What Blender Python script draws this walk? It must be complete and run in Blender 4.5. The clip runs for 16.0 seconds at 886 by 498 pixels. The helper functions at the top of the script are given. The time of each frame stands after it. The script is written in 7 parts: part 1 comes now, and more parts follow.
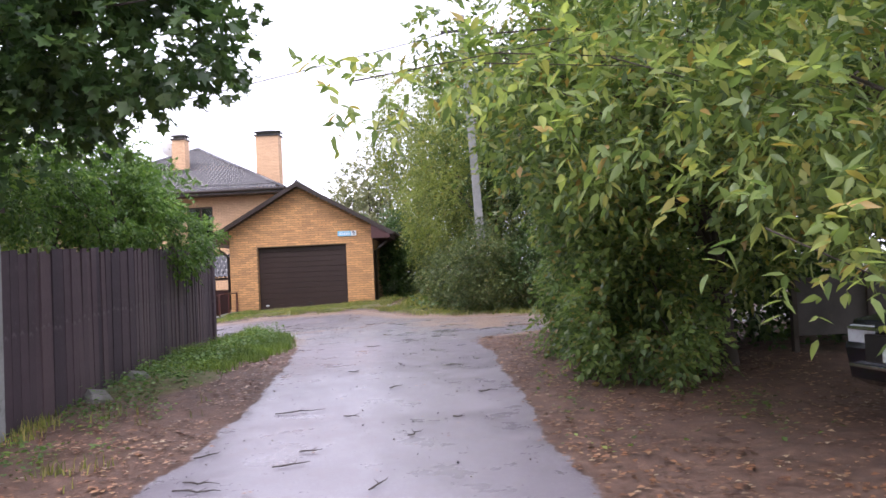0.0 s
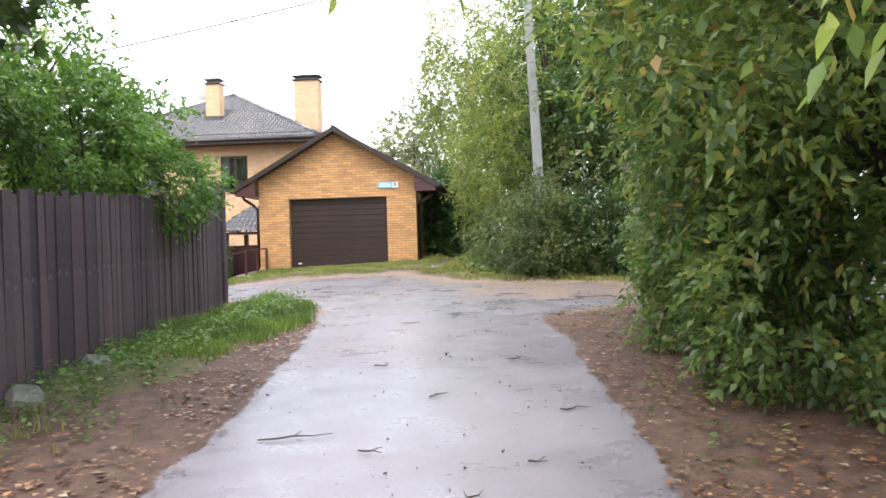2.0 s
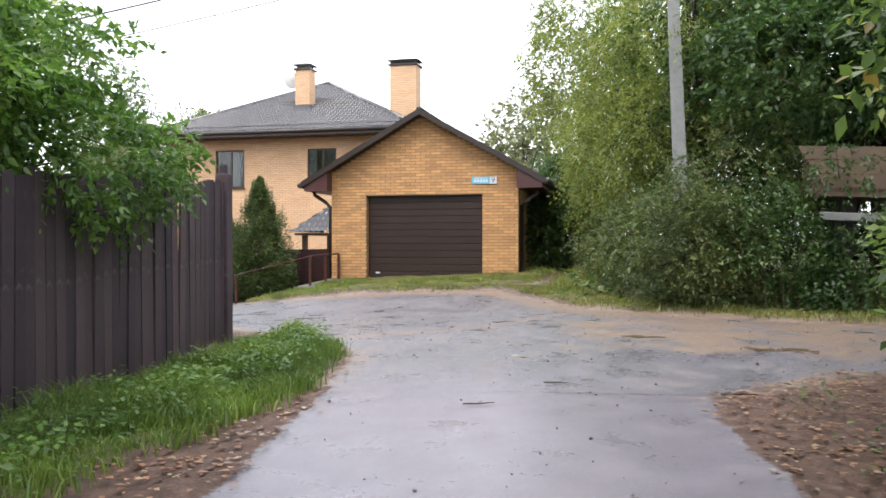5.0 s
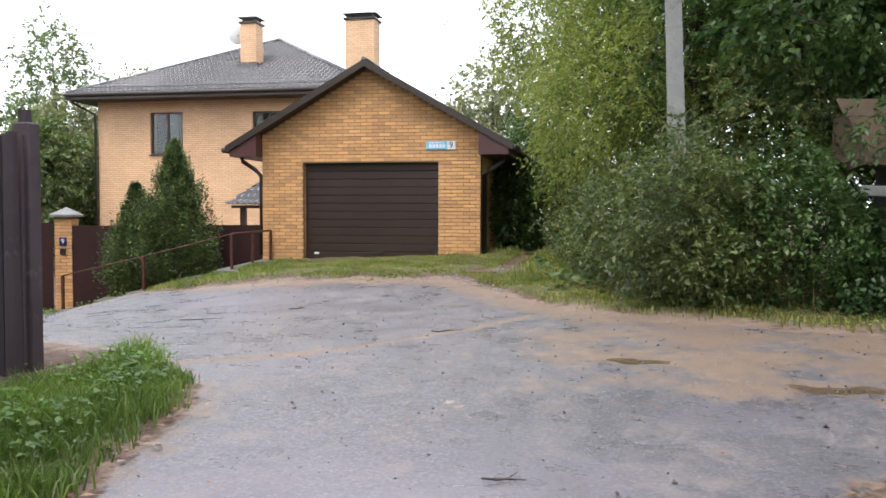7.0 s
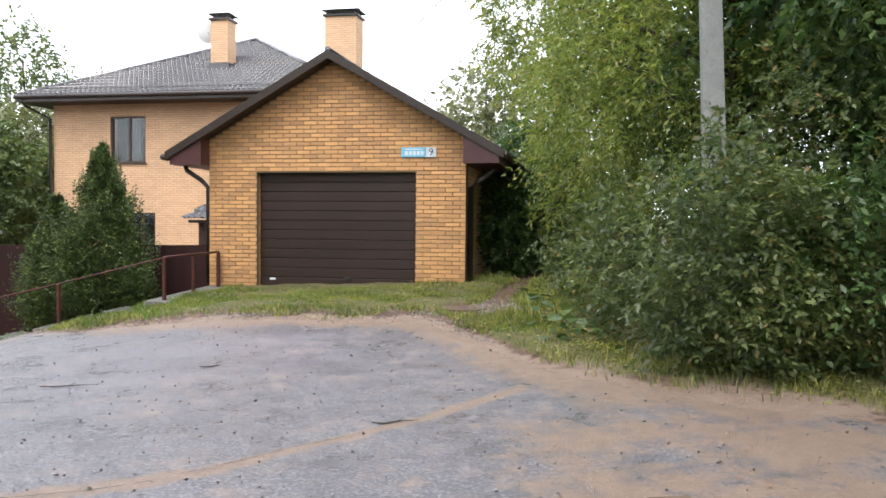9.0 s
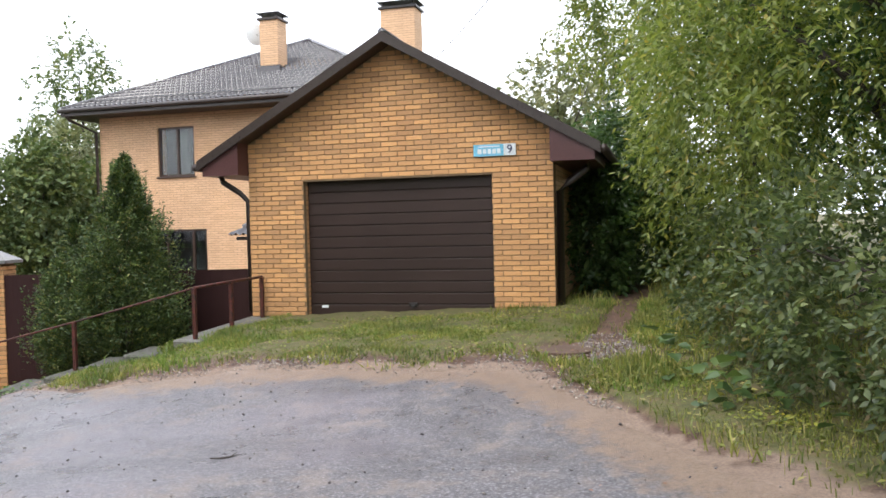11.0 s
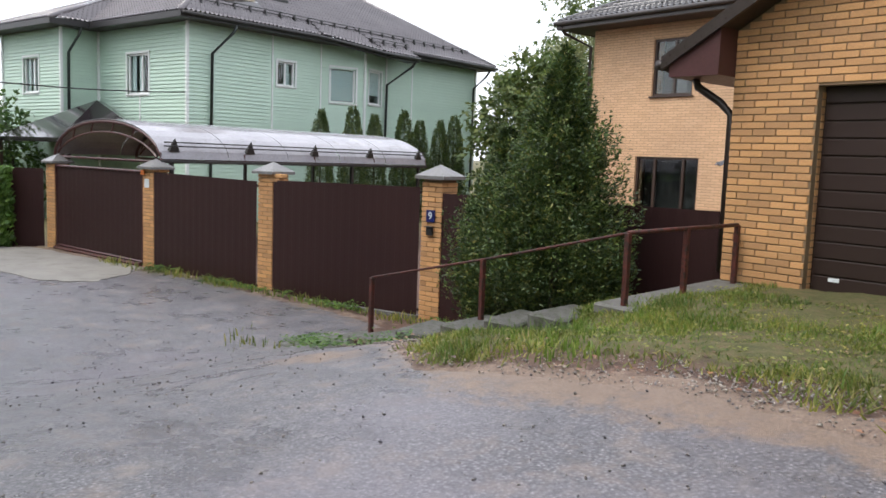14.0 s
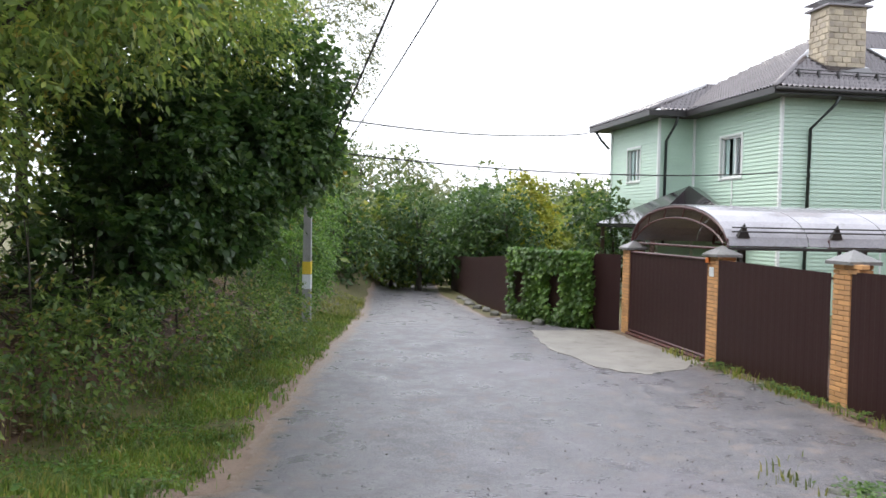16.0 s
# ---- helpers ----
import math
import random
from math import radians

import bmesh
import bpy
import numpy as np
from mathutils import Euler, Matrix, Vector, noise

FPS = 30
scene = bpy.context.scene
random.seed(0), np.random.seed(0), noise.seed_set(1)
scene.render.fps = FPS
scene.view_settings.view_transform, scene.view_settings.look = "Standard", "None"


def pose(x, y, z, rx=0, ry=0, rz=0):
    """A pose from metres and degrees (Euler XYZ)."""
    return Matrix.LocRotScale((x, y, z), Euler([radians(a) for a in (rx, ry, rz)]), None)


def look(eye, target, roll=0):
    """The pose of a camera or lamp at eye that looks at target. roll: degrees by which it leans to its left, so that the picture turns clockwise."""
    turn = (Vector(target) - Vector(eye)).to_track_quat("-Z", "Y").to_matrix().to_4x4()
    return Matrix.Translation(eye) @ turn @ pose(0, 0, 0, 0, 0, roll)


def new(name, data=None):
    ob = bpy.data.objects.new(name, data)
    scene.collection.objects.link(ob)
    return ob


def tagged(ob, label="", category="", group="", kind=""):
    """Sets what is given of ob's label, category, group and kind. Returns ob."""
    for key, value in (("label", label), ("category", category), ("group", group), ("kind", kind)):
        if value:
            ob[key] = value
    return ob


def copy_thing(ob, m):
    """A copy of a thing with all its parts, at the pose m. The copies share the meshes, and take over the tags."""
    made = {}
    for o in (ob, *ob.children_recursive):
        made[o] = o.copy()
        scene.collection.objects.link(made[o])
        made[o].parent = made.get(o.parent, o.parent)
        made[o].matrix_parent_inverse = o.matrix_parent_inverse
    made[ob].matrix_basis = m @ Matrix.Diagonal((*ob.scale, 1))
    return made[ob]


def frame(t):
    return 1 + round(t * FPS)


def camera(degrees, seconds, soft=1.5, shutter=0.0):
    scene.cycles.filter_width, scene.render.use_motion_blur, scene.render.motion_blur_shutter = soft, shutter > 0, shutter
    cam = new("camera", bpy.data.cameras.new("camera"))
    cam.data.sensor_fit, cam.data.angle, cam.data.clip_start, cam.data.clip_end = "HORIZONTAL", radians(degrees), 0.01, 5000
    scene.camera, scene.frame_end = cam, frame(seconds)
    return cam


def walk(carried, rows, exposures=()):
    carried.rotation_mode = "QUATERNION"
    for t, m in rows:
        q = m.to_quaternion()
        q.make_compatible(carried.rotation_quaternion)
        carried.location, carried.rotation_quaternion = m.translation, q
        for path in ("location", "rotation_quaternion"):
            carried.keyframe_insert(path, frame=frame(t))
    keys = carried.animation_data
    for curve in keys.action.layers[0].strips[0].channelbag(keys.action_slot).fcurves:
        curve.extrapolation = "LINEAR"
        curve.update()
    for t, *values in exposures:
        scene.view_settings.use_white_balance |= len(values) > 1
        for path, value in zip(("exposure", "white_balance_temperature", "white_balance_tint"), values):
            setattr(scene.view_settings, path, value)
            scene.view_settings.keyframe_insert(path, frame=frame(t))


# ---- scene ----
cam = camera(57.0, 16.0, soft=1.6)
PATH = [
    (0, (-0.064, 0.596, 1.643), (-0.118, 2.594, 1.716), -2.7),
    (0.5, (-0.174, 1.314, 1.647), (-0.256, 3.312, 1.669), -2.6),
    (1, (-0.231, 2.007, 1.668), (-0.364, 4.003, 1.68), -3.3),
    (1.5, (-0.308, 2.708, 1.656), (-0.463, 4.702, 1.651), -1.4),
    (2, (-0.306, 3.392, 1.686), (-0.475, 5.384, 1.658), -1.6),
    (2.5, (-0.371, 4.076, 1.683), (-0.568, 6.065, 1.616), -0.8),
    (3, (-0.388, 4.788, 1.73), (-0.647, 6.769, 1.654), -0.8),
    (3.5, (-0.448, 5.428, 1.776), (-0.799, 7.397, 1.748), -0.7),
    (3.7, (-0.46, 5.68, 1.822), (-0.827, 7.646, 1.811), -0.4),
    (5.8, (-0.588, 9.179, 1.776), (-1.047, 11.125, 1.743), -0.4),
    (6, (-0.593, 9.463, 1.824), (-1.034, 11.412, 1.761), -0.4),
    (6.5, (-0.6, 10.129, 1.863), (-1.01, 12.084, 1.766), -0.3),
    (7, (-0.678, 10.798, 1.892), (-1.056, 12.76, 1.804), 0.2),
    (7.5, (-0.692, 11.483, 1.928), (-1.045, 13.45, 1.846), 0.2),
    (8, (-0.761, 12.123, 1.955), (-1.115, 14.09, 1.881), 0.2),
    (8.2, (-0.787, 12.413, 1.993), (-1.137, 14.381, 1.929), 0.4),
    (10.3, (-1.266, 15.171, 2.121), (-1.678, 17.127, 2.059), 0.4),
    (10.5, (-1.395, 15.419, 2.188), (-1.801, 17.376, 2.129), 0.1),
    (11, (-1.597, 15.91, 2.202), (-2.123, 17.839, 2.149), -1.4),
    (11.5, (-1.894, 16.455, 2.15), (-2.698, 18.285, 2.088), -1.5),
    (12, (-2.067, 17.065, 2.094), (-2.876, 18.889, 1.97), -1.3),
    (12.3, (-2.185, 17.373, 2.119), (-3.211, 19.081, 1.948), -1.5),
    (12.5, (-2.274, 17.625, 2.105), (-3.437, 19.238, 1.896), -0.7),
    (13, (-2.493, 18.243, 2.139), (-3.704, 19.819, 1.92), 1.3),
    (13.5, (-2.684, 18.815, 2.139), (-4.063, 20.245, 1.905), 1.1),
    (14, (-3.019, 19.361, 2.107), (-4.538, 20.642, 1.884), 2.1),
    (14.5, (-3.33, 19.776, 2.127), (-5.105, 20.688, 1.995), 0.2),
    (15, (-3.639, 20.083, 2.166), (-5.597, 20.478, 2.057), 0.3),
    (15.5, (-3.784, 20.437, 2.186), (-5.773, 20.623, 2.111), 1.5),
    (16, (-4.145, 20.721, 2.192), (-6.143, 20.675, 2.127), 1.2),
]
walk(cam, [(t, look(eye, target, roll)) for t, eye, target, roll in PATH],
     exposures=[(0, 1.14, 6250, 24), (0.5, 1.47, 6350, 18), (1.5, 1.58, 6480, 12), (2.5, 1.58, 6500, 10), (3.5, 1.4, 6500, 10), (6, 1.15, 6500, 10), (8, 1.08, 6500, 10), (10.3, 1.3, 6500, 10), (10.6, 1.3, 6500, 10), (11, 1.08, 6500, 10), (11.5, 0.86, 6500, 10), (12, 0.8, 6500, 10), (12.5, 0.92, 6500, 10), (13.2, 1.08, 6500, 10), (13.5, 1.0, 6500, 10), (14.5, 0.55, 6500, 10), (15.0, 0.52, 6500, 10), (15.5, 0.66, 6500, 10), (16, 0.97, 6500, 10)])

# ---- light: overcast sky, very soft sun ----
world = bpy.data.worlds.new("overcast")
scene.world = world
world.use_nodes = True
wn, wl = world.node_tree.nodes, world.node_tree.links
sky = wn.new("ShaderNodeTexSky")
sky.sky_type, sky.sun_disc = "NISHITA", False
sky.sun_elevation, sky.sun_rotation = radians(48), radians(200)
sky.air_density, sky.dust_density = 1.5, 4.0
skybg, cloudbg, wmix = wn.new("ShaderNodeBackground"), wn.new("ShaderNodeBackground"), wn.new("ShaderNodeMixShader")
wl.new(sky.outputs[0], skybg.inputs[0])
skybg.inputs[1].default_value = 0.12
wtc, wnoise, wramp = wn.new("ShaderNodeTexCoord"), wn.new("ShaderNodeTexNoise"), wn.new("ShaderNodeValToRGB")
wmapn = wn.new("ShaderNodeMapping")
wmapn.inputs[3].default_value = (1.2, 1.2, 4.0)
wl.new(wtc.outputs["Generated"], wmapn.inputs[0])
wl.new(wmapn.outputs[0], wnoise.inputs["Vector"])
wnoise.inputs["Scale"].default_value, wnoise.inputs["Detail"].default_value = 1.6, 5.0
wramp.color_ramp.elements[0].position, wramp.color_ramp.elements[0].color = 0.3, (0.78, 0.82, 0.92, 1)
wramp.color_ramp.elements[1].position, wramp.color_ramp.elements[1].color = 0.62, (0.97, 1.0, 1.08, 1)
wl.new(wnoise.outputs[0], wramp.inputs[0])
wl.new(wramp.outputs[0], cloudbg.inputs[0])
cloudbg.inputs[1].default_value = 1.25
wmix.inputs[0].default_value = 0.88
wl.new(skybg.outputs[0], wmix.inputs[1])
wl.new(cloudbg.outputs[0], wmix.inputs[2])
wl.new(wmix.outputs[0], wn["World Output"].inputs[0])
sun = new("sun", bpy.data.lights.new("sun", "SUN"))
sun.data.energy, sun.data.angle, sun.data.color = 0.9, radians(25), (1.0, 0.97, 0.92)
sun.matrix_world = look((-6, -8, 20), (-2, 4, 0))

# ---- small mesh library ----
rng = np.random.default_rng(7)


class Mb:
    """Collects vertices and faces of one mesh."""

    def __init__(self):
        self.v, self.f = [], []

    def add(self, verts, faces):
        n = len(self.v)
        self.v += [tuple(p) for p in verts]
        self.f += [tuple(n + i for i in f) for f in faces]
        return self

    def box(self, x0, x1, y0, y1, z0, z1, c=0.0):
        if c <= 0:
            p = [(x, y, z) for z in (z0, z1) for y in (y0, y1) for x in (x0, x1)]
            return self.add(p, [(0, 2, 3, 1), (4, 5, 7, 6), (0, 1, 5, 4), (2, 6, 7, 3), (0, 4, 6, 2), (1, 3, 7, 5)])
        lo, hi = (x0, y0, z0), (x1, y1, z1)
        p, ix = [], {}
        for sx in (0, 1):
            for sy in (0, 1):
                for sz in (0, 1):
                    s = (sx, sy, sz)
                    for a in range(3):
                        q = [(hi[k] if s[k] else lo[k]) if k == a else (hi[k] - c if s[k] else lo[k] + c) for k in range(3)]
                        ix[s, a] = len(p)
                        p.append(q)
        f = []
        for a in range(3):
            b, d = (a + 1) % 3, (a + 2) % 3
            for s in (0, 1):
                ring = []
                for i, j in ((0, 0), (1, 0), (1, 1), (0, 1)):
                    k = [0, 0, 0]
                    k[a], k[b], k[d] = s, i, j
                    ring.append(ix[tuple(k), a])
                f.append(ring if s else ring[::-1])
            for i in (0, 1):
                for j in (0, 1):
                    k0, k1 = [0, 0, 0], [0, 0, 0]
                    k0[b], k0[d], k1[b], k1[d] = i, j, i, j
                    k1[a] = 1
                    f.append((ix[tuple(k0), b], ix[tuple(k1), b], ix[tuple(k1), d], ix[tuple(k0), d]))
        for sx in (0, 1):
            for sy in (0, 1):
                for sz in (0, 1):
                    f.append(tuple(ix[(sx, sy, sz), a] for a in range(3)))
        return self.add(p, f)

    def tube(self, pts, radii, n=8, cap=True):
        pts = [Vector(p) for p in pts]
        if not hasattr(radii, "__len__"):
            radii = [radii] * len(pts)
        base, v = len(self.v), []
        for i, p in enumerate(pts):
            d = (pts[min(i + 1, len(pts) - 1)] - pts[max(i - 1, 0)]).normalized()
            a = d.cross(Vector((0.13, 0.21, 1)) if abs(d.z) < 0.9 else Vector((1, 0.1, 0))).normalized()
            b = d.cross(a)
            for k in range(n):
                w = 2 * math.pi * k / n
                v.append(p + radii[i] * (math.cos(w) * a + math.sin(w) * b))
        f = [(i * n + k, i * n + (k + 1) % n, (i + 1) * n + (k + 1) % n, (i + 1) * n + k) for i in range(len(pts) - 1) for k in range(n)]
        if cap:
            f += [tuple(range(n))[::-1], tuple((len(pts) - 1) * n + k for k in range(n))]
        return self.add(v, f)

    def prism(self, poly, y0, y1):
        """A polygon in x and z, drawn out from y0 to y1."""
        n = len(poly)
        v = [(x, y0, z) for x, z in poly] + [(x, y1, z) for x, z in poly]
        f = [tuple(range(n)), tuple(range(n, 2 * n))[::-1]] + [(i, n + i, n + (i + 1) % n, (i + 1) % n) for i in range(n)]
        return self.add(v, f)

    def ring(self, x0, x1, z0, z1, t, y0, y1):
        """A rectangular frame in x and z, t wide, from y0 to y1."""
        o = [(x0, z0), (x1, z0), (x1, z1), (x0, z1)]
        i = [(x0 + t, z0 + t), (x1 - t, z0 + t), (x1 - t, z1 - t), (x0 + t, z1 - t)]
        v = [(x, y, z) for y in (y0, y1) for x, z in o + i]
        f = []
        for k in range(4):
            n = (k + 1) % 4
            f += [(k, n, 4 + n, 4 + k), (8 + k, 12 + k, 12 + n, 8 + n), (k, 8 + k, 8 + n, n), (4 + k, 4 + n, 12 + n, 12 + k)]
        return self.add(v, f)


def mesh_of(name, v, f, smooth=False):
    me = bpy.data.meshes.new(name)
    me.from_pydata(v, [], f)
    if smooth:
        me.polygons.foreach_set("use_smooth", [True] * len(me.polygons))
    return me


def fixed(mb, name, smooth=False):
    me = mesh_of(name, mb.v, mb.f, smooth)
    bm = bmesh.new()
    bm.from_mesh(me)
    bmesh.ops.recalc_face_normals(bm, faces=bm.faces)
    bm.to_mesh(me)
    bm.free()
    return me


def part(name, mb, material, parent, label="", smooth=False, kind=""):
    """Links what mb holds as one mesh object under a thing or a part."""
    ob = new(name, fixed(mb, name, smooth) if isinstance(mb, Mb) else mb)
    if not ob.data.materials:
        ob.data.materials.append(material)
    ob.parent = parent
    return tagged(ob, label, kind=kind)


def thing(name, label, category, m=None, group="", kind=""):
    ob = new(name)
    ob.empty_display_size = 0.2
    if m is not None:
        ob.matrix_basis = m
    return tagged(ob, label, category, group, kind)


def solo(name, mb, material, label, category, kind="", group="", smooth=False, m=None):
    """A thing that is one mesh."""
    ob = new(name, fixed(mb, name, smooth) if isinstance(mb, Mb) else mb)
    if not ob.data.materials:
        ob.data.materials.append(material)
    if m is not None:
        ob.matrix_basis = m
    return tagged(ob, label, category, group, kind)


def np_mesh(name, verts, tris, material):
    """A mesh of triangles straight from arrays."""
    me = bpy.data.meshes.new(name)
    verts, tris = np.asarray(verts, np.float32), np.asarray(tris, np.int32)
    me.vertices.add(len(verts))
    me.vertices.foreach_set("co", verts.ravel())
    me.loops.add(tris.size)
    me.loops.foreach_set("vertex_index", tris.ravel())
    me.polygons.add(len(tris))
    me.polygons.foreach_set("loop_start", np.arange(0, tris.size, 3, dtype=np.int32))
    me.update(calc_edges=True)
    me.materials.append(material)
    return me


def unit(a):
    return a / np.maximum(np.linalg.norm(a, axis=-1, keepdims=True), 1e-9)


# ---- materials ----
def shader(name):
    m = bpy.data.materials.new(name)
    m.use_nodes = True
    return m, m.node_tree.nodes, m.node_tree.links, m.node_tree.nodes["Principled BSDF"]


def noise_node(n, l, scale, detail=4.0, rough=0.6, vec=None, coord="Object"):
    t = n.new("ShaderNodeTexNoise")
    t.inputs["Scale"].default_value, t.inputs["Detail"].default_value, t.inputs["Roughness"].default_value = scale, detail, rough
    if vec is None:
        vec = n.new("ShaderNodeTexCoord").outputs[coord]
    l.new(vec, t.inputs["Vector"])
    return t.outputs[0]


def math_node(n, l, op, a, b=0.0):
    q = n.new("ShaderNodeMath")
    q.operation = op
    for i, x in enumerate((a, b)):
        if isinstance(x, (int, float)):
            q.inputs[i].default_value = x
        else:
            l.new(x, q.inputs[i])
    return q.outputs[0]


def ramp(n, l, fac, stops):
    r = n.new("ShaderNodeValToRGB")
    e = r.color_ramp.elements
    while len(e) < len(stops):
        e.new(0.5)
    for k, (p, c) in zip(e, stops):
        k.position, k.color = p, (*c, 1)
    l.new(fac, r.inputs[0])
    return r.outputs[0]


def blend(n, l, fac, a, b, mode="MIX"):
    q = n.new("ShaderNodeMix")
    q.data_type, q.blend_type = "RGBA", mode
    for i, x in ((0, fac), (6, a), (7, b)):
        if isinstance(x, (int, float)):
            q.inputs[i].default_value = x
        elif isinstance(x, tuple):
            q.inputs[i].default_value = (*x, 1)
        else:
            l.new(x, q.inputs[i])
    return q.outputs[2]


def bump(n, l, p, height, strength, dist=0.01):
    b = n.new("ShaderNodeBump")
    b.inputs["Strength"].default_value, b.inputs["Distance"].default_value = strength, dist
    l.new(height, b.inputs["Height"])
    l.new(b.outputs[0], p.inputs["Normal"])


def surface(name, c1, c2, rough=0.6, metal=0.0, big=0.8, fine=30.0, relief=0.3, dirt=None, dirt_at=0.62, rvar=0.15, piece=0.0, spec=0.5):
    """A worn surface: two colours over a broad noise, fine grain, stains, relief."""
    m, n, l, p = shader(name)
    col = ramp(n, l, noise_node(n, l, big), [(0.3, c1), (0.7, c2)])
    grain = noise_node(n, l, fine, 6.0, 0.7)
    g = ramp(n, l, grain, [(0.3, (0.78, 0.78, 0.78)), (0.75, (1.12, 1.12, 1.12))])
    col = blend(n, l, 1.0, col, g, "MULTIPLY")
    if piece:
        oi, ge = n.new("ShaderNodeObjectInfo"), n.new("ShaderNodeNewGeometry")
        r = math_node(n, l, "FRACT", math_node(n, l, "ADD", oi.outputs["Random"], ge.outputs["Random Per Island"]))
        t = ramp(n, l, r, [(0.0, (1 - piece, 1 - piece, 1 - piece * 0.8)), (1.0, (1 + piece, 1 + piece * 0.9, 1 + piece * 0.7))])
        col = blend(n, l, 1.0, col, t, "MULTIPLY")
    if dirt:
        d = ramp(n, l, noise_node(n, l, big * 2.7, 8.0, 0.72), [(dirt_at - 0.06, (0, 0, 0)), (dirt_at + 0.1, (1, 1, 1))])
        col = blend(n, l, d, col, dirt)
    l.new(col, p.inputs["Base Color"])
    rr = ramp(n, l, grain, [(0.2, (max(rough - rvar, 0.02),) * 3), (0.8, (min(rough + rvar, 1),) * 3)])
    l.new(rr, p.inputs["Roughness"])
    p.inputs["Metallic"].default_value = metal
    p.inputs["Specular IOR Level"].default_value = spec
    if relief:
        bump(n, l, p, grain, relief, 0.01)
    return m


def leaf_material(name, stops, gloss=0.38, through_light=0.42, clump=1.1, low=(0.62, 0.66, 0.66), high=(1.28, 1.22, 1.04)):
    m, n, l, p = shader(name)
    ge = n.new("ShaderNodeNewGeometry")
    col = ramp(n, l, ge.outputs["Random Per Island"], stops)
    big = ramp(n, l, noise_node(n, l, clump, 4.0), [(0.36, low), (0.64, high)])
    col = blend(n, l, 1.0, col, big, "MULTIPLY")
    l.new(col, p.inputs["Base Color"])
    p.inputs["Roughness"].default_value = gloss
    tr, mx = n.new("ShaderNodeBsdfTranslucent"), n.new("ShaderNodeMixShader")
    l.new(blend(n, l, 1.0, col, (1.15, 1.2, 0.8), "MULTIPLY"), tr.inputs[0])
    mx.inputs[0].default_value = through_light
    l.new(p.outputs[0], mx.inputs[1])
    l.new(tr.outputs[0], mx.inputs[2])
    l.new(mx.outputs[0], n["Material Output"].inputs[0])
    return m


def wall_brick(name, c1, c2, mortar):
    """Brickwork too far off for single bricks: 250 x 65 mm with 10 mm joints."""
    m, n, l, p = shader(name)
    tc, sx, cx = n.new("ShaderNodeTexCoord"), n.new("ShaderNodeSeparateXYZ"), n.new("ShaderNodeCombineXYZ")
    l.new(tc.outputs["Object"], sx.inputs[0])
    l.new(math_node(n, l, "ADD", sx.outputs[0], sx.outputs[1]), cx.inputs[0])
    l.new(sx.outputs[2], cx.inputs[1])
    b = n.new("ShaderNodeTexBrick")
    l.new(cx.outputs[0], b.inputs["Vector"])
    for k, v in (("Color1", (*c1, 1)), ("Color2", (*c2, 1)), ("Mortar", (*mortar, 1)), ("Scale", 1.0), ("Mortar Size", 0.006), ("Mortar Smooth", 0.3), ("Brick Width", 0.26), ("Row Height", 0.075)):
        b.inputs[k].default_value = v
    col = blend(n, l, 1.0, b.outputs[0], ramp(n, l, noise_node(n, l, 0.6, 6.0), [(0.3, (0.88, 0.88, 0.9)), (0.7, (1.08, 1.06, 1.03))]), "MULTIPLY")
    l.new(col, p.inputs["Base Color"])
    p.inputs["Roughness"].default_value = 0.75
    bump(n, l, p, math_node(n, l, "SUBTRACT", 1.0, b.outputs[1]), 0.5, 0.008)
    return m


def glass_material(name, tint=(0.9, 0.95, 0.95)):
    m, n, l, p = shader(name)
    tr, gl, mx = n.new("ShaderNodeBsdfTransparent"), n.new("ShaderNodeBsdfGlossy"), n.new("ShaderNodeMixShader")
    tr.inputs[0].default_value = (*tint, 1)
    gl.inputs["Roughness"].default_value = 0.02
    mx.inputs[0].default_value = 0.05
    l.new(tr.outputs[0], mx.inputs[1])
    l.new(gl.outputs[0], mx.inputs[2])
    l.new(mx.outputs[0], n["Material Output"].inputs[0])
    return m


BRICK = surface("yellow_brick", (0.57, 0.305, 0.13), (0.64, 0.36, 0.16), 0.75, big=2.0, fine=60, relief=0.25, piece=0.2)
MORTAR = surface("grey_mortar", (0.22, 0.15, 0.09), (0.28, 0.19, 0.11), 0.9, big=3, fine=80)
HOUSE_BRICK = wall_brick("house_brick", (0.72, 0.47, 0.285), (0.64, 0.405, 0.24), (0.36, 0.225, 0.13))
BROWN_METAL = surface("brown_painted_metal", (0.028, 0.0095, 0.0095), (0.036, 0.013, 0.012), 0.55, big=0.7, fine=20, relief=0.05, spec=0.3, dirt=(0.045, 0.022, 0.018), dirt_at=0.7)
DOOR_BROWN = surface("garage_door_brown", (0.029, 0.015, 0.012), (0.039, 0.021, 0.017), 0.45, big=0.9, fine=120, relief=0.12, dirt=(0.06, 0.045, 0.035), dirt_at=0.7)
FASCIA = surface("maroon_fascia", (0.075, 0.028, 0.028), (0.10, 0.04, 0.04), 0.4, big=1.5, relief=0.05)
SOFFIT = surface("dark_soffit", (0.04, 0.026, 0.022), (0.05, 0.032, 0.028), 0.55, relief=0.1)
ROOF_BROWN = surface("brown_metal_tile", (0.020, 0.016, 0.019), (0.032, 0.026, 0.030), 0.1, big=0.6, fine=15, relief=0.02, rvar=0.06, spec=1.0, dirt=(0.03, 0.03, 0.02), dirt_at=0.66)
# Grey tile, its base lightened to carry part of the sky's reflection.
ROOF_GREY = surface("sky_paled_metal_tile", (0.125, 0.108, 0.118), (0.165, 0.145, 0.155), 0.12, big=0.6, fine=15, relief=0.02, rvar=0.06, spec=1.0, dirt=(0.09, 0.085, 0.07), dirt_at=0.68)
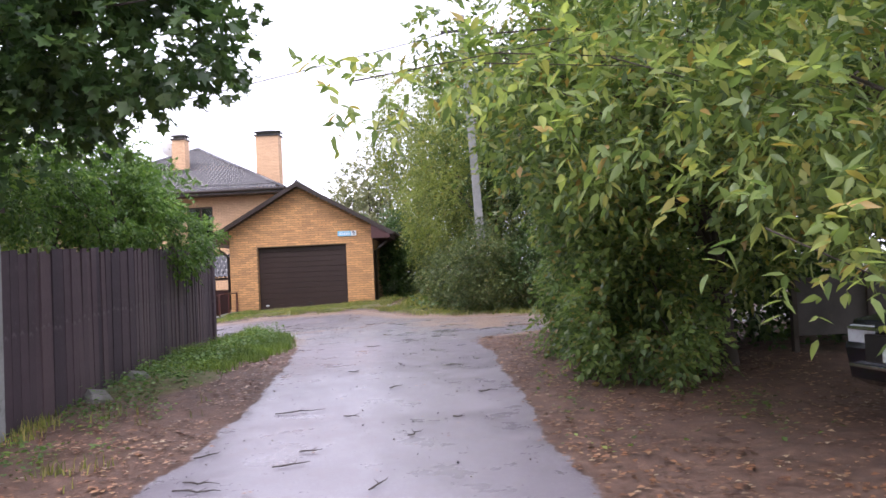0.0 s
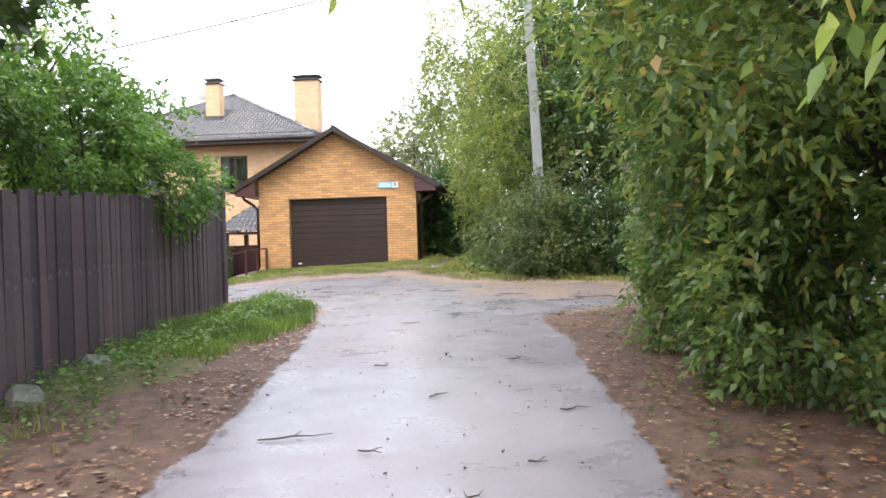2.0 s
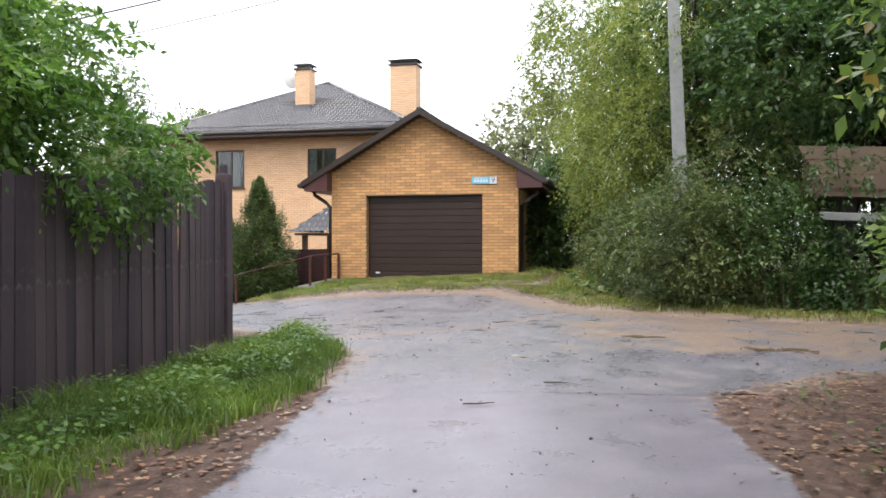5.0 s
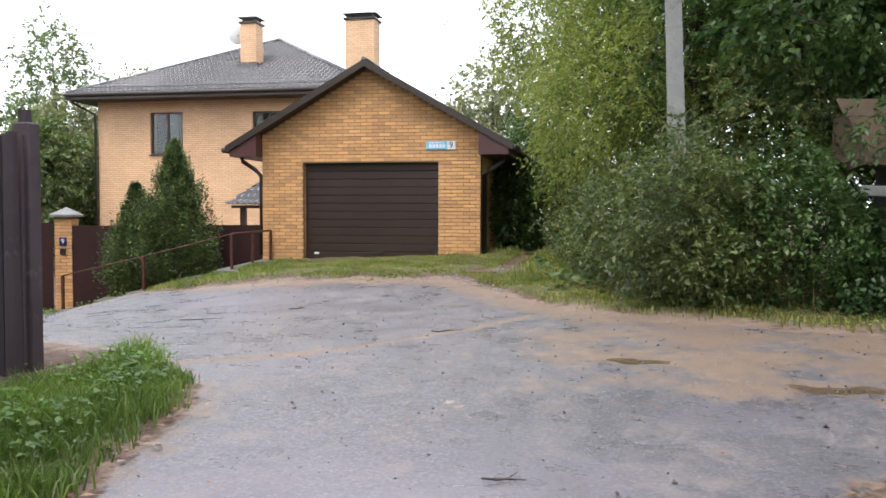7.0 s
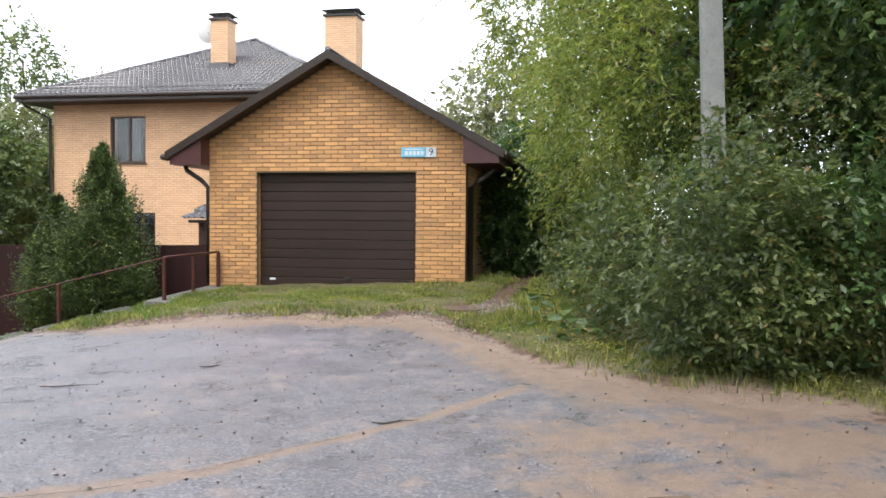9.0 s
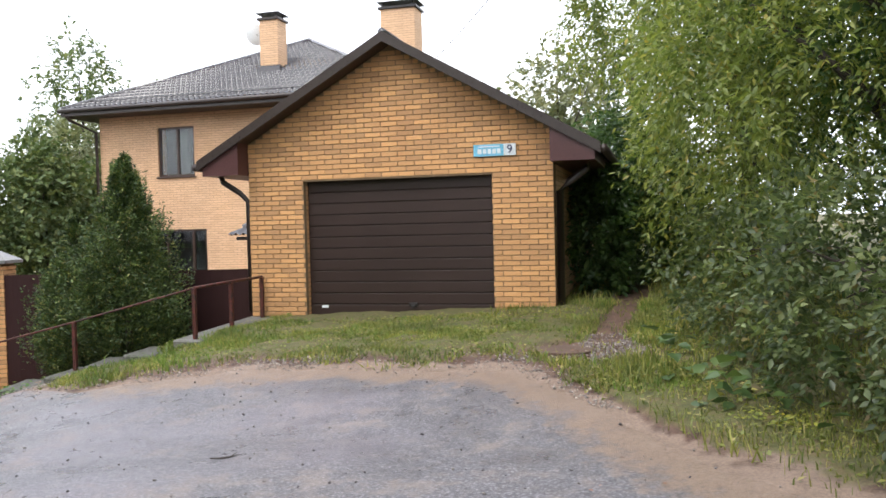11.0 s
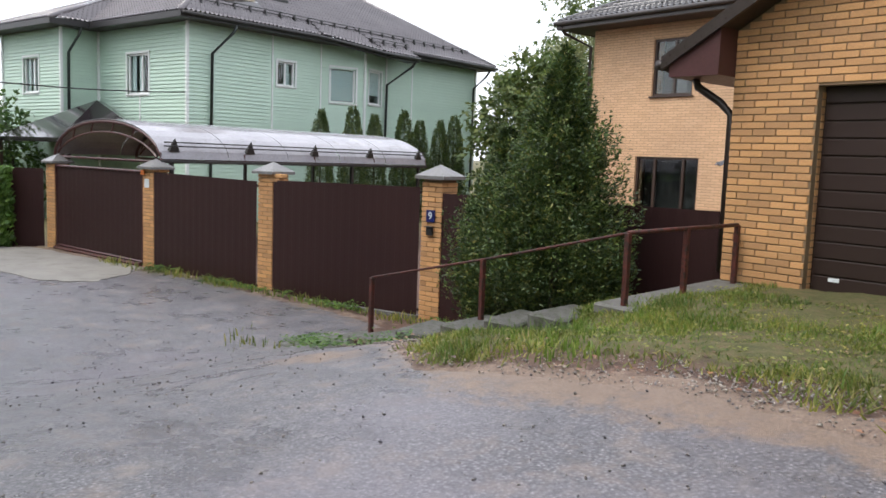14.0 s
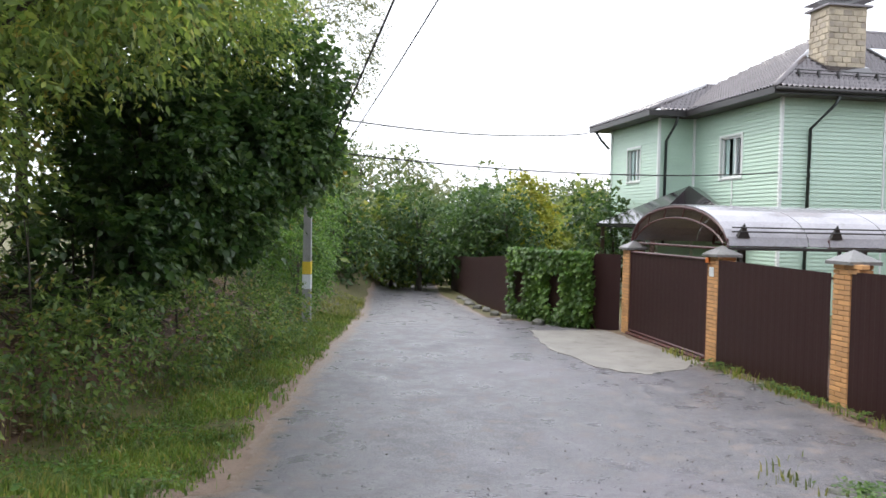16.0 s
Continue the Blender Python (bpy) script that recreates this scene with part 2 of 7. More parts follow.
SIDING = surface("mint_siding", (0.49, 0.645, 0.535), (0.53, 0.685, 0.575), 0.5, big=0.5, fine=40, relief=0.03, piece=0.02, dirt=(0.44, 0.58, 0.48), dirt_at=0.66)
WHITE_TRIM = surface("white_trim", (0.72, 0.76, 0.74), (0.80, 0.83, 0.81), 0.5, big=1.2, relief=0.03)
WOOD_FENCE = surface("weathered_fence_board", (0.058, 0.040, 0.048), (0.10, 0.072, 0.084), 0.7, big=1.4, fine=45, relief=0.35, piece=0.45, dirt=(0.17, 0.145, 0.15), dirt_at=0.62)
CONCRETE = surface("wet_concrete", (0.13, 0.125, 0.115), (0.21, 0.20, 0.185), 0.7, big=1.8, fine=50, relief=0.5, dirt=(0.09, 0.09, 0.06), dirt_at=0.55)
POLE_CONCRETE = surface("pole_concrete", (0.26, 0.265, 0.26), (0.34, 0.345, 0.34), 0.8, big=2.2, fine=60, relief=0.3, dirt=(0.16, 0.17, 0.15), dirt_at=0.6)
RUST = surface("rusty_red_paint", (0.085, 0.018, 0.014), (0.13, 0.03, 0.020), 0.6, big=5, fine=70, relief=0.4, dirt=(0.03, 0.016, 0.012), dirt_at=0.5)
PIPE_BROWN = surface("brown_downpipe", (0.035, 0.025, 0.022), (0.045, 0.032, 0.028), 0.35, relief=0.03)
PIPE_DARK = surface("dark_green_downpipe", (0.02, 0.028, 0.026), (0.03, 0.04, 0.036), 0.35, relief=0.03)
FRAME_BROWN = surface("brown_window_frame", (0.05, 0.028, 0.02), (0.065, 0.038, 0.028), 0.4, relief=0.03)
PLASTIC_WHITE = surface("white_window_frame", (0.78, 0.79, 0.78), (0.84, 0.85, 0.84), 0.35, relief=0.02)
CURTAIN = surface("pale_curtain", (0.08, 0.08, 0.078), (0.13, 0.13, 0.125), 0.9, big=3, relief=0.2)
BLIND = surface("pale_blind", (0.55, 0.60, 0.58), (0.62, 0.66, 0.64), 0.8, big=1, relief=0.05)
# Near-black colour that stands in for the shade inside the rooms.
SHADE_SHEET = surface("painted_room_shade", (0.03, 0.03, 0.03), (0.05, 0.047, 0.044), 0.9)
STONE_CHIM = surface("chimney_stone", (0.34, 0.29, 0.22), (0.48, 0.42, 0.33), 0.8, big=4, fine=40, relief=0.5, piece=0.22)
POLYCARB = surface("smoky_polycarbonate", (0.30, 0.29, 0.32), (0.40, 0.39, 0.42), 0.18, big=1.2, fine=25, relief=0.03, dirt=(0.18, 0.17, 0.15), dirt_at=0.64)
BLACK_STEEL = surface("black_steel", (0.015, 0.014, 0.015), (0.025, 0.022, 0.022), 0.45, relief=0.05)
BARK = surface("wet_bark", (0.045, 0.035, 0.028), (0.085, 0.07, 0.058), 0.85, big=6, fine=35, relief=0.8)
TWIG = surface("wet_twig", (0.03, 0.022, 0.018), (0.06, 0.045, 0.035), 0.6, big=20, fine=60)
CABLE = surface("black_cable", (0.012, 0.012, 0.013), (0.02, 0.02, 0.02), 0.6, relief=0.0)
GLASS = glass_material("window_glass")
SIGN_BLUE = surface("faded_blue_enamel", (0.16, 0.50, 0.72), (0.22, 0.58, 0.78), 0.35, big=3, relief=0.02)
SIGN_WHITE = surface("white_enamel", (0.70, 0.76, 0.80), (0.78, 0.82, 0.85), 0.35, big=3, relief=0.02)
SIGN_DARK = surface("navy_enamel", (0.012, 0.018, 0.10), (0.02, 0.025, 0.13), 0.3, relief=0.02)
SIGN_INK = surface("grey_lettering", (0.25, 0.33, 0.40), (0.30, 0.38, 0.45), 0.5, relief=0.0)
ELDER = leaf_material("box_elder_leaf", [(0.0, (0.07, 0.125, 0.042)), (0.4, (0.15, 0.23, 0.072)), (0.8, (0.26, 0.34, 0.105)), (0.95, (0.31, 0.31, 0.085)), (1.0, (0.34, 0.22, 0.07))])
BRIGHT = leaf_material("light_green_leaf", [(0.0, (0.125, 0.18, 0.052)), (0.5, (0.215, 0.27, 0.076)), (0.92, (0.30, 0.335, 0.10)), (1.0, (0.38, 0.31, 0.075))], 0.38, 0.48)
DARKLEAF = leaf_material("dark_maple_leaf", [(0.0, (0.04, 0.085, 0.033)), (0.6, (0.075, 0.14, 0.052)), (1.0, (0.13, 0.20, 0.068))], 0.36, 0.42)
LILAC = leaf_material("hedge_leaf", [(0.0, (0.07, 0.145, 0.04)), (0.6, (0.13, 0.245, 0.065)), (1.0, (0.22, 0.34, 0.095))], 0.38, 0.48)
# Strong clump noise paints shaded gaps and lit tips into the thuja green.
THUJA = leaf_material("thuja_scale_painted_gaps", [(0.0, (0.03, 0.06, 0.022)), (0.5, (0.062, 0.105, 0.034)), (0.85, (0.13, 0.18, 0.055)), (1.0, (0.23, 0.21, 0.07))], 0.55, 0.15, 5.5, (0.4, 0.46, 0.46), (1.45, 1.4, 1.1))
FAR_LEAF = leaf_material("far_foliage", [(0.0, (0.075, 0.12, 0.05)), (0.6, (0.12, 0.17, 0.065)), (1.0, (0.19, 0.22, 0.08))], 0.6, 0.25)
# Foliage paled and greyed: distance haze put into the leaf colour.
FAR_HAZED = leaf_material("far_hazed_foliage", [(0.0, (0.17, 0.20, 0.12)), (0.6, (0.23, 0.25, 0.15)), (1.0, (0.30, 0.30, 0.18))], 0.6, 0.25)
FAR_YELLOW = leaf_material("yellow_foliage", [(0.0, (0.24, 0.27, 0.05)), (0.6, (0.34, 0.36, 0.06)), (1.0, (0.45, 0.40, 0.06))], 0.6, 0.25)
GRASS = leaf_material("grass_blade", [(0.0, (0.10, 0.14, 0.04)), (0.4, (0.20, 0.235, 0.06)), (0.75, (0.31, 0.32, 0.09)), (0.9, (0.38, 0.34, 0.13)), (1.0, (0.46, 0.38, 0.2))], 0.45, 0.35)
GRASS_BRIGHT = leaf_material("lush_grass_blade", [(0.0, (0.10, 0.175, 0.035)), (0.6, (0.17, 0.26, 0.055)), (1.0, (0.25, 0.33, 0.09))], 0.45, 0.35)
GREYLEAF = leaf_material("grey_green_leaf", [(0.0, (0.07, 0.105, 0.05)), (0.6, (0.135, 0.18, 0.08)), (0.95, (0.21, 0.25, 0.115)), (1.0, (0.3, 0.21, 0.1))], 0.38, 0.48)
# Brighter copy of the box elder leaf; the extra light is in its colour.
ELDER_LIT = leaf_material("elder_leaf_painted_light", [(0.0, (0.13, 0.21, 0.075)), (0.5, (0.26, 0.35, 0.12)), (0.85, (0.40, 0.47, 0.16)), (0.96, (0.42, 0.40, 0.12)), (1.0, (0.45, 0.30, 0.10))], 0.4, 0.55)
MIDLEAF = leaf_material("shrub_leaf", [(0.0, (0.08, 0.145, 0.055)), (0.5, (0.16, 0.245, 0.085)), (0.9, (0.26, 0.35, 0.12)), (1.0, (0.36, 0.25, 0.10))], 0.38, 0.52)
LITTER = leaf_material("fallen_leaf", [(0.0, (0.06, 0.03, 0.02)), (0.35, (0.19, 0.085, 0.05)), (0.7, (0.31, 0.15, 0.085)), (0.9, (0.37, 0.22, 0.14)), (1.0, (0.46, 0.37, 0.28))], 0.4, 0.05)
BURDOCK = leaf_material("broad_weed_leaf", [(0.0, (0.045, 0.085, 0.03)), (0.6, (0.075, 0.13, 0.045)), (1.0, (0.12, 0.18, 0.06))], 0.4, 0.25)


# ---- ground ----
def ss(a, b, x):
    u = np.clip((np.asarray(x, float) - a) / (b - a), 0, 1)
    return u * u * (3 - 2 * u)


RISE_Y = [-30, 0, 8.4, 10.5, 15, 18, 21.5, 24, 27.5, 60, 200]
RISE_Z = [-1.0, 0.1, 0.38, 0.54, 0.62, 0.70, 0.74, 0.96, 1.06, 1.8, 3.0]


def height(x, y):
    """The ground: the lane climbs to the junction, the side road falls away to the west."""
    x, y = np.asarray(x, float), np.asarray(y, float)
    b = np.interp(y, RISE_Y, RISE_Z)
    b = b - 0.035 * np.clip(-x - 1, 0, 7) * ss(17, 20, y)
    low = -0.38 + np.clip((x + 24) * 0.04, -1.6, 0)
    s = ss(7.0, 12.8, -x) * ss(13, 17.5, y)
    b = b + (low - b) * s
    bank = ss(0.0, 3.0, 17.0 - y) * ss(6.5, 9.0, -x)
    b = b - 0.3 * np.exp(-(((x + 8.7) / 1.4) ** 2 + ((y - 24.75) / 0.6) ** 2))
    return b + 0.25 * bank + 3.2 * ss(80, 105, -x)


def hz(x, y):
    return float(height(x, y))


def wob(x, y, s=1.0):
    """Smooth unevenness, about -1 to 1."""
    return (np.sin(1.7 * s * x + 0.6 * np.sin(2.3 * s * y)) + np.sin(2.1 * s * y + 1.3 + 0.8 * np.sin(1.9 * s * x)) + 0.6 * np.sin(4.7 * s * x + 3.1 * s * y) + 0.5 * np.sin(7.3 * s * y - 5.1 * s * x)) / 3.1


def masks(x, y):
    """Shares of asphalt, sand and green at a place."""
    n = wob(x, y)
    left = np.interp(y, [-30, 9, 12, 14, 15.5, 16.2, 16.9], [-2.3, -2.3, -2.55, -2.9, -3.15, -3.5, -4.3])
    right = np.interp(y, [-30, 6, 10, 13.5, 14.3, 15.0, 15.6], [0.62, 0.6, 0.35, 0.12, 0.05, 0.7, 1.3])
    lane = np.minimum(np.minimum(x - left, right - x), 17.2 - y)
    south = np.interp(x, [-80, -40, -27, -15, -11, -6, -4, 1.3, 9, 40], [14, 16.6, 17.95, 18.3, 18.65, 17.7, 16.8, 15.6, 15.2, 15])
    north = np.interp(x, [-80, -41, -28, -24, -20, -17, -12.7, -11, -9, -7.4, -5.5, -3, -2.1, -1.3, 0.4, 3, 40], [18, 19.8, 21.4, 24.3, 25.2, 25.9, 26.3, 24.5, 23.7, 22.9, 23.6, 23.4, 22.3, 20.9, 19.7, 19.0, 18.6])
    cross = np.minimum(y - south, north - y)
    d = np.maximum(lane, cross) + 0.10 * n
    road = ss(-0.12, 0.12, d)
    sandy = (0.72 + 0.4 * wob(x, y, 2.7)) * ss(-2.8, -0.3, x + 0.5 * n) * ss(15.2, 17.2, y + 0.3 * n)
    rim = 0.85 * ss(1.3 + 0.7 * n + 1.2 * ss(-4, -1, x), -0.1, north - y) * ss(-0.5, -0.15, north - y) * ss(-8.5, -6.5, x) * ss(19, 20, y)
    edge = 0.62 * np.exp(-((d + 0.05) / 0.4) ** 2)
    track = np.exp(-(((y - np.interp(x, [-6.5, -4, -3.07, -2.32, -1.31], [16.3, 16.89, 17.47, 18.63, 20.44]) - 0.06 * n) / 0.2) ** 2)) * ss(-5.2, -3.4, x) * ss(-1.2, -1.5, x)
    sand = np.clip(np.maximum.reduce([sandy, rim, edge * ss(12, 15, y) * (1 + 0.4 * ss(-5, -7, x) * ss(20, 18, y)), 0.8 * np.exp(-(((x + 9.0) / 1.1) ** 2 + ((y - 23.0) / 0.5) ** 2)), 0.9 * track]), 0, 1)
    green = np.maximum.reduce([
        ss(-0.1, 0.35, left - np.interp(y, [9, 12, 14], [0.9, 0.5, 0.05]) - x - 0.2 * n) * ss(8.6, 10.5, y) * ss(-4.6, -4.2, x),
        ss(0.0, 1.0, y - north - 0.4 * n - 0.05) * ss(-9.1, -8.0, x) * ss(8, 4, x),
        ss(0.1, 0.7, south - y + 0.15 * n) * ss(-5, -7, x) * ss(15.4, 16.6, y + 0.4 * n),
        ss(-10, -40, x) * (1 - road),
        ss(30, 45, y)])
    walked = 1.2 * np.exp(-(((x + 2.24 - 0.025 * (y - 24)) / 0.33) ** 2)) * ss(23.3, 24.3, y) * ss(36, 33, y) + 1.3 * np.exp(-(((x + 2.35) / 0.75) ** 2 + ((y - 24.1) / 0.45) ** 2))
    green = np.clip(green, 0, 1) * (1 - np.clip(walked, 0, 0.99))
    puddle = np.exp(-(((x + 0.35) / 0.3) ** 2 + ((y - 17.67) / 0.14) ** 2)) + np.exp(-(((x - 1.0) / 0.4) ** 2 + ((y - 16.87) / 0.16) ** 2))
    puddle = puddle * 0.75 + 0.42 * np.exp(-(((x + 1.65) / 0.2) ** 2 + ((y - 16.0) / 0.14) ** 2))
    return road, sand, np.clip(green, 0, 1), np.clip(puddle * 1.6, 0, 1)


def axis(parts):
    out = []
    for a, b, st in parts:
        out.append(np.arange(a, b, st))
    return np.concatenate(out + [[parts[-1][1]]])


gx = axis([(-260, -60, 10), (-60, -26, 1.0), (-26, -12, 0.25), (-12, 5, 0.09), (5, 12, 0.35), (12, 60, 4), (60, 260, 20)])
gy = axis([(-60, -4, 4), (-4, 4, 0.35), (4, 25, 0.1), (25, 34, 0.35), (34, 60, 2), (60, 300, 15)])
GX, GY = np.meshgrid(gx, gy)
ROAD, SAND, GREEN, PUDDLE = masks(GX, GY)
PUDDLE = np.clip(PUDDLE + 0.55 * wob(GX, GY, 6.3) * (PUDDLE > 0.15), 0, 1)
GZ = height(GX, GY)
lump = 0.022 * wob(GX, GY, 2.3) + 0.014 * wob(GX + 9, GY - 4, 6.1)
GZ = GZ + lump * (1 - ROAD) + 0.008 * wob(GX, GY, 1.6) * ROAD + 0.012 * wob(GX, GY, 4.3) * ROAD * SAND - 0.02 * PUDDLE
GZ = GZ + 0.05 * (1 - ROAD) * ss(0.0, 1.0, GREEN)


def ground_material():
    m, n, l, p = shader("wet_ground")
    at = n.new("ShaderNodeAttribute")
    at.attribute_name = "cover"
    film_at = n.new("ShaderNodeAttribute")
    film_at.attribute_name = "wetness"
    wet_sheen = film_at.outputs["Fac"]
    sp = n.new("ShaderNodeSeparateColor")
    l.new(at.outputs["Color"], sp.inputs[0])
    road, sand, green, pud = sp.outputs[0], sp.outputs[1], sp.outputs[2], at.outputs["Alpha"]
    fine, mid, big = noise_node(n, l, 48, 7, 0.8), noise_node(n, l, 7, 6, 0.65), noise_node(n, l, 0.9, 5, 0.6)
    speck = n.new("ShaderNodeTexVoronoi")
    speck.inputs["Scale"].default_value = 38
    l.new(n.new("ShaderNodeTexCoord").outputs["Object"], speck.inputs["Vector"])
    asphalt = ramp(n, l, fine, [(0.34, (0.055, 0.053, 0.060)), (0.47, (0.15, 0.144, 0.158)), (0.58, (0.225, 0.215, 0.23)), (0.70, (0.44, 0.42, 0.42))])
    chip = ramp(n, l, speck.outputs["Distance"], [(0.08, (1.9, 1.85, 1.8)), (0.3, (1, 1, 1)), (0.6, (0.55, 0.55, 0.57))])
    asphalt = blend(n, l, 0.8, asphalt, chip, "MULTIPLY")
    patch = noise_node(n, l, 2.3, 7, 0.7)
    asphalt = blend(n, l, ramp(n, l, patch, [(0.54, (0, 0, 0)), (0.66, (0.55, 0.55, 0.55))]), asphalt, (0.27, 0.215, 0.185))
    asphalt = blend(n, l, ramp(n, l, patch, [(0.33, (0.6, 0.6, 0.6)), (0.46, (0, 0, 0))]), asphalt, (0.085, 0.083, 0.09))
    asphalt = blend(n, l, ramp(n, l, mid, [(0.52, (0, 0, 0)), (0.75, (0.5, 0.5, 0.5))]), asphalt, (0.27, 0.23, 0.205))
    sandc = ramp(n, l, mid, [(0.3, (0.20, 0.125, 0.09)), (0.55, (0.29, 0.19, 0.14)), (0.8, (0.37, 0.265, 0.20))])
    sandc = blend(n, l, 0.6, sandc, ramp(n, l, fine, [(0.38, (0.10, 0.08, 0.07)), (0.62, (0.33, 0.25, 0.19))]))
    soil = ramp(n, l, mid, [(0.25, (0.055, 0.034, 0.026)), (0.55, (0.125, 0.072, 0.052)), (0.8, (0.21, 0.13, 0.09))])
    turf0 = ramp(n, l, mid, [(0.25, (0.05, 0.055, 0.018)), (0.5, (0.11, 0.11, 0.035)), (0.6, (0.15, 0.115, 0.055)), (0.8, (0.21, 0.15, 0.09))])
    turf = blend(n, l, 0.75, turf0, ramp(n, l, fine, [(0.35, (0.45, 0.42, 0.4)), (0.55, (1.0, 1.0, 0.95)), (0.7, (1.7, 1.6, 1.4))]), "MULTIPLY")
    soil = blend(n, l, 0.8, soil, ramp(n, l, fine, [(0.33, (0.5, 0.48, 0.46)), (0.5, (1.0, 1.0, 1.0)), (0.68, (1.8, 1.7, 1.6))]), "MULTIPLY")
    brk = math_node(n, l, "MULTIPLY", math_node(n, l, "SUBTRACT", math_node(n, l, "ADD", math_node(n, l, "MULTIPLY", mid, 0.65), math_node(n, l, "MULTIPLY", patch, 0.35)), 0.5), 1.6)

    def mask(a, lo, hi):
        return ramp(n, l, math_node(n, l, "ADD", a, brk), [(lo, (0, 0, 0)), (hi, (1, 1, 1))])

    col = blend(n, l, mask(green, 0.35, 0.65), blend(n, l, mask(sand, 0.4, 0.7), soil, sandc), turf)
    # Where wet, pale lavender is mixed in: sky sheen painted into the base colour.
    asphalt = blend(n, l, wet_sheen, asphalt, blend(n, l, 0.75, asphalt, (0.205, 0.18, 0.215)))
    hard = blend(n, l, mask(sand, 0.4, 0.75), asphalt, sandc)
    rm = mask(road, 0.38, 0.58)
    col = blend(n, l, rm, col, hard)
    pm = ramp(n, l, pud, [(0.45, (0, 0, 0)), (0.7, (1, 1, 1))])
    col = blend(n, l, pm, col, (0.14, 0.095, 0.065))
    l.new(col, p.inputs["Base Color"])
    wet = ramp(n, l, math_node(n, l, "ADD", math_node(n, l, "MULTIPLY", patch, 0.6), math_node(n, l, "MULTIPLY", big, 0.4)), [(0.40, (0.20, 0.20, 0.20)), (0.58, (0.56, 0.56, 0.56))])
    wet = blend(n, l, wet_sheen, wet, ramp(n, l, patch, [(0.35, (0.24, 0.24, 0.24)), (0.62, (0.4, 0.4, 0.4))]))
    hr = blend(n, l, mask(sand, 0.4, 0.75), wet, (0.42, 0.42, 0.42))
    rough = blend(n, l, rm, (0.8, 0.8, 0.8), hr)
    rough = blend(n, l, pm, rough, (0.04, 0.04, 0.04))
    l.new(rough, p.inputs["Roughness"])
    hgt = math_node(n, l, "ADD", math_node(n, l, "MULTIPLY", fine, 0.9), math_node(n, l, "MULTIPLY", mid, 1.0))
    b = n.new("ShaderNodeBump")
    b.inputs["Distance"].default_value = 0.012
    l.new(hgt, b.inputs["Height"])
    st = blend(n, l, rm, (0.9, 0.9, 0.9), blend(n, l, mask(sand, 0.4, 0.75), blend(n, l, wet_sheen, (0.6, 0.6, 0.6), (0.1, 0.1, 0.1)), (0.8, 0.8, 0.8)))
    st = blend(n, l, pm, st, (0.0, 0.0, 0.0))
    l.new(st, b.inputs["Strength"])
    l.new(b.outputs[0], p.inputs["Normal"])
    return m


WET_GROUND = ground_material()
iy, ix = np.meshgrid(np.arange(len(gy) - 1), np.arange(len(gx) - 1), indexing="ij")
w = len(gx)
quads = np.stack([iy * w + ix, iy * w + ix + 1, (iy + 1) * w + ix + 1, (iy + 1) * w + ix], -1).reshape(-1, 4)
on_road = (ROAD[:-1, :-1] + ROAD[1:, 1:] + ROAD[1:, :-1] + ROAD[:-1, 1:]).reshape(-1) / 4 > 0.5
all_v = np.stack([GX, GY, GZ], -1).reshape(-1, 3)
WETNESS = (ROAD * np.maximum(ss(16.5, 13.0, GY + 0.5 * wob(GX, GY)) * ss(5, 3, np.abs(GX + 0.8)), 0.5 * ss(0.0, 0.9, wob(GX, GY, 0.55)) * ss(14, 16, GY))).reshape(-1)
all_c = np.stack([ROAD, SAND, GREEN, PUDDLE], -1).reshape(-1, 4)
for name, pick, label, cat in (("road", on_road, "wet grey asphalt lane and junction with sandy dirt, twigs and puddles", "road"), ("ground", ~on_road, "brown leaf-strewn soil with patches of grass", "ground")):
    q = quads[pick]
    used, inv = np.unique(q, return_inverse=True)
    q = inv.reshape(-1, 4)
    tri = np.concatenate([q[:, [0, 1, 2]], q[:, [0, 2, 3]]])
    me = np_mesh(name, all_v[used], tri, WET_GROUND)
    ca = me.color_attributes.new("cover", "FLOAT_COLOR", "POINT")
    ca.data.foreach_set("color", all_c[used].astype(np.float32).ravel())
    wa_ = me.attributes.new("wetness", "FLOAT", "POINT")
    wa_.data.foreach_set("value", WETNESS[used].astype(np.float32))
    me.polygons.foreach_set("use_smooth", np.ones(len(me.polygons), bool))
    tagged(new(name, me), label, cat, kind="structure")


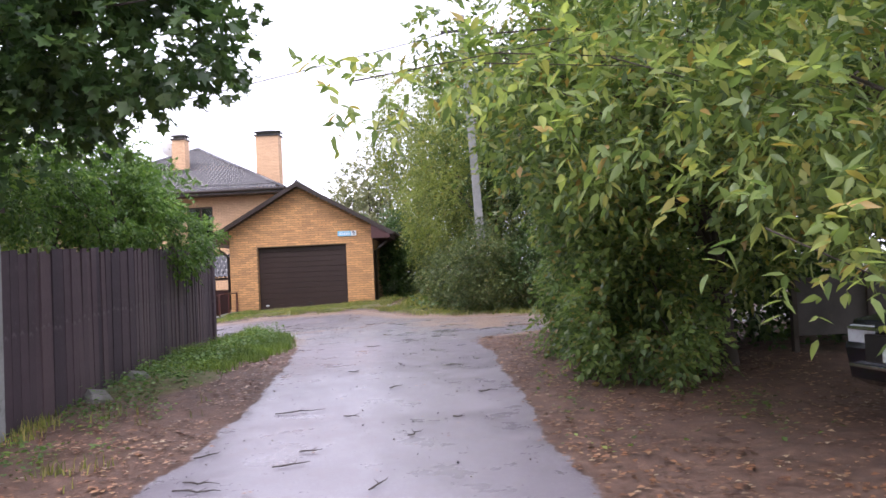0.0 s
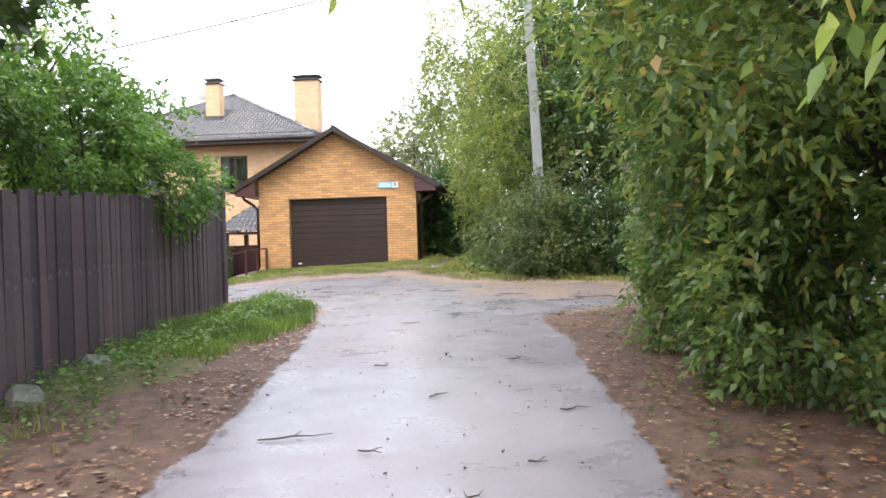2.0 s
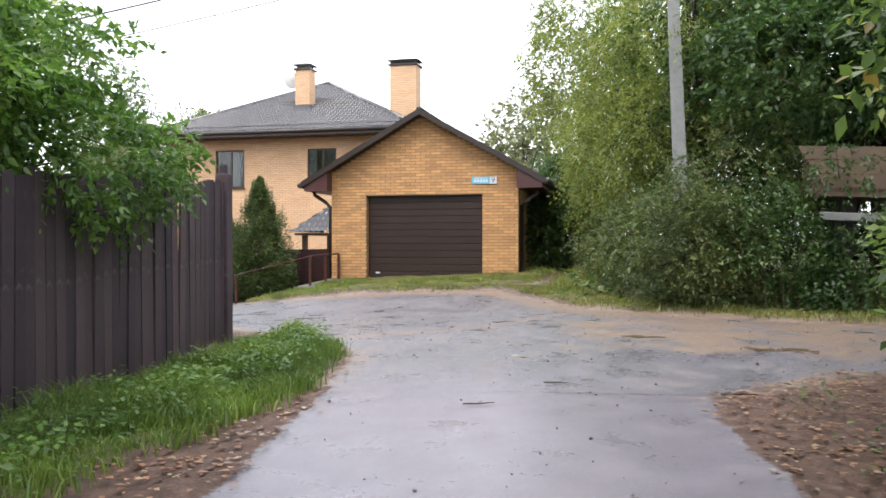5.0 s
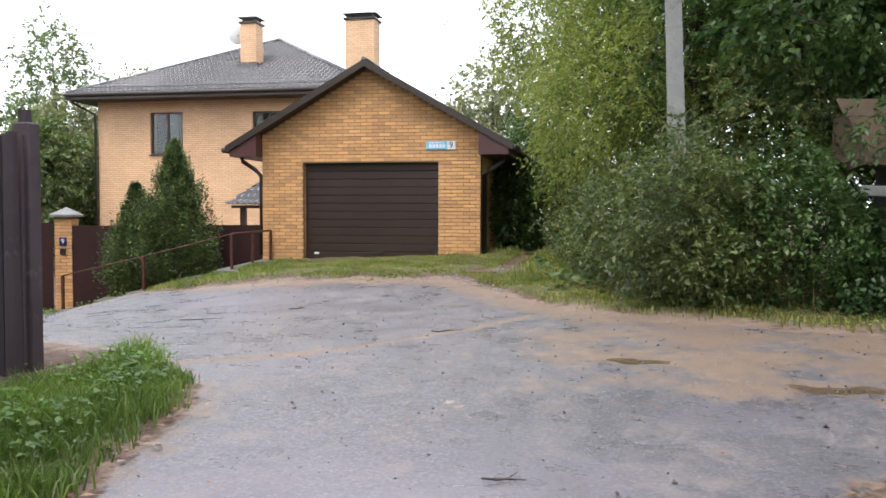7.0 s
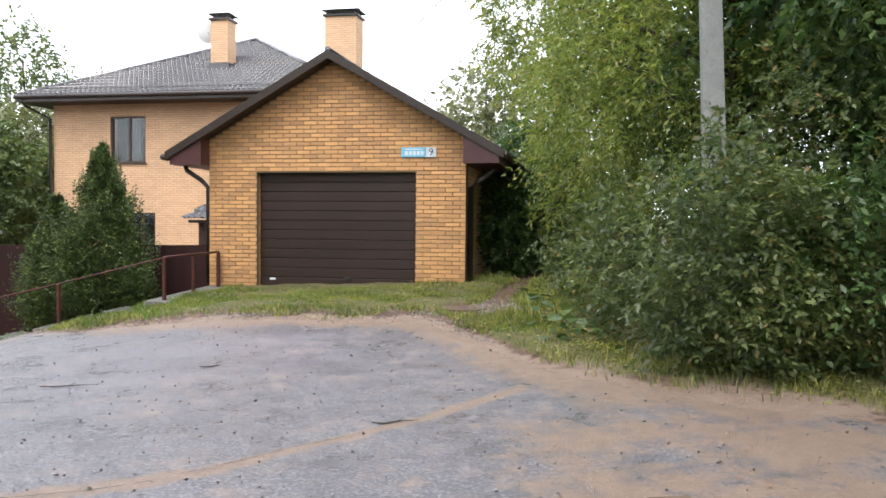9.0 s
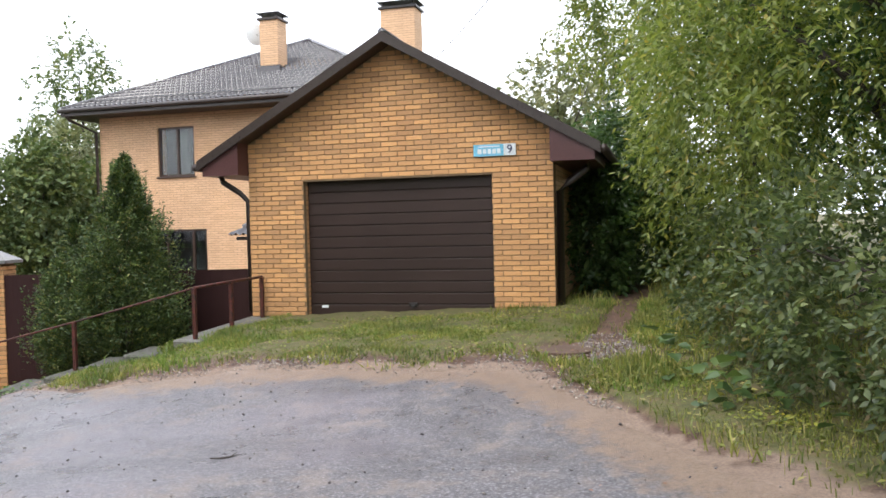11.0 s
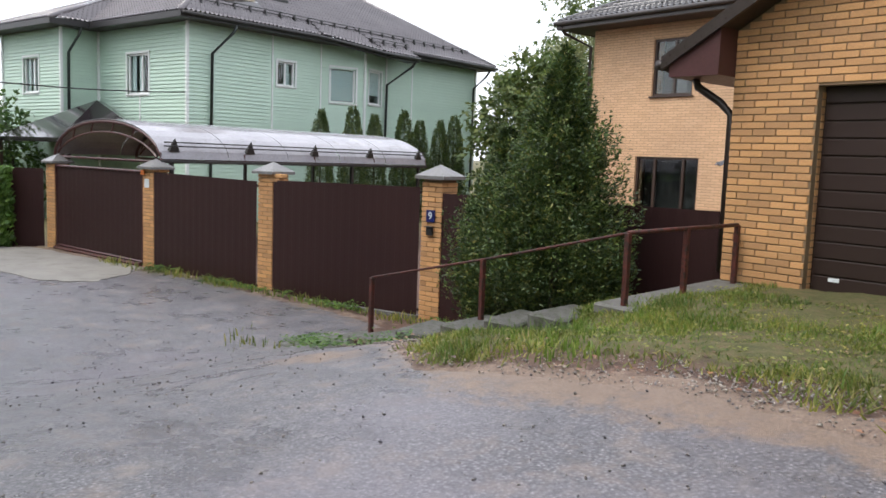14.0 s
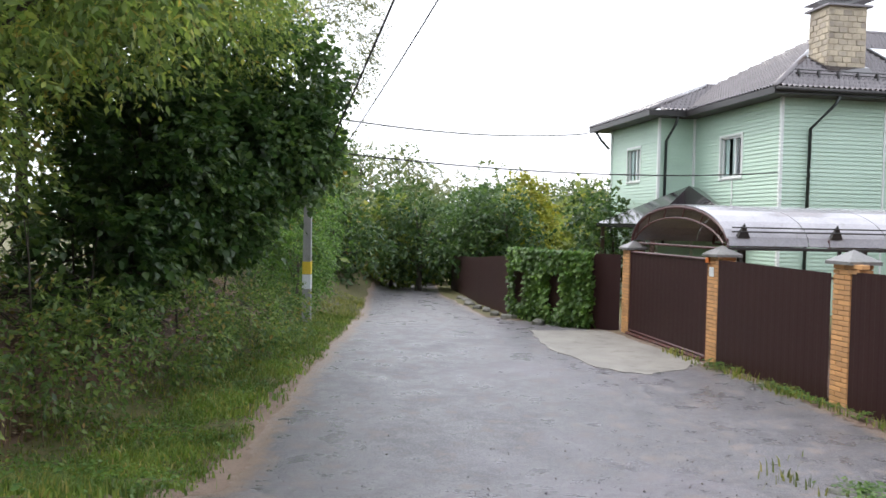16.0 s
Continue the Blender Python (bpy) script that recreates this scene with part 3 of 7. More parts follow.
# ---- building parts ----
def panel(mb, a0, a1, z0, z1, y0, y1, holes):
    """A wall in x and z with rectangular holes, from y0 to y1 thick, as one closed skin."""
    xs = sorted({a0, a1, *[h[0] for h in holes], *[h[1] for h in holes]})
    zs = sorted({z0, z1, *[h[2] for h in holes], *[h[3] for h in holes]})

    def solid(i, k):
        if not (0 <= i < len(xs) - 1 and 0 <= k < len(zs) - 1):
            return False
        cx, cz = (xs[i] + xs[i + 1]) / 2, (zs[k] + zs[k + 1]) / 2
        return not any(h[0] < cx < h[1] and h[2] < cz < h[3] for h in holes)

    n = len(mb.v)
    mb.v += [(x, y, z) for y in (y0, y1) for z in zs for x in xs]
    m, w_ = len(xs) * len(zs), len(xs)

    def at(s, i, k):
        return n + s * m + k * w_ + i

    for i in range(len(xs) - 1):
        for k in range(len(zs) - 1):
            if solid(i, k):
                mb.f.append((at(0, i, k), at(0, i + 1, k), at(0, i + 1, k + 1), at(0, i, k + 1)))
                mb.f.append((at(1, i, k), at(1, i, k + 1), at(1, i + 1, k + 1), at(1, i + 1, k)))
                for (di, dk), (p, q) in (((-1, 0), ((0, 0), (0, 1))), ((1, 0), ((1, 0), (1, 1))), ((0, -1), ((0, 0), (1, 0))), ((0, 1), ((0, 1), (1, 1)))):
                    if not solid(i + di, k + dk):
                        mb.f.append((at(0, i + p[0], k + p[1]), at(0, i + q[0], k + q[1]), at(1, i + q[0], k + q[1]), at(1, i + p[0], k + p[1])))
    return mb


def rows(a0, a1, z0, z1, row, length, gap, holes, top=None):
    """Rectangles of running bond, cut at holes and under a sloping top."""
    out, k, z = [], 0, z0
    while z + row * 0.6 < z1:
        za, zb = z + gap / 2, z + row - gap / 2
        lo, hi = (a0, a1) if top is None else top(zb, a0, a1)
        x = a0 - (length / 2 if k % 2 else 0)
        while x < hi:
            pieces = [(max(x + gap / 2, lo), min(x + length - gap / 2, hi))]
            for h in holes:
                if h[2] < (za + zb) / 2 < h[3]:
                    cut = []
                    for a, b in pieces:
                        if b <= h[0] or a >= h[1]:
                            cut.append((a, b))
                        else:
                            cut += [(a, min(b, h[0]))] if a < h[0] else []
                            cut += [(max(a, h[1]), b)] if b > h[1] else []
                    pieces = cut
            out += [(a, b, za, zb) for a, b in pieces if b - a > 0.03]
            x += length
        z += row
        k += 1
    return out


BRICKS = {}


def brick_mesh(lx, ly, lz):
    key = (round(lx, 2), round(ly, 2), round(lz, 3))
    if key not in BRICKS:
        me = fixed(Mb().box(-key[0] / 2, key[0] / 2, 0, key[1], -key[2] / 2, key[2] / 2, 0.004), "brick")
        me.materials.append(BRICK)
        BRICKS[key] = me
    return BRICKS[key]


def lay_brick(parent, lx, ly, lz, m):
    ob = new("brick", brick_mesh(lx, ly, lz))
    ob.parent = parent
    ob.matrix_basis = m
    return ob


def window(parent, x0, x1, z0, z1, y, frame_mat, bars=(0.5,), depth=0.09, curtain=(), sill=True, trim=None, blinds=()):
    """A window in a wall that faces -y, its frame set back a little: frame, panes, sill."""
    fr = Mb()
    t, yy = 0.065, y + 0.06
    fr.ring(x0, x1, z0, z1, t, yy, yy + depth)
    xs = [x0 + t] + [x0 + (x1 - x0) * b for b in bars] + [x1 - t]
    wob_ = part("window", fr, frame_mat, parent)
    for b in xs[1:-1]:
        part("mullion", Mb().box(b - 0.04, b + 0.04, yy + 0.004, yy + depth - 0.004, z0 + t, z1 - t, 0.008), frame_mat, wob_)
    for i in range(len(xs) - 1):
        part("pane", Mb().box(xs[i] + 0.02, xs[i + 1] - 0.02, yy + 0.04, yy + 0.05, z0 + t, z1 - t), GLASS, wob_)
    # Added dark sheet: the room's shade as a painted surface.
    part("room_shade_sheet", Mb().box(x0 - 0.3, x1 + 0.3, y + 0.9, y + 0.92, z0 - 0.3, z1 + 0.3), SHADE_SHEET, wob_, "dark sheet standing in for the shaded room behind the glass")
    for a, b in curtain:
        c = Mb()
        n = 14
        xa, xb = x0 + (x1 - x0) * a, x0 + (x1 - x0) * b
        pts = [(xa + (xb - xa) * i / n, yy + 0.07 + 0.02 * (i % 2)) for i in range(n + 1)]
        for (p, q), (r, s) in zip(pts, pts[1:]):
            k = len(c.v)
            c.v += [(p, q, z0), (r, s, z0), (r, s, z1), (p, q, z1)]
            c.f.append((k, k + 1, k + 2, k + 3))
        part("curtain", c, CURTAIN, wob_, "pale folded curtain")
    for a, b, c, d in blinds:
        part("blind", Mb().box(x0 + t + (x1 - x0 - 2 * t) * a, x0 + t + (x1 - x0 - 2 * t) * b, yy + 0.056, yy + 0.06, z0 + t + (z1 - z0 - 2 * t) * c, z0 + t + (z1 - z0 - 2 * t) * d), BLIND, wob_, "pale roller blind")
    if sill:
        part("sill", Mb().box(x0 - 0.05, x1 + 0.05, y - 0.07, y + 0.07, z0 - 0.045, z0 - 0.005, 0.006), frame_mat, wob_)
    if trim:
        tr = Mb()
        w_ = 0.085
        tr.ring(x0 - w_, x1 + w_, z0 - w_, z1 + w_, w_, y - 0.035, y + 0.05)
        part("casing", tr, trim, wob_)
    return wob_


def tile_slope(e0, e1, t0, t1, wave=0.185, step=0.35, amp=0.034):
    """A slope of metal roof tile between its eave (e0 to e1) and its top (t0 to t1)."""
    e0, e1, t0, t1 = (np.array(q, float) for q in (e0, e1, t0, t1))
    along = unit(e1 - e0)
    up = t0 - e0
    up = up - along * (up @ along)
    run = np.linalg.norm(up)
    up = up / run
    nrm = np.cross(along, up)
    nrm = nrm if nrm[2] > 0 else -nrm
    width = np.linalg.norm(e1 - e0)
    s0, s1 = (t0 - e0) @ along, (t1 - e0) @ along
    ns = max(4, int(width / wave * 6))
    s = np.linspace(0, width, ns)
    ts, off = [], []
    k = 0
    while k * step < run:
        ts += [k * step, min((k + 0.97) * step, run)]
        off += [0.075, 0.0]
        k += 1
    T, S = np.meshgrid(ts, s, indexing="ij")
    O = np.repeat(np.array(off)[:, None], ns, 1)
    lo, hi = s0 * T / run, width + (s1 - width) * T / run
    Sc = np.clip(S, lo, hi)
    d = O + amp * np.cos(2 * np.pi * Sc / wave)
    P = e0 + Sc[..., None] * along + T[..., None] * up + d[..., None] * nrm
    r, c = np.meshgrid(np.arange(len(ts) - 1), np.arange(ns - 1), indexing="ij")
    good = (Sc[:-1, 1:] - Sc[:-1, :-1] > 1e-5) | (Sc[1:, 1:] - Sc[1:, :-1] > 1e-5)
    a = (r * ns + c)[good]
    tri = np.concatenate([np.stack([a, a + 1, a + ns + 1], -1), np.stack([a, a + ns + 1, a + ns], -1)])
    return P.reshape(-1, 3), tri


def roof_part(parent, name, e0, e1, t0, t1, mat, **k):
    v, t = tile_slope(e0, e1, t0, t1, **k)
    me = np_mesh(name, v, t, mat)
    return part(name, me, mat, parent)


def ridge(mb, a, b, r=0.09):
    return mb.tube([a, b], r, 8)


def downpipe(parent, pts, mat, r=0.05, name="downpipe"):
    part(name, Mb().tube(pts, r, 10), mat, parent, smooth=True)


# ---- brick garage ----
THRESHOLD = surface("pale_threshold_concrete", (0.26, 0.25, 0.235), (0.36, 0.35, 0.33), 0.75, big=2.5, fine=50, relief=0.4, dirt=(0.16, 0.15, 0.12), dirt_at=0.56)
gar = thing("garage", "yellow brick garage with brown gable roof and closed sectional door", "garage", pose(-5.5, 27.5, 0))
GW, GD, DX0, DX1, DZ0, DZ1 = 2.39, 7.0, -1.46, 1.5, 0.88, 2.955
wall = Mb()
panel(wall, -GW, GW, 0.2, 3.2, 0.0, 0.25, [(DX0, DX1, 0.2, DZ1)])
wall.box(DX0, DX1, 0.0, 0.25, 0.2, 0.8)
wall.prism([(-GW, 3.2), (GW, 3.2), (GW, 3.57), (0, 4.94), (-GW, 3.57)], 0.0, 0.25)
gw = part("front_wall", wall, MORTAR, gar, "yellow brick gable wall with dark joints")
side_r, side_l, back = Mb(), Mb(), Mb()
side_r.box(GW - 0.25, GW, 0.25, GD, 0.2, 3.36)
side_l.box(-GW, -GW + 0.25, 0.25, GD, 0.2, 3.36)
back.box(-GW + 0.25, GW - 0.25, GD - 0.25, GD, 0.2, 3.36).prism([(-GW, 3.36), (GW, 3.36), (GW, 3.49), (0, 4.84), (-GW, 3.49)], GD - 0.25, GD)
part("side_wall", side_r, HOUSE_BRICK, gar)
part("side_wall", side_l, HOUSE_BRICK, gar)
part("back_wall", back, HOUSE_BRICK, gar)
SL = 1.72 / 3.03


def gable_top(z, a0, a1):
    if z < 3.57:
        return a0, a1
    k = (4.94 - z) / (4.94 - 3.57) * GW
    return -k, k


rest = Mb()
for a, b, za, zb in rows(-GW, GW, 0.8, 4.88, 0.075, 0.26, 0.012, [(DX0, DX1, 0.2, DZ1)], gable_top):
    if za < 3.2 and b - a > 0.04:
        lay_brick(gw, b - a, 0.045, zb - za, pose((a + b) / 2 + rng.uniform(-0.002, 0.002), -0.012 + rng.uniform(-0.002, 0.002), (za + zb) / 2))
    else:
        rest.box(a, b, -0.011 + rng.uniform(-0.002, 0.002), 0.03, za, zb, 0.004)
part("brickwork", rest, BRICK, gw, kind="stuff")
for sx in (-1, 1):
    for k in range(int((DZ1 - 0.8) / 0.075)):
        lay_brick(gw, 0.006, 0.094, 0.063, pose((DX1 if sx > 0 else DX0) - sx * 0.003, 0.083, 0.8375 + 0.075 * k))
door = part("garage_door", Mb().box(DX0, DX1, 0.15, 0.19, DZ0, DZ1), DOOR_BROWN, gar, "dark brown ribbed sectional door")
for k in range(12):
    za = DZ0 + (DZ1 - DZ0) * k / 12
    zb = DZ0 + (DZ1 - DZ0) * (k + 1) / 12
    part("slat", Mb().box(DX0 + 0.03, DX1 - 0.03, 0.128, 0.15, za + 0.007, zb - 0.007, 0.006), DOOR_BROWN, door)
part("handle", Mb().box(0.16, 0.30, 0.105, 0.13, 1.02, 1.08, 0.008).box(0.2, 0.26, 0.09, 0.106, 1.0, 1.05, 0.006), BLACK_STEEL, door, "small black pull handle")
part("maker_plate", Mb().box(-1.26, -1.15, 0.122, 0.13, 1.0, 1.04), SIGN_WHITE, door, "small pale plate")
part("seal", Mb().box(DX0, DX1, 0.10, 0.15, DZ0 - 0.02, DZ0 + 0.012), CONCRETE, door, "grey bottom seal")
part("threshold", Mb().box(-1.7, 1.62, -0.3, 0.25, 0.62, 0.872, 0.012), THRESHOLD, gar, "grey concrete threshold")
roof = Mb()
YF, YB, TH = -0.36, GD + 0.4, 0.08
for s in (-1, 1):
    p = [(0, 5.05), (s * 3.06, 3.30), (s * 3.06, 3.30 - TH), (0, 5.05 - TH)]
    roof.prism(p if s > 0 else p[::-1], YF + 0.03, YB)
groof = part("roof", roof, ROOF_BROWN, gar)
for s in (-1, 1):
    q = [(s * 0.0, 5.06), (s * 3.08, 3.31), (s * 3.08, 3.16), (s * 0.0, 4.91)]
    part("bargeboard", Mb().prism(q if s > 0 else q[::-1], YF - 0.02, YF + 0.025), PIPE_BROWN, groof)
    lay = [(s * GW, 3.58), (s * 3.0, 3.23), (s * 3.0, 3.08), (s * GW, 3.08)]
    part("eave_box", Mb().prism(lay if s > 0 else lay[::-1], YF + 0.026, YB - 0.02), FASCIA, groof, "maroon boxed eave")
    gut = Mb()
    gut.tube([(s * 3.12, YF, 3.22), (s * 3.12, YB, 3.2)], 0.06, 10)
    part("gutter", gut, PIPE_BROWN, groof, smooth=True)
    sf = [(0, 4.965), (s * GW, 3.598), (s * GW, 3.575), (0, 4.942)]
    part("soffit", Mb().prism(sf if s > 0 else sf[::-1], YF + 0.03, 0.22), SOFFIT, groof)
rg = Mb()
rg.tube([(0, YF - 0.01, 5.05), (0, YB, 5.05)], 0.06, 8)
part("ridge_cap", rg, ROOF_BROWN, groof, smooth=True)
downpipe(gar, [(-2.88, 0.0, 3.12), (-2.86, 0.03, 3.0), (-2.6, 0.1, 2.82), (-2.47, 0.12, 2.68), (-2.465, 0.12, 0.95)], PIPE_BROWN, 0.045)
downpipe(gar, [(2.9, 0.14, 3.12), (2.85, 0.14, 3.0), (2.6, 0.14, 2.82), (2.46, 0.14, 2.68), (2.455, 0.14, 0.95)], PIPE_BROWN, 0.055)
sg = thing("house_sign", "faded blue enamel street sign with white number 9", "sign", pose(-3.945, 27.472, 3.295))
part("plate", Mb().box(-0.31, 0.13, -0.012, 0.01, -0.085, 0.085, 0.003), SIGN_BLUE, sg)
part("number_plate", Mb().box(0.134, 0.31, -0.012, 0.01, -0.085, 0.085, 0.003), SIGN_WHITE, sg)
bars = Mb()
for a, b in ((-0.25, -0.19), (-0.17, -0.12), (-0.1, -0.05), (-0.03, 0.02), (0.04, 0.09)):
    bars.box(a, b, -0.016, -0.011, -0.05, 0.02)
part("lettering", bars, SIGN_WHITE, sg)
part("lettering", Mb().box(-0.24, 0.08, -0.016, -0.011, 0.045, 0.06), SIGN_WHITE, sg)


def digit(parent, text, size, mat, m, name="number"):
    cu = bpy.data.curves.new(name, "FONT")
    cu.body, cu.size, cu.extrude, cu.align_x, cu.align_y = text, size, 0.002, "CENTER", "CENTER"
    tmp = bpy.data.objects.new(name, cu)
    scene.collection.objects.link(tmp)
    me = bpy.data.meshes.new_from_object(tmp.evaluated_get(bpy.context.evaluated_depsgraph_get()))
    bpy.data.objects.remove(tmp)
    ob = part(name, me, mat, parent)
    ob.matrix_basis = m
    return ob


digit(sg, "9", 0.17, SIGN_DARK, pose(0.222, -0.016, 0.0, 90, 0, 0))

# ---- yellow brick house ----
yh = thing("yellow_house", "two-storey yellow brick house with brown metal tile hip roof", "house", pose(0, 0, 0))
holes = [(-17.21, -15.9, 4.03, 5.6), (-13.15, -11.91, 4.03, 5.57), (-17.62, -15.55, 0.55, 2.34)]
part("front_wall", panel(Mb(), -19.36, -9.0, -1.0, 6.2, 38.8, 39.15, holes), HOUSE_BRICK, yh)
part("side_wall", Mb().box(-19.36, -19.0, 39.15, 49.2, -1.0, 6.2), HOUSE_BRICK, yh)
part("side_wall", Mb().box(-9.36, -9.0, 39.15, 49.2, -1.0, 6.2), HOUSE_BRICK, yh)
part("back_wall", Mb().box(-19.36, -9.0, 49.2, 49.5, -1.0, 6.2), HOUSE_BRICK, yh)
window(yh, -17.21, -15.9, 4.03, 5.6, 38.8, FRAME_BROWN, (0.52,), curtain=((0.55, 0.8),))
window(yh, -13.15, -11.91, 4.03, 5.57, 38.8, FRAME_BROWN, (0.52,), curtain=((0.05, 0.3),))
window(yh, -17.62, -15.55, 0.55, 2.34, 38.8, FRAME_BROWN, (0.3, 0.75))
E0, E1, E2, E3, TOP = (-20.06, 37.9, 6.2), (-8.3, 37.9, 6.2), (-8.3, 50.1, 6.2), (-20.06, 50.1, 6.2), (-14.18, 44.0, 9.2)
yr = roof_part(yh, "roof", E0, E1, TOP, TOP, ROOF_BROWN)
yr["label"] = "brown metal tile hip roof, wet and shiny"
roof_part(yr, "roof_slope", E3, E0, TOP, TOP, ROOF_BROWN)
roof_part(yr, "roof_slope", E1, E2, TOP, TOP, ROOF_BROWN)
roof_part(yr, "roof_slope", E2, E3, TOP, TOP, ROOF_BROWN)
for e in (E0, E1, E2, E3):
    part("ridge_cap", ridge(Mb(), (e[0], e[1], e[2] + 0.03), (TOP[0], TOP[1], TOP[2] + 0.05)), ROOF_BROWN, yr, smooth=True)
part("soffit", Mb().box(-20.0, -8.36, 37.96, 50.0, 6.02, 6.08), SOFFIT, yh)
fs = Mb().box(-20.08, -8.28, 37.86, 37.95, 6.0, 6.22, 0.01).box(-20.1, -20.01, 37.951, 50.1, 6.0, 6.22, 0.01)
part("fascia", fs, PIPE_BROWN, yh)
part("gutter", Mb().tube([(-20.1, 37.8, 6.17), (-8.3, 37.8, 6.17)], 0.07, 10), PIPE_BROWN, yh, smooth=True)
downpipe(yh, [(-19.9, 37.82, 6.1), (-19.85, 38.0, 5.9), (-19.42, 38.7, 5.55), (-19.42, 38.72, 0)], PIPE_BROWN)
sgd = Mb()
for k in range(34):
    x = -19.2 + k * 0.33
    z = 6.2 + 0.4 * 3.0 / 6.1
    sgd.box(x, x + 0.05, 38.28, 38.36, z, z + 0.10)
sgd.tube([(-19.2, 38.3, 6.48), (-8.9, 38.3, 6.48)], 0.014, 6).tube([(-19.2, 38.32, 6.42), (-8.9, 38.32, 6.42)], 0.014, 6)
part("snow_guard", sgd, BLACK_STEEL, yh)


def chimney(parent, x0, x1, y0, y1, z0, z1, mat, cap_mat):
    c = part("chimney", Mb().box(x0, x1, y0, y1, z0, z1, 0.01), mat, parent)
    part("collar", Mb().box(x0 - 0.06, x1 + 0.06, y0 - 0.06, y1 + 0.06, z1 - 0.02, z1 + 0.06, 0.01), cap_mat, c)
    cx, cy = (x0 + x1) / 2, (y0 + y1) / 2
    cap = Mb()
    for sx in (x0 + 0.08, x1 - 0.08):
        for sy in (y0 + 0.08, y1 - 0.08):
            cap.box(sx - 0.02, sx + 0.02, sy - 0.02, sy + 0.02, z1 + 0.06, z1 + 0.2)
    a, b, d, e, zz = x0 - 0.1, x1 + 0.1, y0 - 0.1, y1 + 0.1, z1 + 0.2
    cap.add([(a, d, zz), (b, d, zz), (b, e, zz), (a, e, zz), (cx - 0.1, cy, zz + 0.14), (cx + 0.1, cy, zz + 0.14)], [(0, 1, 5, 4), (1, 2, 5), (2, 3, 4, 5), (3, 0, 4), (3, 2, 1, 0)])
    part("cap", cap, cap_mat, c)
    return c


c1 = chimney(yh, -14.29, -13.64, 40.3, 40.95, 6.6, 9.12, HOUSE_BRICK, PIPE_BROWN)
part("flashing", Mb().box(-14.36, -13.57, 40.22, 41.0, 7.3, 7.62, 0.02), ROOF_BROWN, c1)
c2 = chimney(yh, -10.17, -9.04, 40.5, 41.3, 6.2, 9.14, HOUSE_BRICK, BLACK_STEEL)
dish = Mb()
for i in range(6):
    r0, r1 = 0.35 * i / 6, 0.35 * (i + 1) / 6
    v = []
    for r in (r0, r1):
        for k in range(16):
            a = 2 * math.pi * k / 16
            v.append((r * math.cos(a), 0.4 * r * r, r * math.sin(a)))
    dish.add(v, [(k, (k + 1) % 16, 16 + (k + 1) % 16, 16 + k) for k in range(16)])
dm = part("satellite_dish", dish, PLASTIC_WHITE, yh, "pale round satellite dish", smooth=True)
dm.matrix_basis = pose(-14.5, 40.5, 8.7, 12, 0, 25)
part("bracket", Mb().tube([(0, 0, 0), (0.25, 0.12, 0)], 0.02, 6), BLACK_STEEL, dm)
# porch
pc = part("porch_roof", Mb().box(-11.25, -8.6, 33.0, 36.0, 2.02, 2.1, 0.01), PIPE_BROWN, yh, "small brown tiled porch roof")
for a, b, c, d in (((-11.35, 32.9, 2.1), (-8.5, 32.9, 2.1), (-10.4, 34.4, 3.05), (-9.8, 34.4, 3.05)), ((-11.35, 36.1, 2.1), (-11.35, 32.9, 2.1), (-10.4, 34.6, 3.05), (-10.4, 34.4, 3.05)),
                   ((-8.5, 32.9, 2.1), (-8.5, 36.1, 2.1), (-9.8, 34.4, 3.05), (-9.8, 34.6, 3.05)), ((-8.5, 36.1, 2.1), (-11.35, 36.1, 2.1), (-9.8, 34.6, 3.05), (-10.4, 34.6, 3.05))):
    roof_part(pc, "roof_slope", a, b, c, d, ROOF_BROWN)
for x, y in ((-11.0, 33.3), (-11.0, 35.6), (-8.8, 33.3)):
    part("post", Mb().box(x - 0.08, x + 0.08, y - 0.08, y + 0.08, -0.4, 2.1, 0.01), FRAME_BROWN, pc)

# ---- mint green house ----
GA = math.degrees(math.atan2(-0.191, 0.982))
# local x runs along the long side (away from the corner), local y into the house
gh = thing("green_house", "two-storey mint green sided house with grey-brown hip roof", "house", Matrix(((-0.191, -0.982, 0, -31.2), (0.982, -0.191, 0, 31.1), (0, 0, 1, 0), (0, 0, 0, 1))))
ZT, ZB = 6.55, -1.2
LONG = [(4.0, 4.88, 4.66, 5.6)]
BAY = [(6.5, 9.95, 0.7, 6.3)]


def clad_wall(parent, length, holes, m, skip_base=2.0):
    """Backing wall and lap boards; the wall faces local -y."""
    e = part("wall", panel(Mb(), 0, length, ZB, ZT, 0.03, 0.3, holes), SIDING, parent)
    e.matrix_basis = m
    z = 0.6
    lap = 0.135
    while z < ZT - 0.05:
        cuts = [(0.0, length)]
        for h in holes:
            if h[2] - 0.02 < z + lap / 2 < h[3] + 0.02:
                cuts = [q for a, b in cuts for q in ((a, min(b, h[0])), (max(a, h[1]), b)) if q[1] - q[0] > 0.02]
        for a, b in cuts:
            bd = Mb().add([(a, 0.028, z), (b, 0.028, z), (b, -0.022, z), (a, -0.022, z), (a, 0.012, z + lap), (b, 0.012, z + lap), (b, 0.028, z + lap), (a, 0.028, z + lap)], [(0, 1, 2, 3), (3, 2, 5, 4), (4, 5, 6, 7), (0, 3, 4, 7), (1, 6, 5, 2), (0, 7, 6, 1)])
            part("board", bd, SIDING, e)
        z += lap
    return e


wa = clad_wall(gh, 16.7, LONG + BAY, Matrix.Identity(4))
window(gh, *LONG[0], 0.0, PLASTIC_WHITE, (0.5,), trim=WHITE_TRIM, blinds=((0.55, 0.8, 0, 1),))
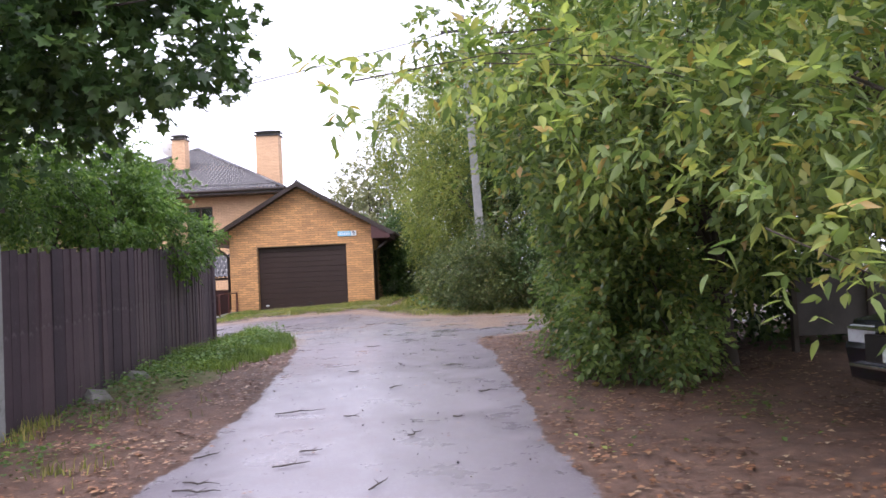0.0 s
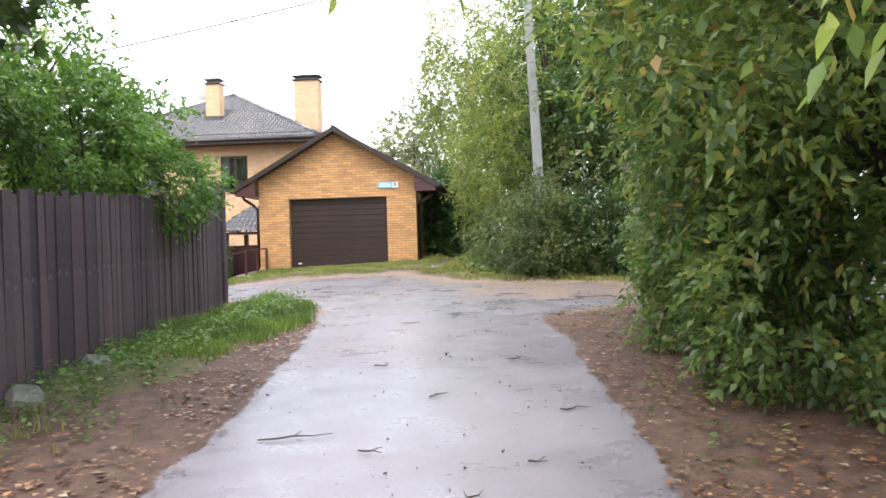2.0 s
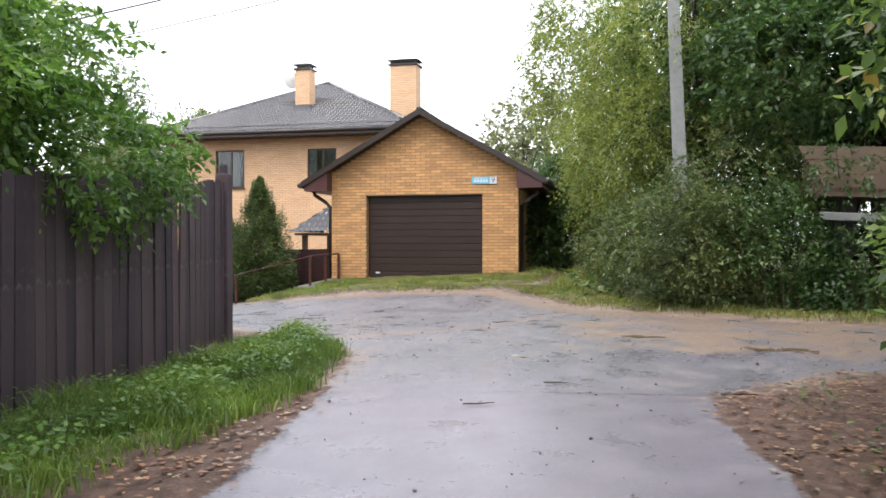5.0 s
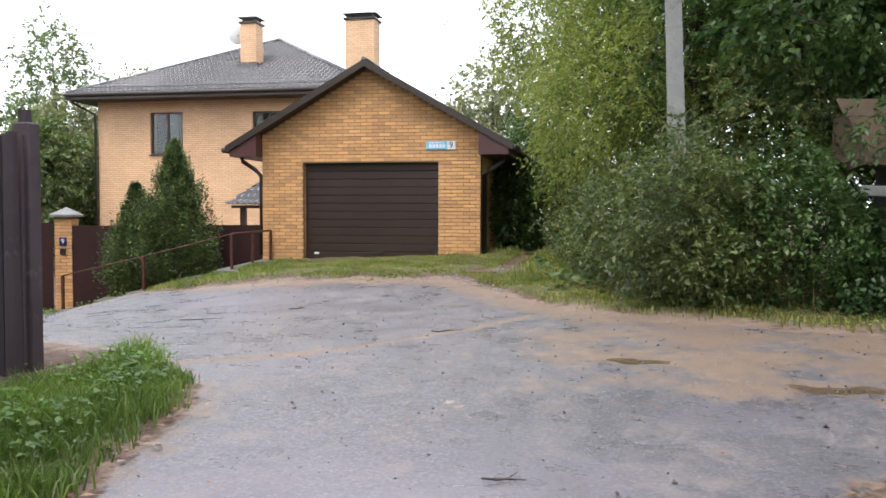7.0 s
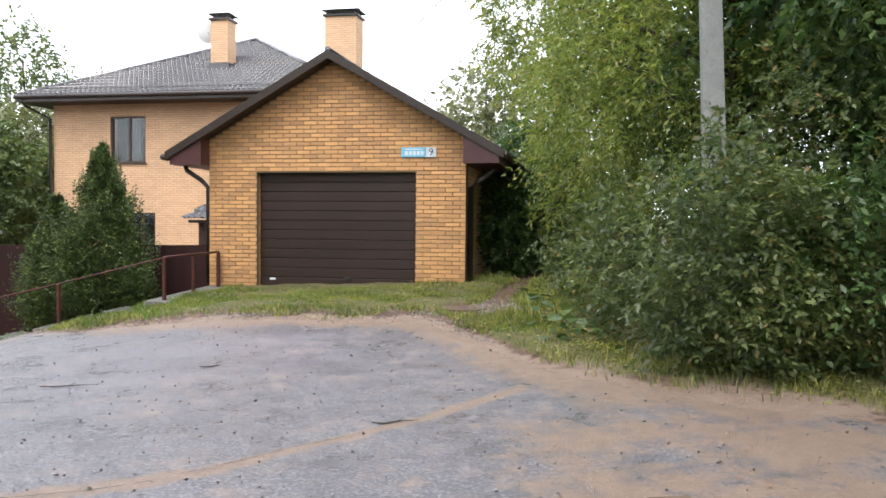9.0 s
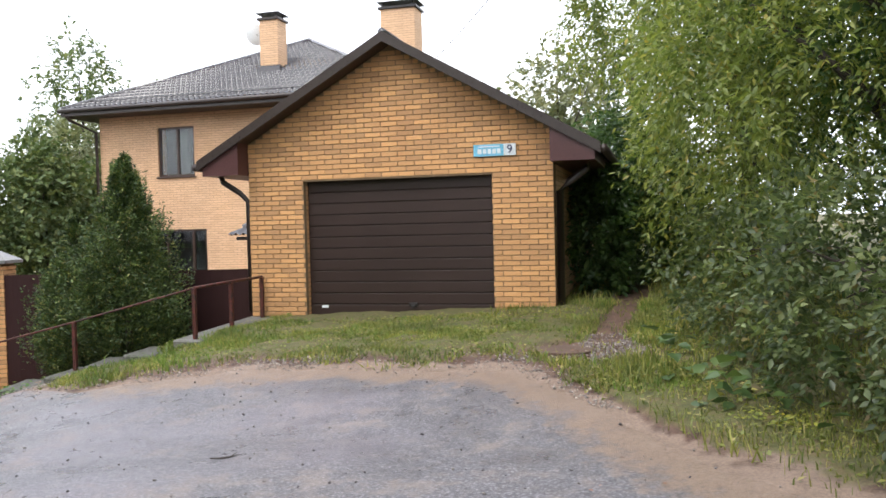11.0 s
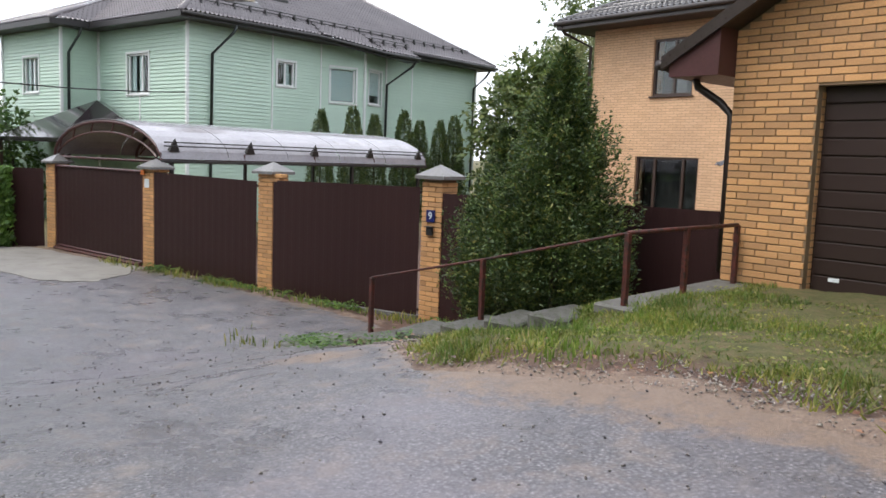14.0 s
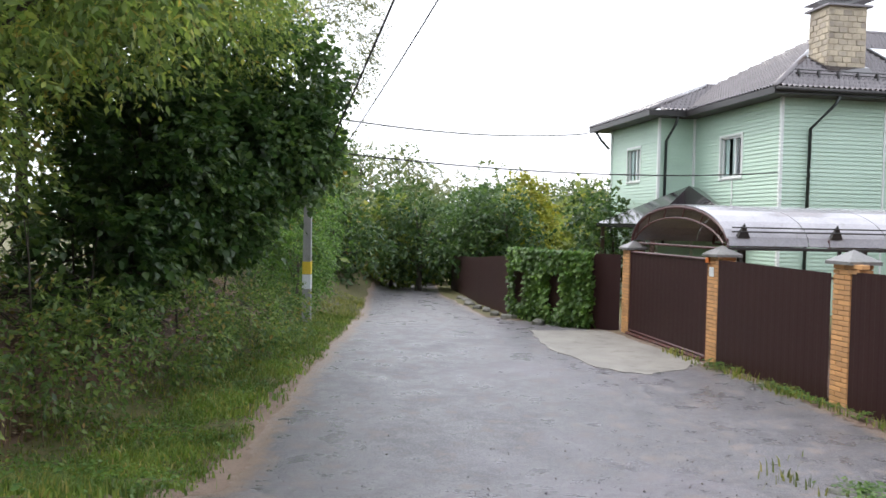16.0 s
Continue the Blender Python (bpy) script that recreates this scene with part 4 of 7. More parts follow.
# shallow pointed bay: two facets with one window each
for bx, by, ang, ln, hole, cur in ((6.3, 0.0, -14.0, 2.06, (0.42, 1.62, 4.22, 5.64), ((0, 1, 0.02, 1),)), (8.3, -0.5, 15.5, 1.87, (0.38, 1.48, 4.28, 5.7), ((0, 1, 0.25, 1),))):
    fm = pose(bx, by, 0, 0, 0, ang)
    clad_wall(gh, ln, [hole], fm)
    bwn = window(gh, *hole, 0.0, PLASTIC_WHITE, (), trim=WHITE_TRIM, blinds=cur)
    bwn.matrix_basis = fm
part("corner_trim", Mb().box(8.24, 8.36, -0.57, -0.45, 0.5, 6.35, 0.01), WHITE_TRIM, gh)
part("corner_trim", Mb().box(10.08, 10.18, -0.06, 0.02, 0.5, 6.35, 0.01), WHITE_TRIM, gh)
# short side: local frame turned so that it faces the road
short = Matrix(((0, 1, 0, 0), (-1, 0, 0, 6.05), (0, 0, 1, 0), (0, 0, 0, 1)))
sh = [(6.05 - 3.92, 6.05 - 2.45, 4.05, 5.55)]
wb = clad_wall(gh, 6.05, sh, short)
wside = Matrix(((1, 0, 0, -1.5), (0, 1, 0, 6.05), (0, 0, 1, 0), (0, 0, 0, 1)))
clad_wall(gh, 1.5, [], wside)
wing = Matrix(((0, 1, 0, -1.5), (-1, 0, 0, 11.05), (0, 0, 1, 0), (0, 0, 0, 1)))
wh = [(11.05 - 9.2, 11.05 - 7.9, 4.1, 5.5)]
clad_wall(gh, 5.0, wh, wing)
for m, hs in ((short, sh), (wing, wh)):
    w_ = window(gh, *hs[0], 0.0, PLASTIC_WHITE, (0.62,), blinds=((0.1, 0.28, 0, 1), (0.45, 0.58, 0, 1)), trim=WHITE_TRIM)
    w_.matrix_basis = m
part("back_wall", Mb().box(-1.5, 16.7, 11.05, 11.3, ZB, ZT).box(16.45, 16.7, 0.31, 11.05, ZB, ZT), SIDING, gh)
tr = [(-0.03, -0.03), (16.73, -0.03), (-1.53, 6.02), (-1.53, 11.05), (-0.03, 6.0)]
for x, y in tr:
    part("corner_trim", Mb().box(x - 0.05, x + 0.06, y - 0.05, y + 0.06, 0.5, ZT - 0.02, 0.01), WHITE_TRIM, gh)
for x in (3.75, 6.25, 11.9):
    part("joint_strip", Mb().box(x - 0.035, x + 0.035, -0.03, 0.0, 0.6, ZT - 0.02), WHITE_TRIM, gh)
part("joint_strip", Mb().box(-0.03, 0.0, 3.0, 3.07, 0.6, 4.0), WHITE_TRIM, gh)
OV = 0.75
A0, A1, A2, A3 = (-OV, -OV, 6.7), (16.7 + OV, -OV, 6.7), (16.7 + OV, 11.3 + OV, 6.7), (-OV, 11.3 + OV, 6.7)
R0, R1 = (5.3, 5.3, 10.15), (12.6, 5.3, 10.15)
gr = roof_part(gh, "roof", A0, A1, R0, R1, ROOF_GREY)
gr["label"] = "grey-brown metal tile hip roof"
roof_part(gr, "roof_slope", A3, A0, R0, R0, ROOF_GREY)
roof_part(gr, "roof_slope", A1, A2, R1, R1, ROOF_GREY)
roof_part(gr, "roof_slope", A2, A3, R1, R0, ROOF_GREY)
W0, W1 = (-1.5 - OV, 6.05 - OV, 6.7), (-1.5 - OV, 11.3 + OV, 6.7)
wt, wm = (1.6, 8.3, 8.25), (3.3, 8.3, 8.25)
roof_part(gr, "roof_slope", W1, W0, wt, wt, ROOF_GREY)
roof_part(gr, "roof_slope", W0, (2.6, 6.05 - OV, 6.7), wt, wm, ROOF_GREY)
roof_part(gr, "roof_slope", (5.6, -0.75, 6.74), (8.6, -1.35, 6.40), (5.6, 0.6, 7.51), (8.6, 0.6, 7.51), ROOF_GREY)
roof_part(gr, "roof_slope", (8.6, -1.35, 6.40), (10.75, -1.35, 6.40), (8.6, 0.6, 7.51), (10.75, 0.6, 7.51), ROOF_GREY)
for a, b in ((A0, R0), (A1, R1), (R0, R1), (W0, wt), (W1, wt), (wt, wm)):
    part("ridge_cap", ridge(Mb(), (a[0], a[1], a[2] + 0.04), (b[0], b[1], b[2] + 0.04), 0.1), ROOF_GREY, gr, smooth=True)
part("soffit", Mb().box(-OV + 0.06, 16.7 + OV - 0.06, -OV + 0.06, 11.3 + OV - 0.06, 6.52, 6.6).box(-1.5 - OV + 0.06, -OV + 0.06, 6.05 - OV + 0.06, 11.3 + OV - 0.06, 6.52, 6.6), SOFFIT, gh)
part("fascia", Mb().box(-OV - 0.03, 5.6, -OV - 0.03, -OV + 0.06, 6.5, 6.72, 0.01).box(10.75, 16.7 + OV, -OV - 0.03, -OV + 0.06, 6.5, 6.72, 0.01).add([(5.6, -0.78, 6.52), (8.6, -1.38, 6.2), (10.75, -1.38, 6.2), (10.75, -0.7, 6.2), (5.6, -0.7, 6.52), (5.6, -0.78, 6.72), (8.6, -1.38, 6.42), (10.75, -1.38, 6.42), (10.75, -0.7, 6.72), (5.6, -0.7, 6.72)], [(0, 1, 6, 5), (1, 2, 7, 6), (2, 3, 8, 7), (0, 4, 3, 2, 1)]).box(-OV - 0.03, -OV + 0.06, -OV + 0.06, 6.05 - OV, 6.5, 6.72, 0.01).box(-1.5 - OV - 0.03, -1.5 - OV + 0.06, 6.05 - OV, 11.3 + OV, 6.5, 6.72, 0.01).box(-1.5 - OV, -OV - 0.03, 6.05 - OV - 0.03, 6.05 - OV + 0.06, 6.5, 6.72, 0.01), BLACK_STEEL, gh)
part("gutter", Mb().tube([(-OV, -OV - 0.1, 6.64), (5.6, -OV - 0.1, 6.64), (8.6, -1.46, 6.34), (10.75, -1.46, 6.34)], 0.075, 8).tube([(10.75, -OV - 0.1, 6.64), (16.7 + OV, -OV - 0.1, 6.64)], 0.075, 8), BLACK_STEEL, gh, smooth=True)
for pts in ([(1.5, -0.8, 6.5), (1.42, -0.7, 6.25), (0.95, -0.12, 5.5), (0.9, -0.1, 0.5)], [(10.7, -1.3, 6.3), (10.65, -1.15, 6.05), (10.02, -0.2, 5.2), (10.0, -0.16, 0.5)], [(16.9, -0.8, 6.5), (16.85, -0.6, 6.2), (16.5, -0.12, 5.6), (16.5, -0.1, 0.5)], [(-1.05, 5.35, 6.5), (-1.1, 5.5, 6.2), (-1.28, 5.9, 5.6), (-1.3, 5.92, 1.5)], [(-2.1, 11.6, 6.5), (-1.9, 11.4, 6.1), (-1.62, 11.15, 5.7)]):
    downpipe(gh, pts, PIPE_DARK, 0.055)
guard = Mb()
for x0, x1, y in ((0.6, 16.3, 0.15), (8.4, 10.7, -0.75)):
    z = 6.72 + (y + OV) * 3.45 / 6.05 + (0.05 if y < 0 else 0)
    for k in range(int((x1 - x0) / 0.72) + 1):
        x = x0 + 0.72 * k
        guard.add([(x, y - 0.08, z), (x + 0.06, y - 0.08, z), (x + 0.06, y + 0.2, z + 0.06), (x, y + 0.2, z + 0.06), (x, y - 0.02, z + 0.27), (x + 0.06, y - 0.02, z + 0.27)], [(0, 1, 5, 4), (2, 3, 4, 5), (0, 4, 3), (1, 2, 5), (0, 3, 2, 1)])
    for dz in (0.13, 0.24):
        guard.tube([(x0 - 0.1, y - 0.02, z + dz), (x1 + 0.1, y - 0.02, z + dz)], 0.018, 6)
part("snow_guard", guard, BLACK_STEEL, gh)
hatch = part("skylight", Mb().add([(5.2, 1.9, 8.28), (6.1, 1.9, 8.28), (6.1, 3.0, 8.92), (5.2, 3.0, 8.92), (5.2, 1.9, 8.38), (6.1, 1.9, 8.38), (6.1, 3.0, 9.02), (5.2, 3.0, 9.02)], [(0, 1, 5, 4), (1, 2, 6, 5), (2, 3, 7, 6), (3, 0, 4, 7), (4, 5, 6, 7)]), BLACK_STEEL, gh)
part("pane", Mb().add([(5.28, 1.98, 8.44), (6.02, 1.98, 8.44), (6.02, 2.92, 8.99), (5.28, 2.92, 8.99)], [(0, 1, 2, 3)]), SIGN_WHITE, hatch)
gc = part("chimney", Mb().box(2.2, 3.6, 0.9, 2.0, 7.2, 9.85), STONE_CHIM, gh, "chimney clad in pale rough stone")
for face in range(2):
    for a, b, za, zb in rows(0, 1.4 if face == 0 else 1.1, 7.35, 9.8, 0.2, 0.34, 0.02, []):
        d = rng.uniform(0.015, 0.04)
        if face == 0:
            part("stone", Mb().box(2.2 + a, 2.2 + b, 0.9 - d, 0.92, za, zb, 0.012), STONE_CHIM, gc)
        else:
            part("stone", Mb().box(2.2 - d, 2.22, 0.9 + a, 0.9 + b, za, zb, 0.012), STONE_CHIM, gc)
cp = Mb().box(2.05, 3.75, 0.75, 2.15, 9.85, 9.93, 0.01)
cp.add([(2.0, 0.7, 10.1), (3.8, 0.7, 10.1), (3.8, 2.2, 10.1), (2.0, 2.2, 10.1), (2.65, 1.45, 10.35), (3.15, 1.45, 10.35)], [(0, 1, 5, 4), (1, 2, 5), (2, 3, 4, 5), (3, 0, 4), (3, 2, 1, 0)])
part("cap", cp, ROOF_GREY, gc)
part("flashing", Mb().add([(2.05, 0.5, 7.42), (3.75, 0.5, 7.42), (3.75, 2.1, 8.4), (2.05, 2.1, 8.4), (2.05, 0.85, 7.8), (3.75, 0.85, 7.8)], [(0, 1, 5, 4), (4, 5, 2, 3), (0, 4, 3), (1, 2, 5)]), ROOF_BROWN, gc)
# porch of the green house
pr = part("porch_roof", Mb().add([(-3.6, 2.0, 2.3), (-3.6, 7.2, 2.3), (0, 7.2, 2.3), (0, 2.0, 2.3), (-1.2, 4.0, 3.75), (-0.2, 5.2, 3.75), (-3.6, 2.0, 2.15), (-3.6, 7.2, 2.15), (0, 7.2, 2.15), (0, 2.0, 2.15)], [(0, 1, 4), (1, 2, 5, 4), (3, 0, 4, 5), (2, 3, 5), (0, 3, 9, 6), (1, 0, 6, 7), (6, 9, 8, 7)]), ROOF_BROWN, gh, "dark shingled porch roof")
for x, y in ((-3.4, 2.2), (-3.4, 7.0)):
    part("post", Mb().box(x - 0.07, x + 0.07, y - 0.07, y + 0.07, -1.0, 2.2, 0.01), FRAME_BROWN, pr)

# ---- street fence of the yard: brick pillars, dark sheet panels, gate ----
FD = unit(np.array([-0.978, -0.21, 0]))
FA = math.degrees(math.atan2(0.21, 0.978))
PIL = [(-12.47, 27.23, -0.36), (-16.22, 26.46, -0.47), (-19.79, 25.68, -0.44), (-23.75, 24.83, -0.40)]
PTOP = [1.80, 1.72, 1.67, 1.66]
CAP_GREY = surface("grey_cap_sheet", (0.16, 0.155, 0.155), (0.22, 0.215, 0.21), 0.35, big=2, relief=0.05, dirt=(0.1, 0.1, 0.08), dirt_at=0.62)
for i, ((x, y, z), top) in enumerate(zip(PIL, PTOP)):
    pl = thing("gate_pillar", "yellow brick fence pillar with grey metal cap" + (" and blue number 9 plate" if i == 0 else ""), "pillar", pose(x, y, z, 0, 0, FA), "pillars of the yard fence")
    h_ = top - z
    core = part("core", Mb().box(-0.17, 0.17, -0.17, 0.17, -0.3, h_), MORTAR, pl)
    n = int(h_ / 0.075)
    for k in range(n):
        zc = 0.0375 + 0.075 * k
        for s in range(4):
            a = 90 * s
            sh_ = 0.0625 * (1 if k % 2 else -1)
            lay_brick(core, 0.25, 0.12, 0.063, pose(0, 0, zc) @ pose(0, 0, 0, 0, 0, a) @ pose(sh_, -0.19 + rng.uniform(-0.002, 0.002), 0))
    cap = Mb().add([(-0.27, -0.27, 0), (0.27, -0.27, 0), (0.27, 0.27, 0), (-0.27, 0.27, 0), (0, 0, 0.17), (-0.27, -0.27, -0.05), (0.27, -0.27, -0.05), (0.27, 0.27, -0.05), (-0.27, 0.27, -0.05)], [(0, 1, 4), (1, 2, 4), (2, 3, 4), (3, 0, 4), (5, 6, 1, 0), (6, 7, 2, 1), (7, 8, 3, 2), (8, 5, 0, 3), (8, 7, 6, 5)])
    c_ = part("cap", cap, CAP_GREY, pl)
    c_.matrix_basis = pose(0, 0, h_ + 0.03)
    if i == 0:
        pn = part("number_plate", Mb().box(-0.08, 0.08, -0.215, -0.195, 1.5, 1.68, 0.004), SIGN_DARK, pl, "navy enamel plate with white 9")
        digit(pn, "9", 0.15, SIGN_WHITE, pose(0, -0.218, 1.59, 90, 0, 0))
        part("intercom", Mb().box(-0.06, 0.06, -0.24, -0.195, 1.3, 1.42, 0.01).box(-0.07, 0.07, -0.26, -0.195, 1.42, 1.44, 0.004), BLACK_STEEL, pl)
    if i == 1:
        for k in range(2):
            lay_brick(core, 0.25, 0.12, 0.063, pose(0.31 - 0.06 * k, -0.19, h_ - 0.04 - 0.075 * k))
    if i == 2:
        part("warning_lamp", Mb().tube([(-0.12, -0.23, h_ - 0.14), (-0.12, -0.23, h_ - 0.04)], [0.05, 0.035], 10), surface("orange_lens", (0.6, 0.16, 0.03), (0.65, 0.2, 0.05), 0.3, relief=0), pl, "small orange lamp")
        part("notice", Mb().box(-0.1, 0.06, -0.205, -0.196, h_ - 0.4, h_ - 0.22), SIGN_WHITE, pl)


def sheet_fence(p, q, zp, zq, tp, tq, holder, label, period=0.2):
    """Profiled sheet panel between two points, ribs upright."""
    p, q = np.array(p, float), np.array(q, float)
    L = np.linalg.norm(q - p)
    d = (q - p) / L
    nrm = np.array([d[1], -d[0]])
    prof = [(0, 0), (0.36, 0), (0.44, 0.0022), (0.86, 0.0022), (0.94, 0)]
    mb = Mb()
    s = 0.0
    pts = []
    while s < L:
        for a, o in prof:
            if s + a * period <= L:
                pts.append((s + a * period, o))
        s += period
    pts.append((L, 0))
    for s, o in pts:
        xy = p + d * s + nrm * o
        k = s / L
        mb.v += [(xy[0], xy[1], zp + (zq - zp) * k), (xy[0], xy[1], tp + (tq - tp) * k)]
    mb.f = [(2 * i, 2 * i + 2, 2 * i + 3, 2 * i + 1) for i in range(len(pts) - 1)]
    t = part("panel", mb, BROWN_METAL, holder, label)
    back = nrm if nrm[1] > 0 else -nrm
    for f in (0.04, 0.96):
        a = [*(p + back * 0.035), zp + (tp - zp) * f]
        b = [*(q + back * 0.035), zq + (tq - zq) * f]
        part("rail", Mb().tube([a, b], 0.025, 6), BLACK_STEEL, t)
    return t


yard = thing("yard_fence", "dark brown sheet metal fence round the yard", "fence")
side_fence = thing("side_fence", "long dark brown sheet fence along the side road", "fence")
FL = "dark brown profiled sheet fence panel between brick pillars"
o = FD[:2] * 0.225
front = np.array([-FD[1], FD[0]]) * 0.19
for a, b in ((0, 1), (1, 2)):
    pa, pb = np.array(PIL[a][:2]), np.array(PIL[b][:2])
    sheet_fence(pa + o + front, pb - o + front, PIL[a][2] + 0.06, PIL[b][2] + 0.06, (1.65, 1.56)[a], 1.60, yard, FL)
pa, pb = np.array(PIL[2][:2]), np.array(PIL[3][:2])
gt = thing("yard_gate", "wide dark brown sheet metal sliding gate, closed", "gate", None)
g1, g2 = pa + o * 1.05 + front * 0.8, pb - o * 1.05 + front * 0.8
gm = Mb()
gm.tube([(*g1, -0.30), (*g2, -0.26), (*g2, 1.59), (*g1, 1.59), (*g1, -0.30)], 0.035, 6)
part("gate_frame", gm, FASCIA, gt)
sheet_fence(g1, g2, -0.34, -0.32, 1.59, 1.58, gt, "dark brown sheet of the gate")
part("threshold_rail", Mb().tube([(*(g1 + (0, -0.06)), -0.36), (*(g2 + (0, -0.06)), -0.33)], 0.05, 6), RUST, gt, "rusty red bottom rail")
plinth = thing("fence_plinth", "low grey concrete kerb under the yard fence", "kerb", None)
pp = Mb()
for a, b in ((0, 1), (1, 2)):
    m0, m1 = np.array(PIL[a][:2]) + o + front, np.array(PIL[b][:2]) - o + front
    L = np.linalg.norm(m1 - m0)
    nx = np.array([FD[1], -FD[0]])
    for w0, w1 in ((-0.12, 0.05),):
        q = [m0 - nx * w0, m1 - nx * w0, m1 - nx * w1, m0 - nx * w1]
        z0, z1 = PIL[a][2], PIL[b][2]
        pp.add([(*q[0], z0 - 0.3), (*q[1], z1 - 0.3), (*q[2], z1 - 0.3), (*q[3], z0 - 0.3), (*q[0], z0 + 0.05), (*q[1], z1 + 0.05), (*q[2], z1 + 0.05), (*q[3], z0 + 0.05)], [(0, 1, 2, 3), (4, 5, 6, 7), (0, 1, 5, 4), (1, 2, 6, 5), (2, 3, 7, 6), (3, 0, 4, 7)])
part("kerb", pp, CONCRETE, plinth)
# fence between first pillar and garage, with a wicket in it
sheet_fence((-12.3, 27.1), (-7.95, 27.62), -0.4, 0.3, 1.58, 1.62, yard, "dark brown sheet fence between pillar and garage")
# farther fence with ivy
sheet_fence((-24.1, 24.6), (-25.1, 23.5), -0.5, -0.5, 1.5, 1.5, side_fence, "dark brown sheet fence behind the ivy")
sheet_fence((-25.1, 23.5), (-27.6, 22.2), -0.6, -0.7, 1.45, 1.4, side_fence, "dark brown sheet fence behind the ivy")
sheet_fence((-27.6, 22.2), (-34, 21.35), -0.7, -1.0, 1.3, 0.95, side_fence, "dark brown sheet fence along the side road")
sheet_fence((-34, 21.35), (-46, 20.2), -1.0, -1.5, 0.95, 0.5, side_fence, "dark brown sheet fence along the side road")
slab = Mb()
corners = [(-23.9, 22.45), (-21.2, 22.55), (-18.9, 23.2), (-18.3, 24.1), (-19.6, 25.3), (-24.2, 24.35)]
rq = np.random.default_rng(62)
q = []
for (xa, ya), (xb, yb) in zip(corners, corners[1:] + corners[:1]):
    for k in range(8):
        q.append((xa + (xb - xa) * k / 8 + rq.normal(0, 0.06), ya + (yb - ya) * k / 8 + rq.normal(0, 0.05)))
m = len(q)
slab.add([(x, y, hz(x, y) - 0.2) for x, y in q] + [(x, y, hz(x, y) + 0.013) for x, y in q], [tuple(range(m, 2 * m))] + [(i, (i + 1) % m, m + (i + 1) % m, m + i) for i in range(m)])
solo("gate_slab", slab, surface("worn_slab", (0.24, 0.222, 0.2), (0.34, 0.315, 0.285), 0.6, big=1.2, fine=50, relief=0.4, dirt=(0.17, 0.16, 0.14), dirt_at=0.58), "worn grey concrete slab in front of the yard gate", "slab", kind="structure")

# ---- arched carport ----
cpt = thing("carport", "arched smoky polycarbonate carport on black steel frame", "carport", Matrix(((FD[0], -0.191, 0, -19.75), (FD[1], 0.982, 0, 25.75), (0, 0, 1, 0), (0, 0, 0, 1))))
CW, CL = 4.5, 8.6


def arch(k):
    a = math.pi * k
    return CW * (0.5 - 0.5 * math.cos(a)), 1.86 + 0.82 * math.sin(a)


n = 16
for j in range(5):
    sheet = Mb()
    y0, y1 = CL * j / 5 + 0.01, CL * (j + 1) / 5 - 0.01
    ring = [(*arch(i / n), 0.0) for i in range(n + 1)] + [(*arch(i / n), 0.012) for i in range(n, -1, -1)]
    m = len(ring)
    sheet.add([(a, y, b + c) for y in (y0, y1) for a, b, c in ring], [(i, (i + 1) % m, m + (i + 1) % m, m + i) for i in range(m)] + [(q + i, q + i + 1, q + m - 2 - i, q + m - 1 - i) for q in (0, m) for i in range(n)])
    part("roof_sheet", sheet, POLYCARB, cpt, smooth=False)
for j in range(5):
    y = 0.03 + (CL - 0.06) * j / 4
    ar = Mb().tube([(arch(i / n)[0], y, arch(i / n)[1] - 0.05) for i in range(n + 1)], 0.035, 6)
    ar.tube([(arch(i / n)[0], y, arch(i / n)[1] - 0.28) for i in range(2, n - 1)], 0.025, 6)
    ar.tube([(0, y, 1.8), (CW, y, 1.8)], 0.03, 6)
    for i in range(3, n - 2, 2):
        x, z = arch(i / n)
        ar.tube([(x, y, z - 0.05), (x + 0.12, y, z - 0.28)], 0.018, 6)
    part("arch_truss", ar, FASCIA, cpt)
for j in range(4):
    for x in (0.05, CW - 0.05):
        y = 0.3 + (CL - 0.6) * j / 3
        part("post", Mb().box(x - 0.04, x + 0.04, y - 0.04, y + 0.04, -0.7, 1.85, 0.006), BLACK_STEEL, cpt)
for j in range(5):
    y = 0.35 + (CL - 0.7) * j / 4
    x, z = arch(0.06)
    part("snow_stop", Mb().add([(x - 0.03, y - 0.13, z), (x - 0.03, y + 0.13, z), (x - 0.05, y, z + 0.28), (x + 0.03, y - 0.13, z + 0.05), (x + 0.03, y + 0.13, z + 0.05), (x - 0.03, y, z + 0.28)], [(0, 1, 2), (4, 3, 5), (0, 2, 5, 3), (1, 4, 5, 2), (0, 3, 4, 1)]), BLACK_STEEL, cpt)
x, z = arch(0.06)
part("snow_rail", Mb().tube([(x - 0.04, 0.1, z + 0.2), (x - 0.04, CL - 0.1, z + 0.2)], 0.016, 6).tube([(x - 0.04, 0.1, z + 0.12), (x - 0.04, CL - 0.1, z + 0.12)], 0.016, 6), BLACK_STEEL, cpt)
part("eave_beam", Mb().box(-0.06, 0.02, 0.0, CL, 1.78, 1.84, 0.008), BLACK_STEEL, cpt, "dark eave beam")

# ---- steps, kerb and handrail beside the garage ----
STEP_CONCRETE = surface("worn_step_concrete", (0.085, 0.082, 0.075), (0.17, 0.162, 0.15), 0.75, big=3.5, fine=50, relief=0.7, dirt=(0.05, 0.06, 0.03), dirt_at=0.52)
st = thing("garden_steps", "worn grey concrete steps climbing beside the garage forecourt", "steps")
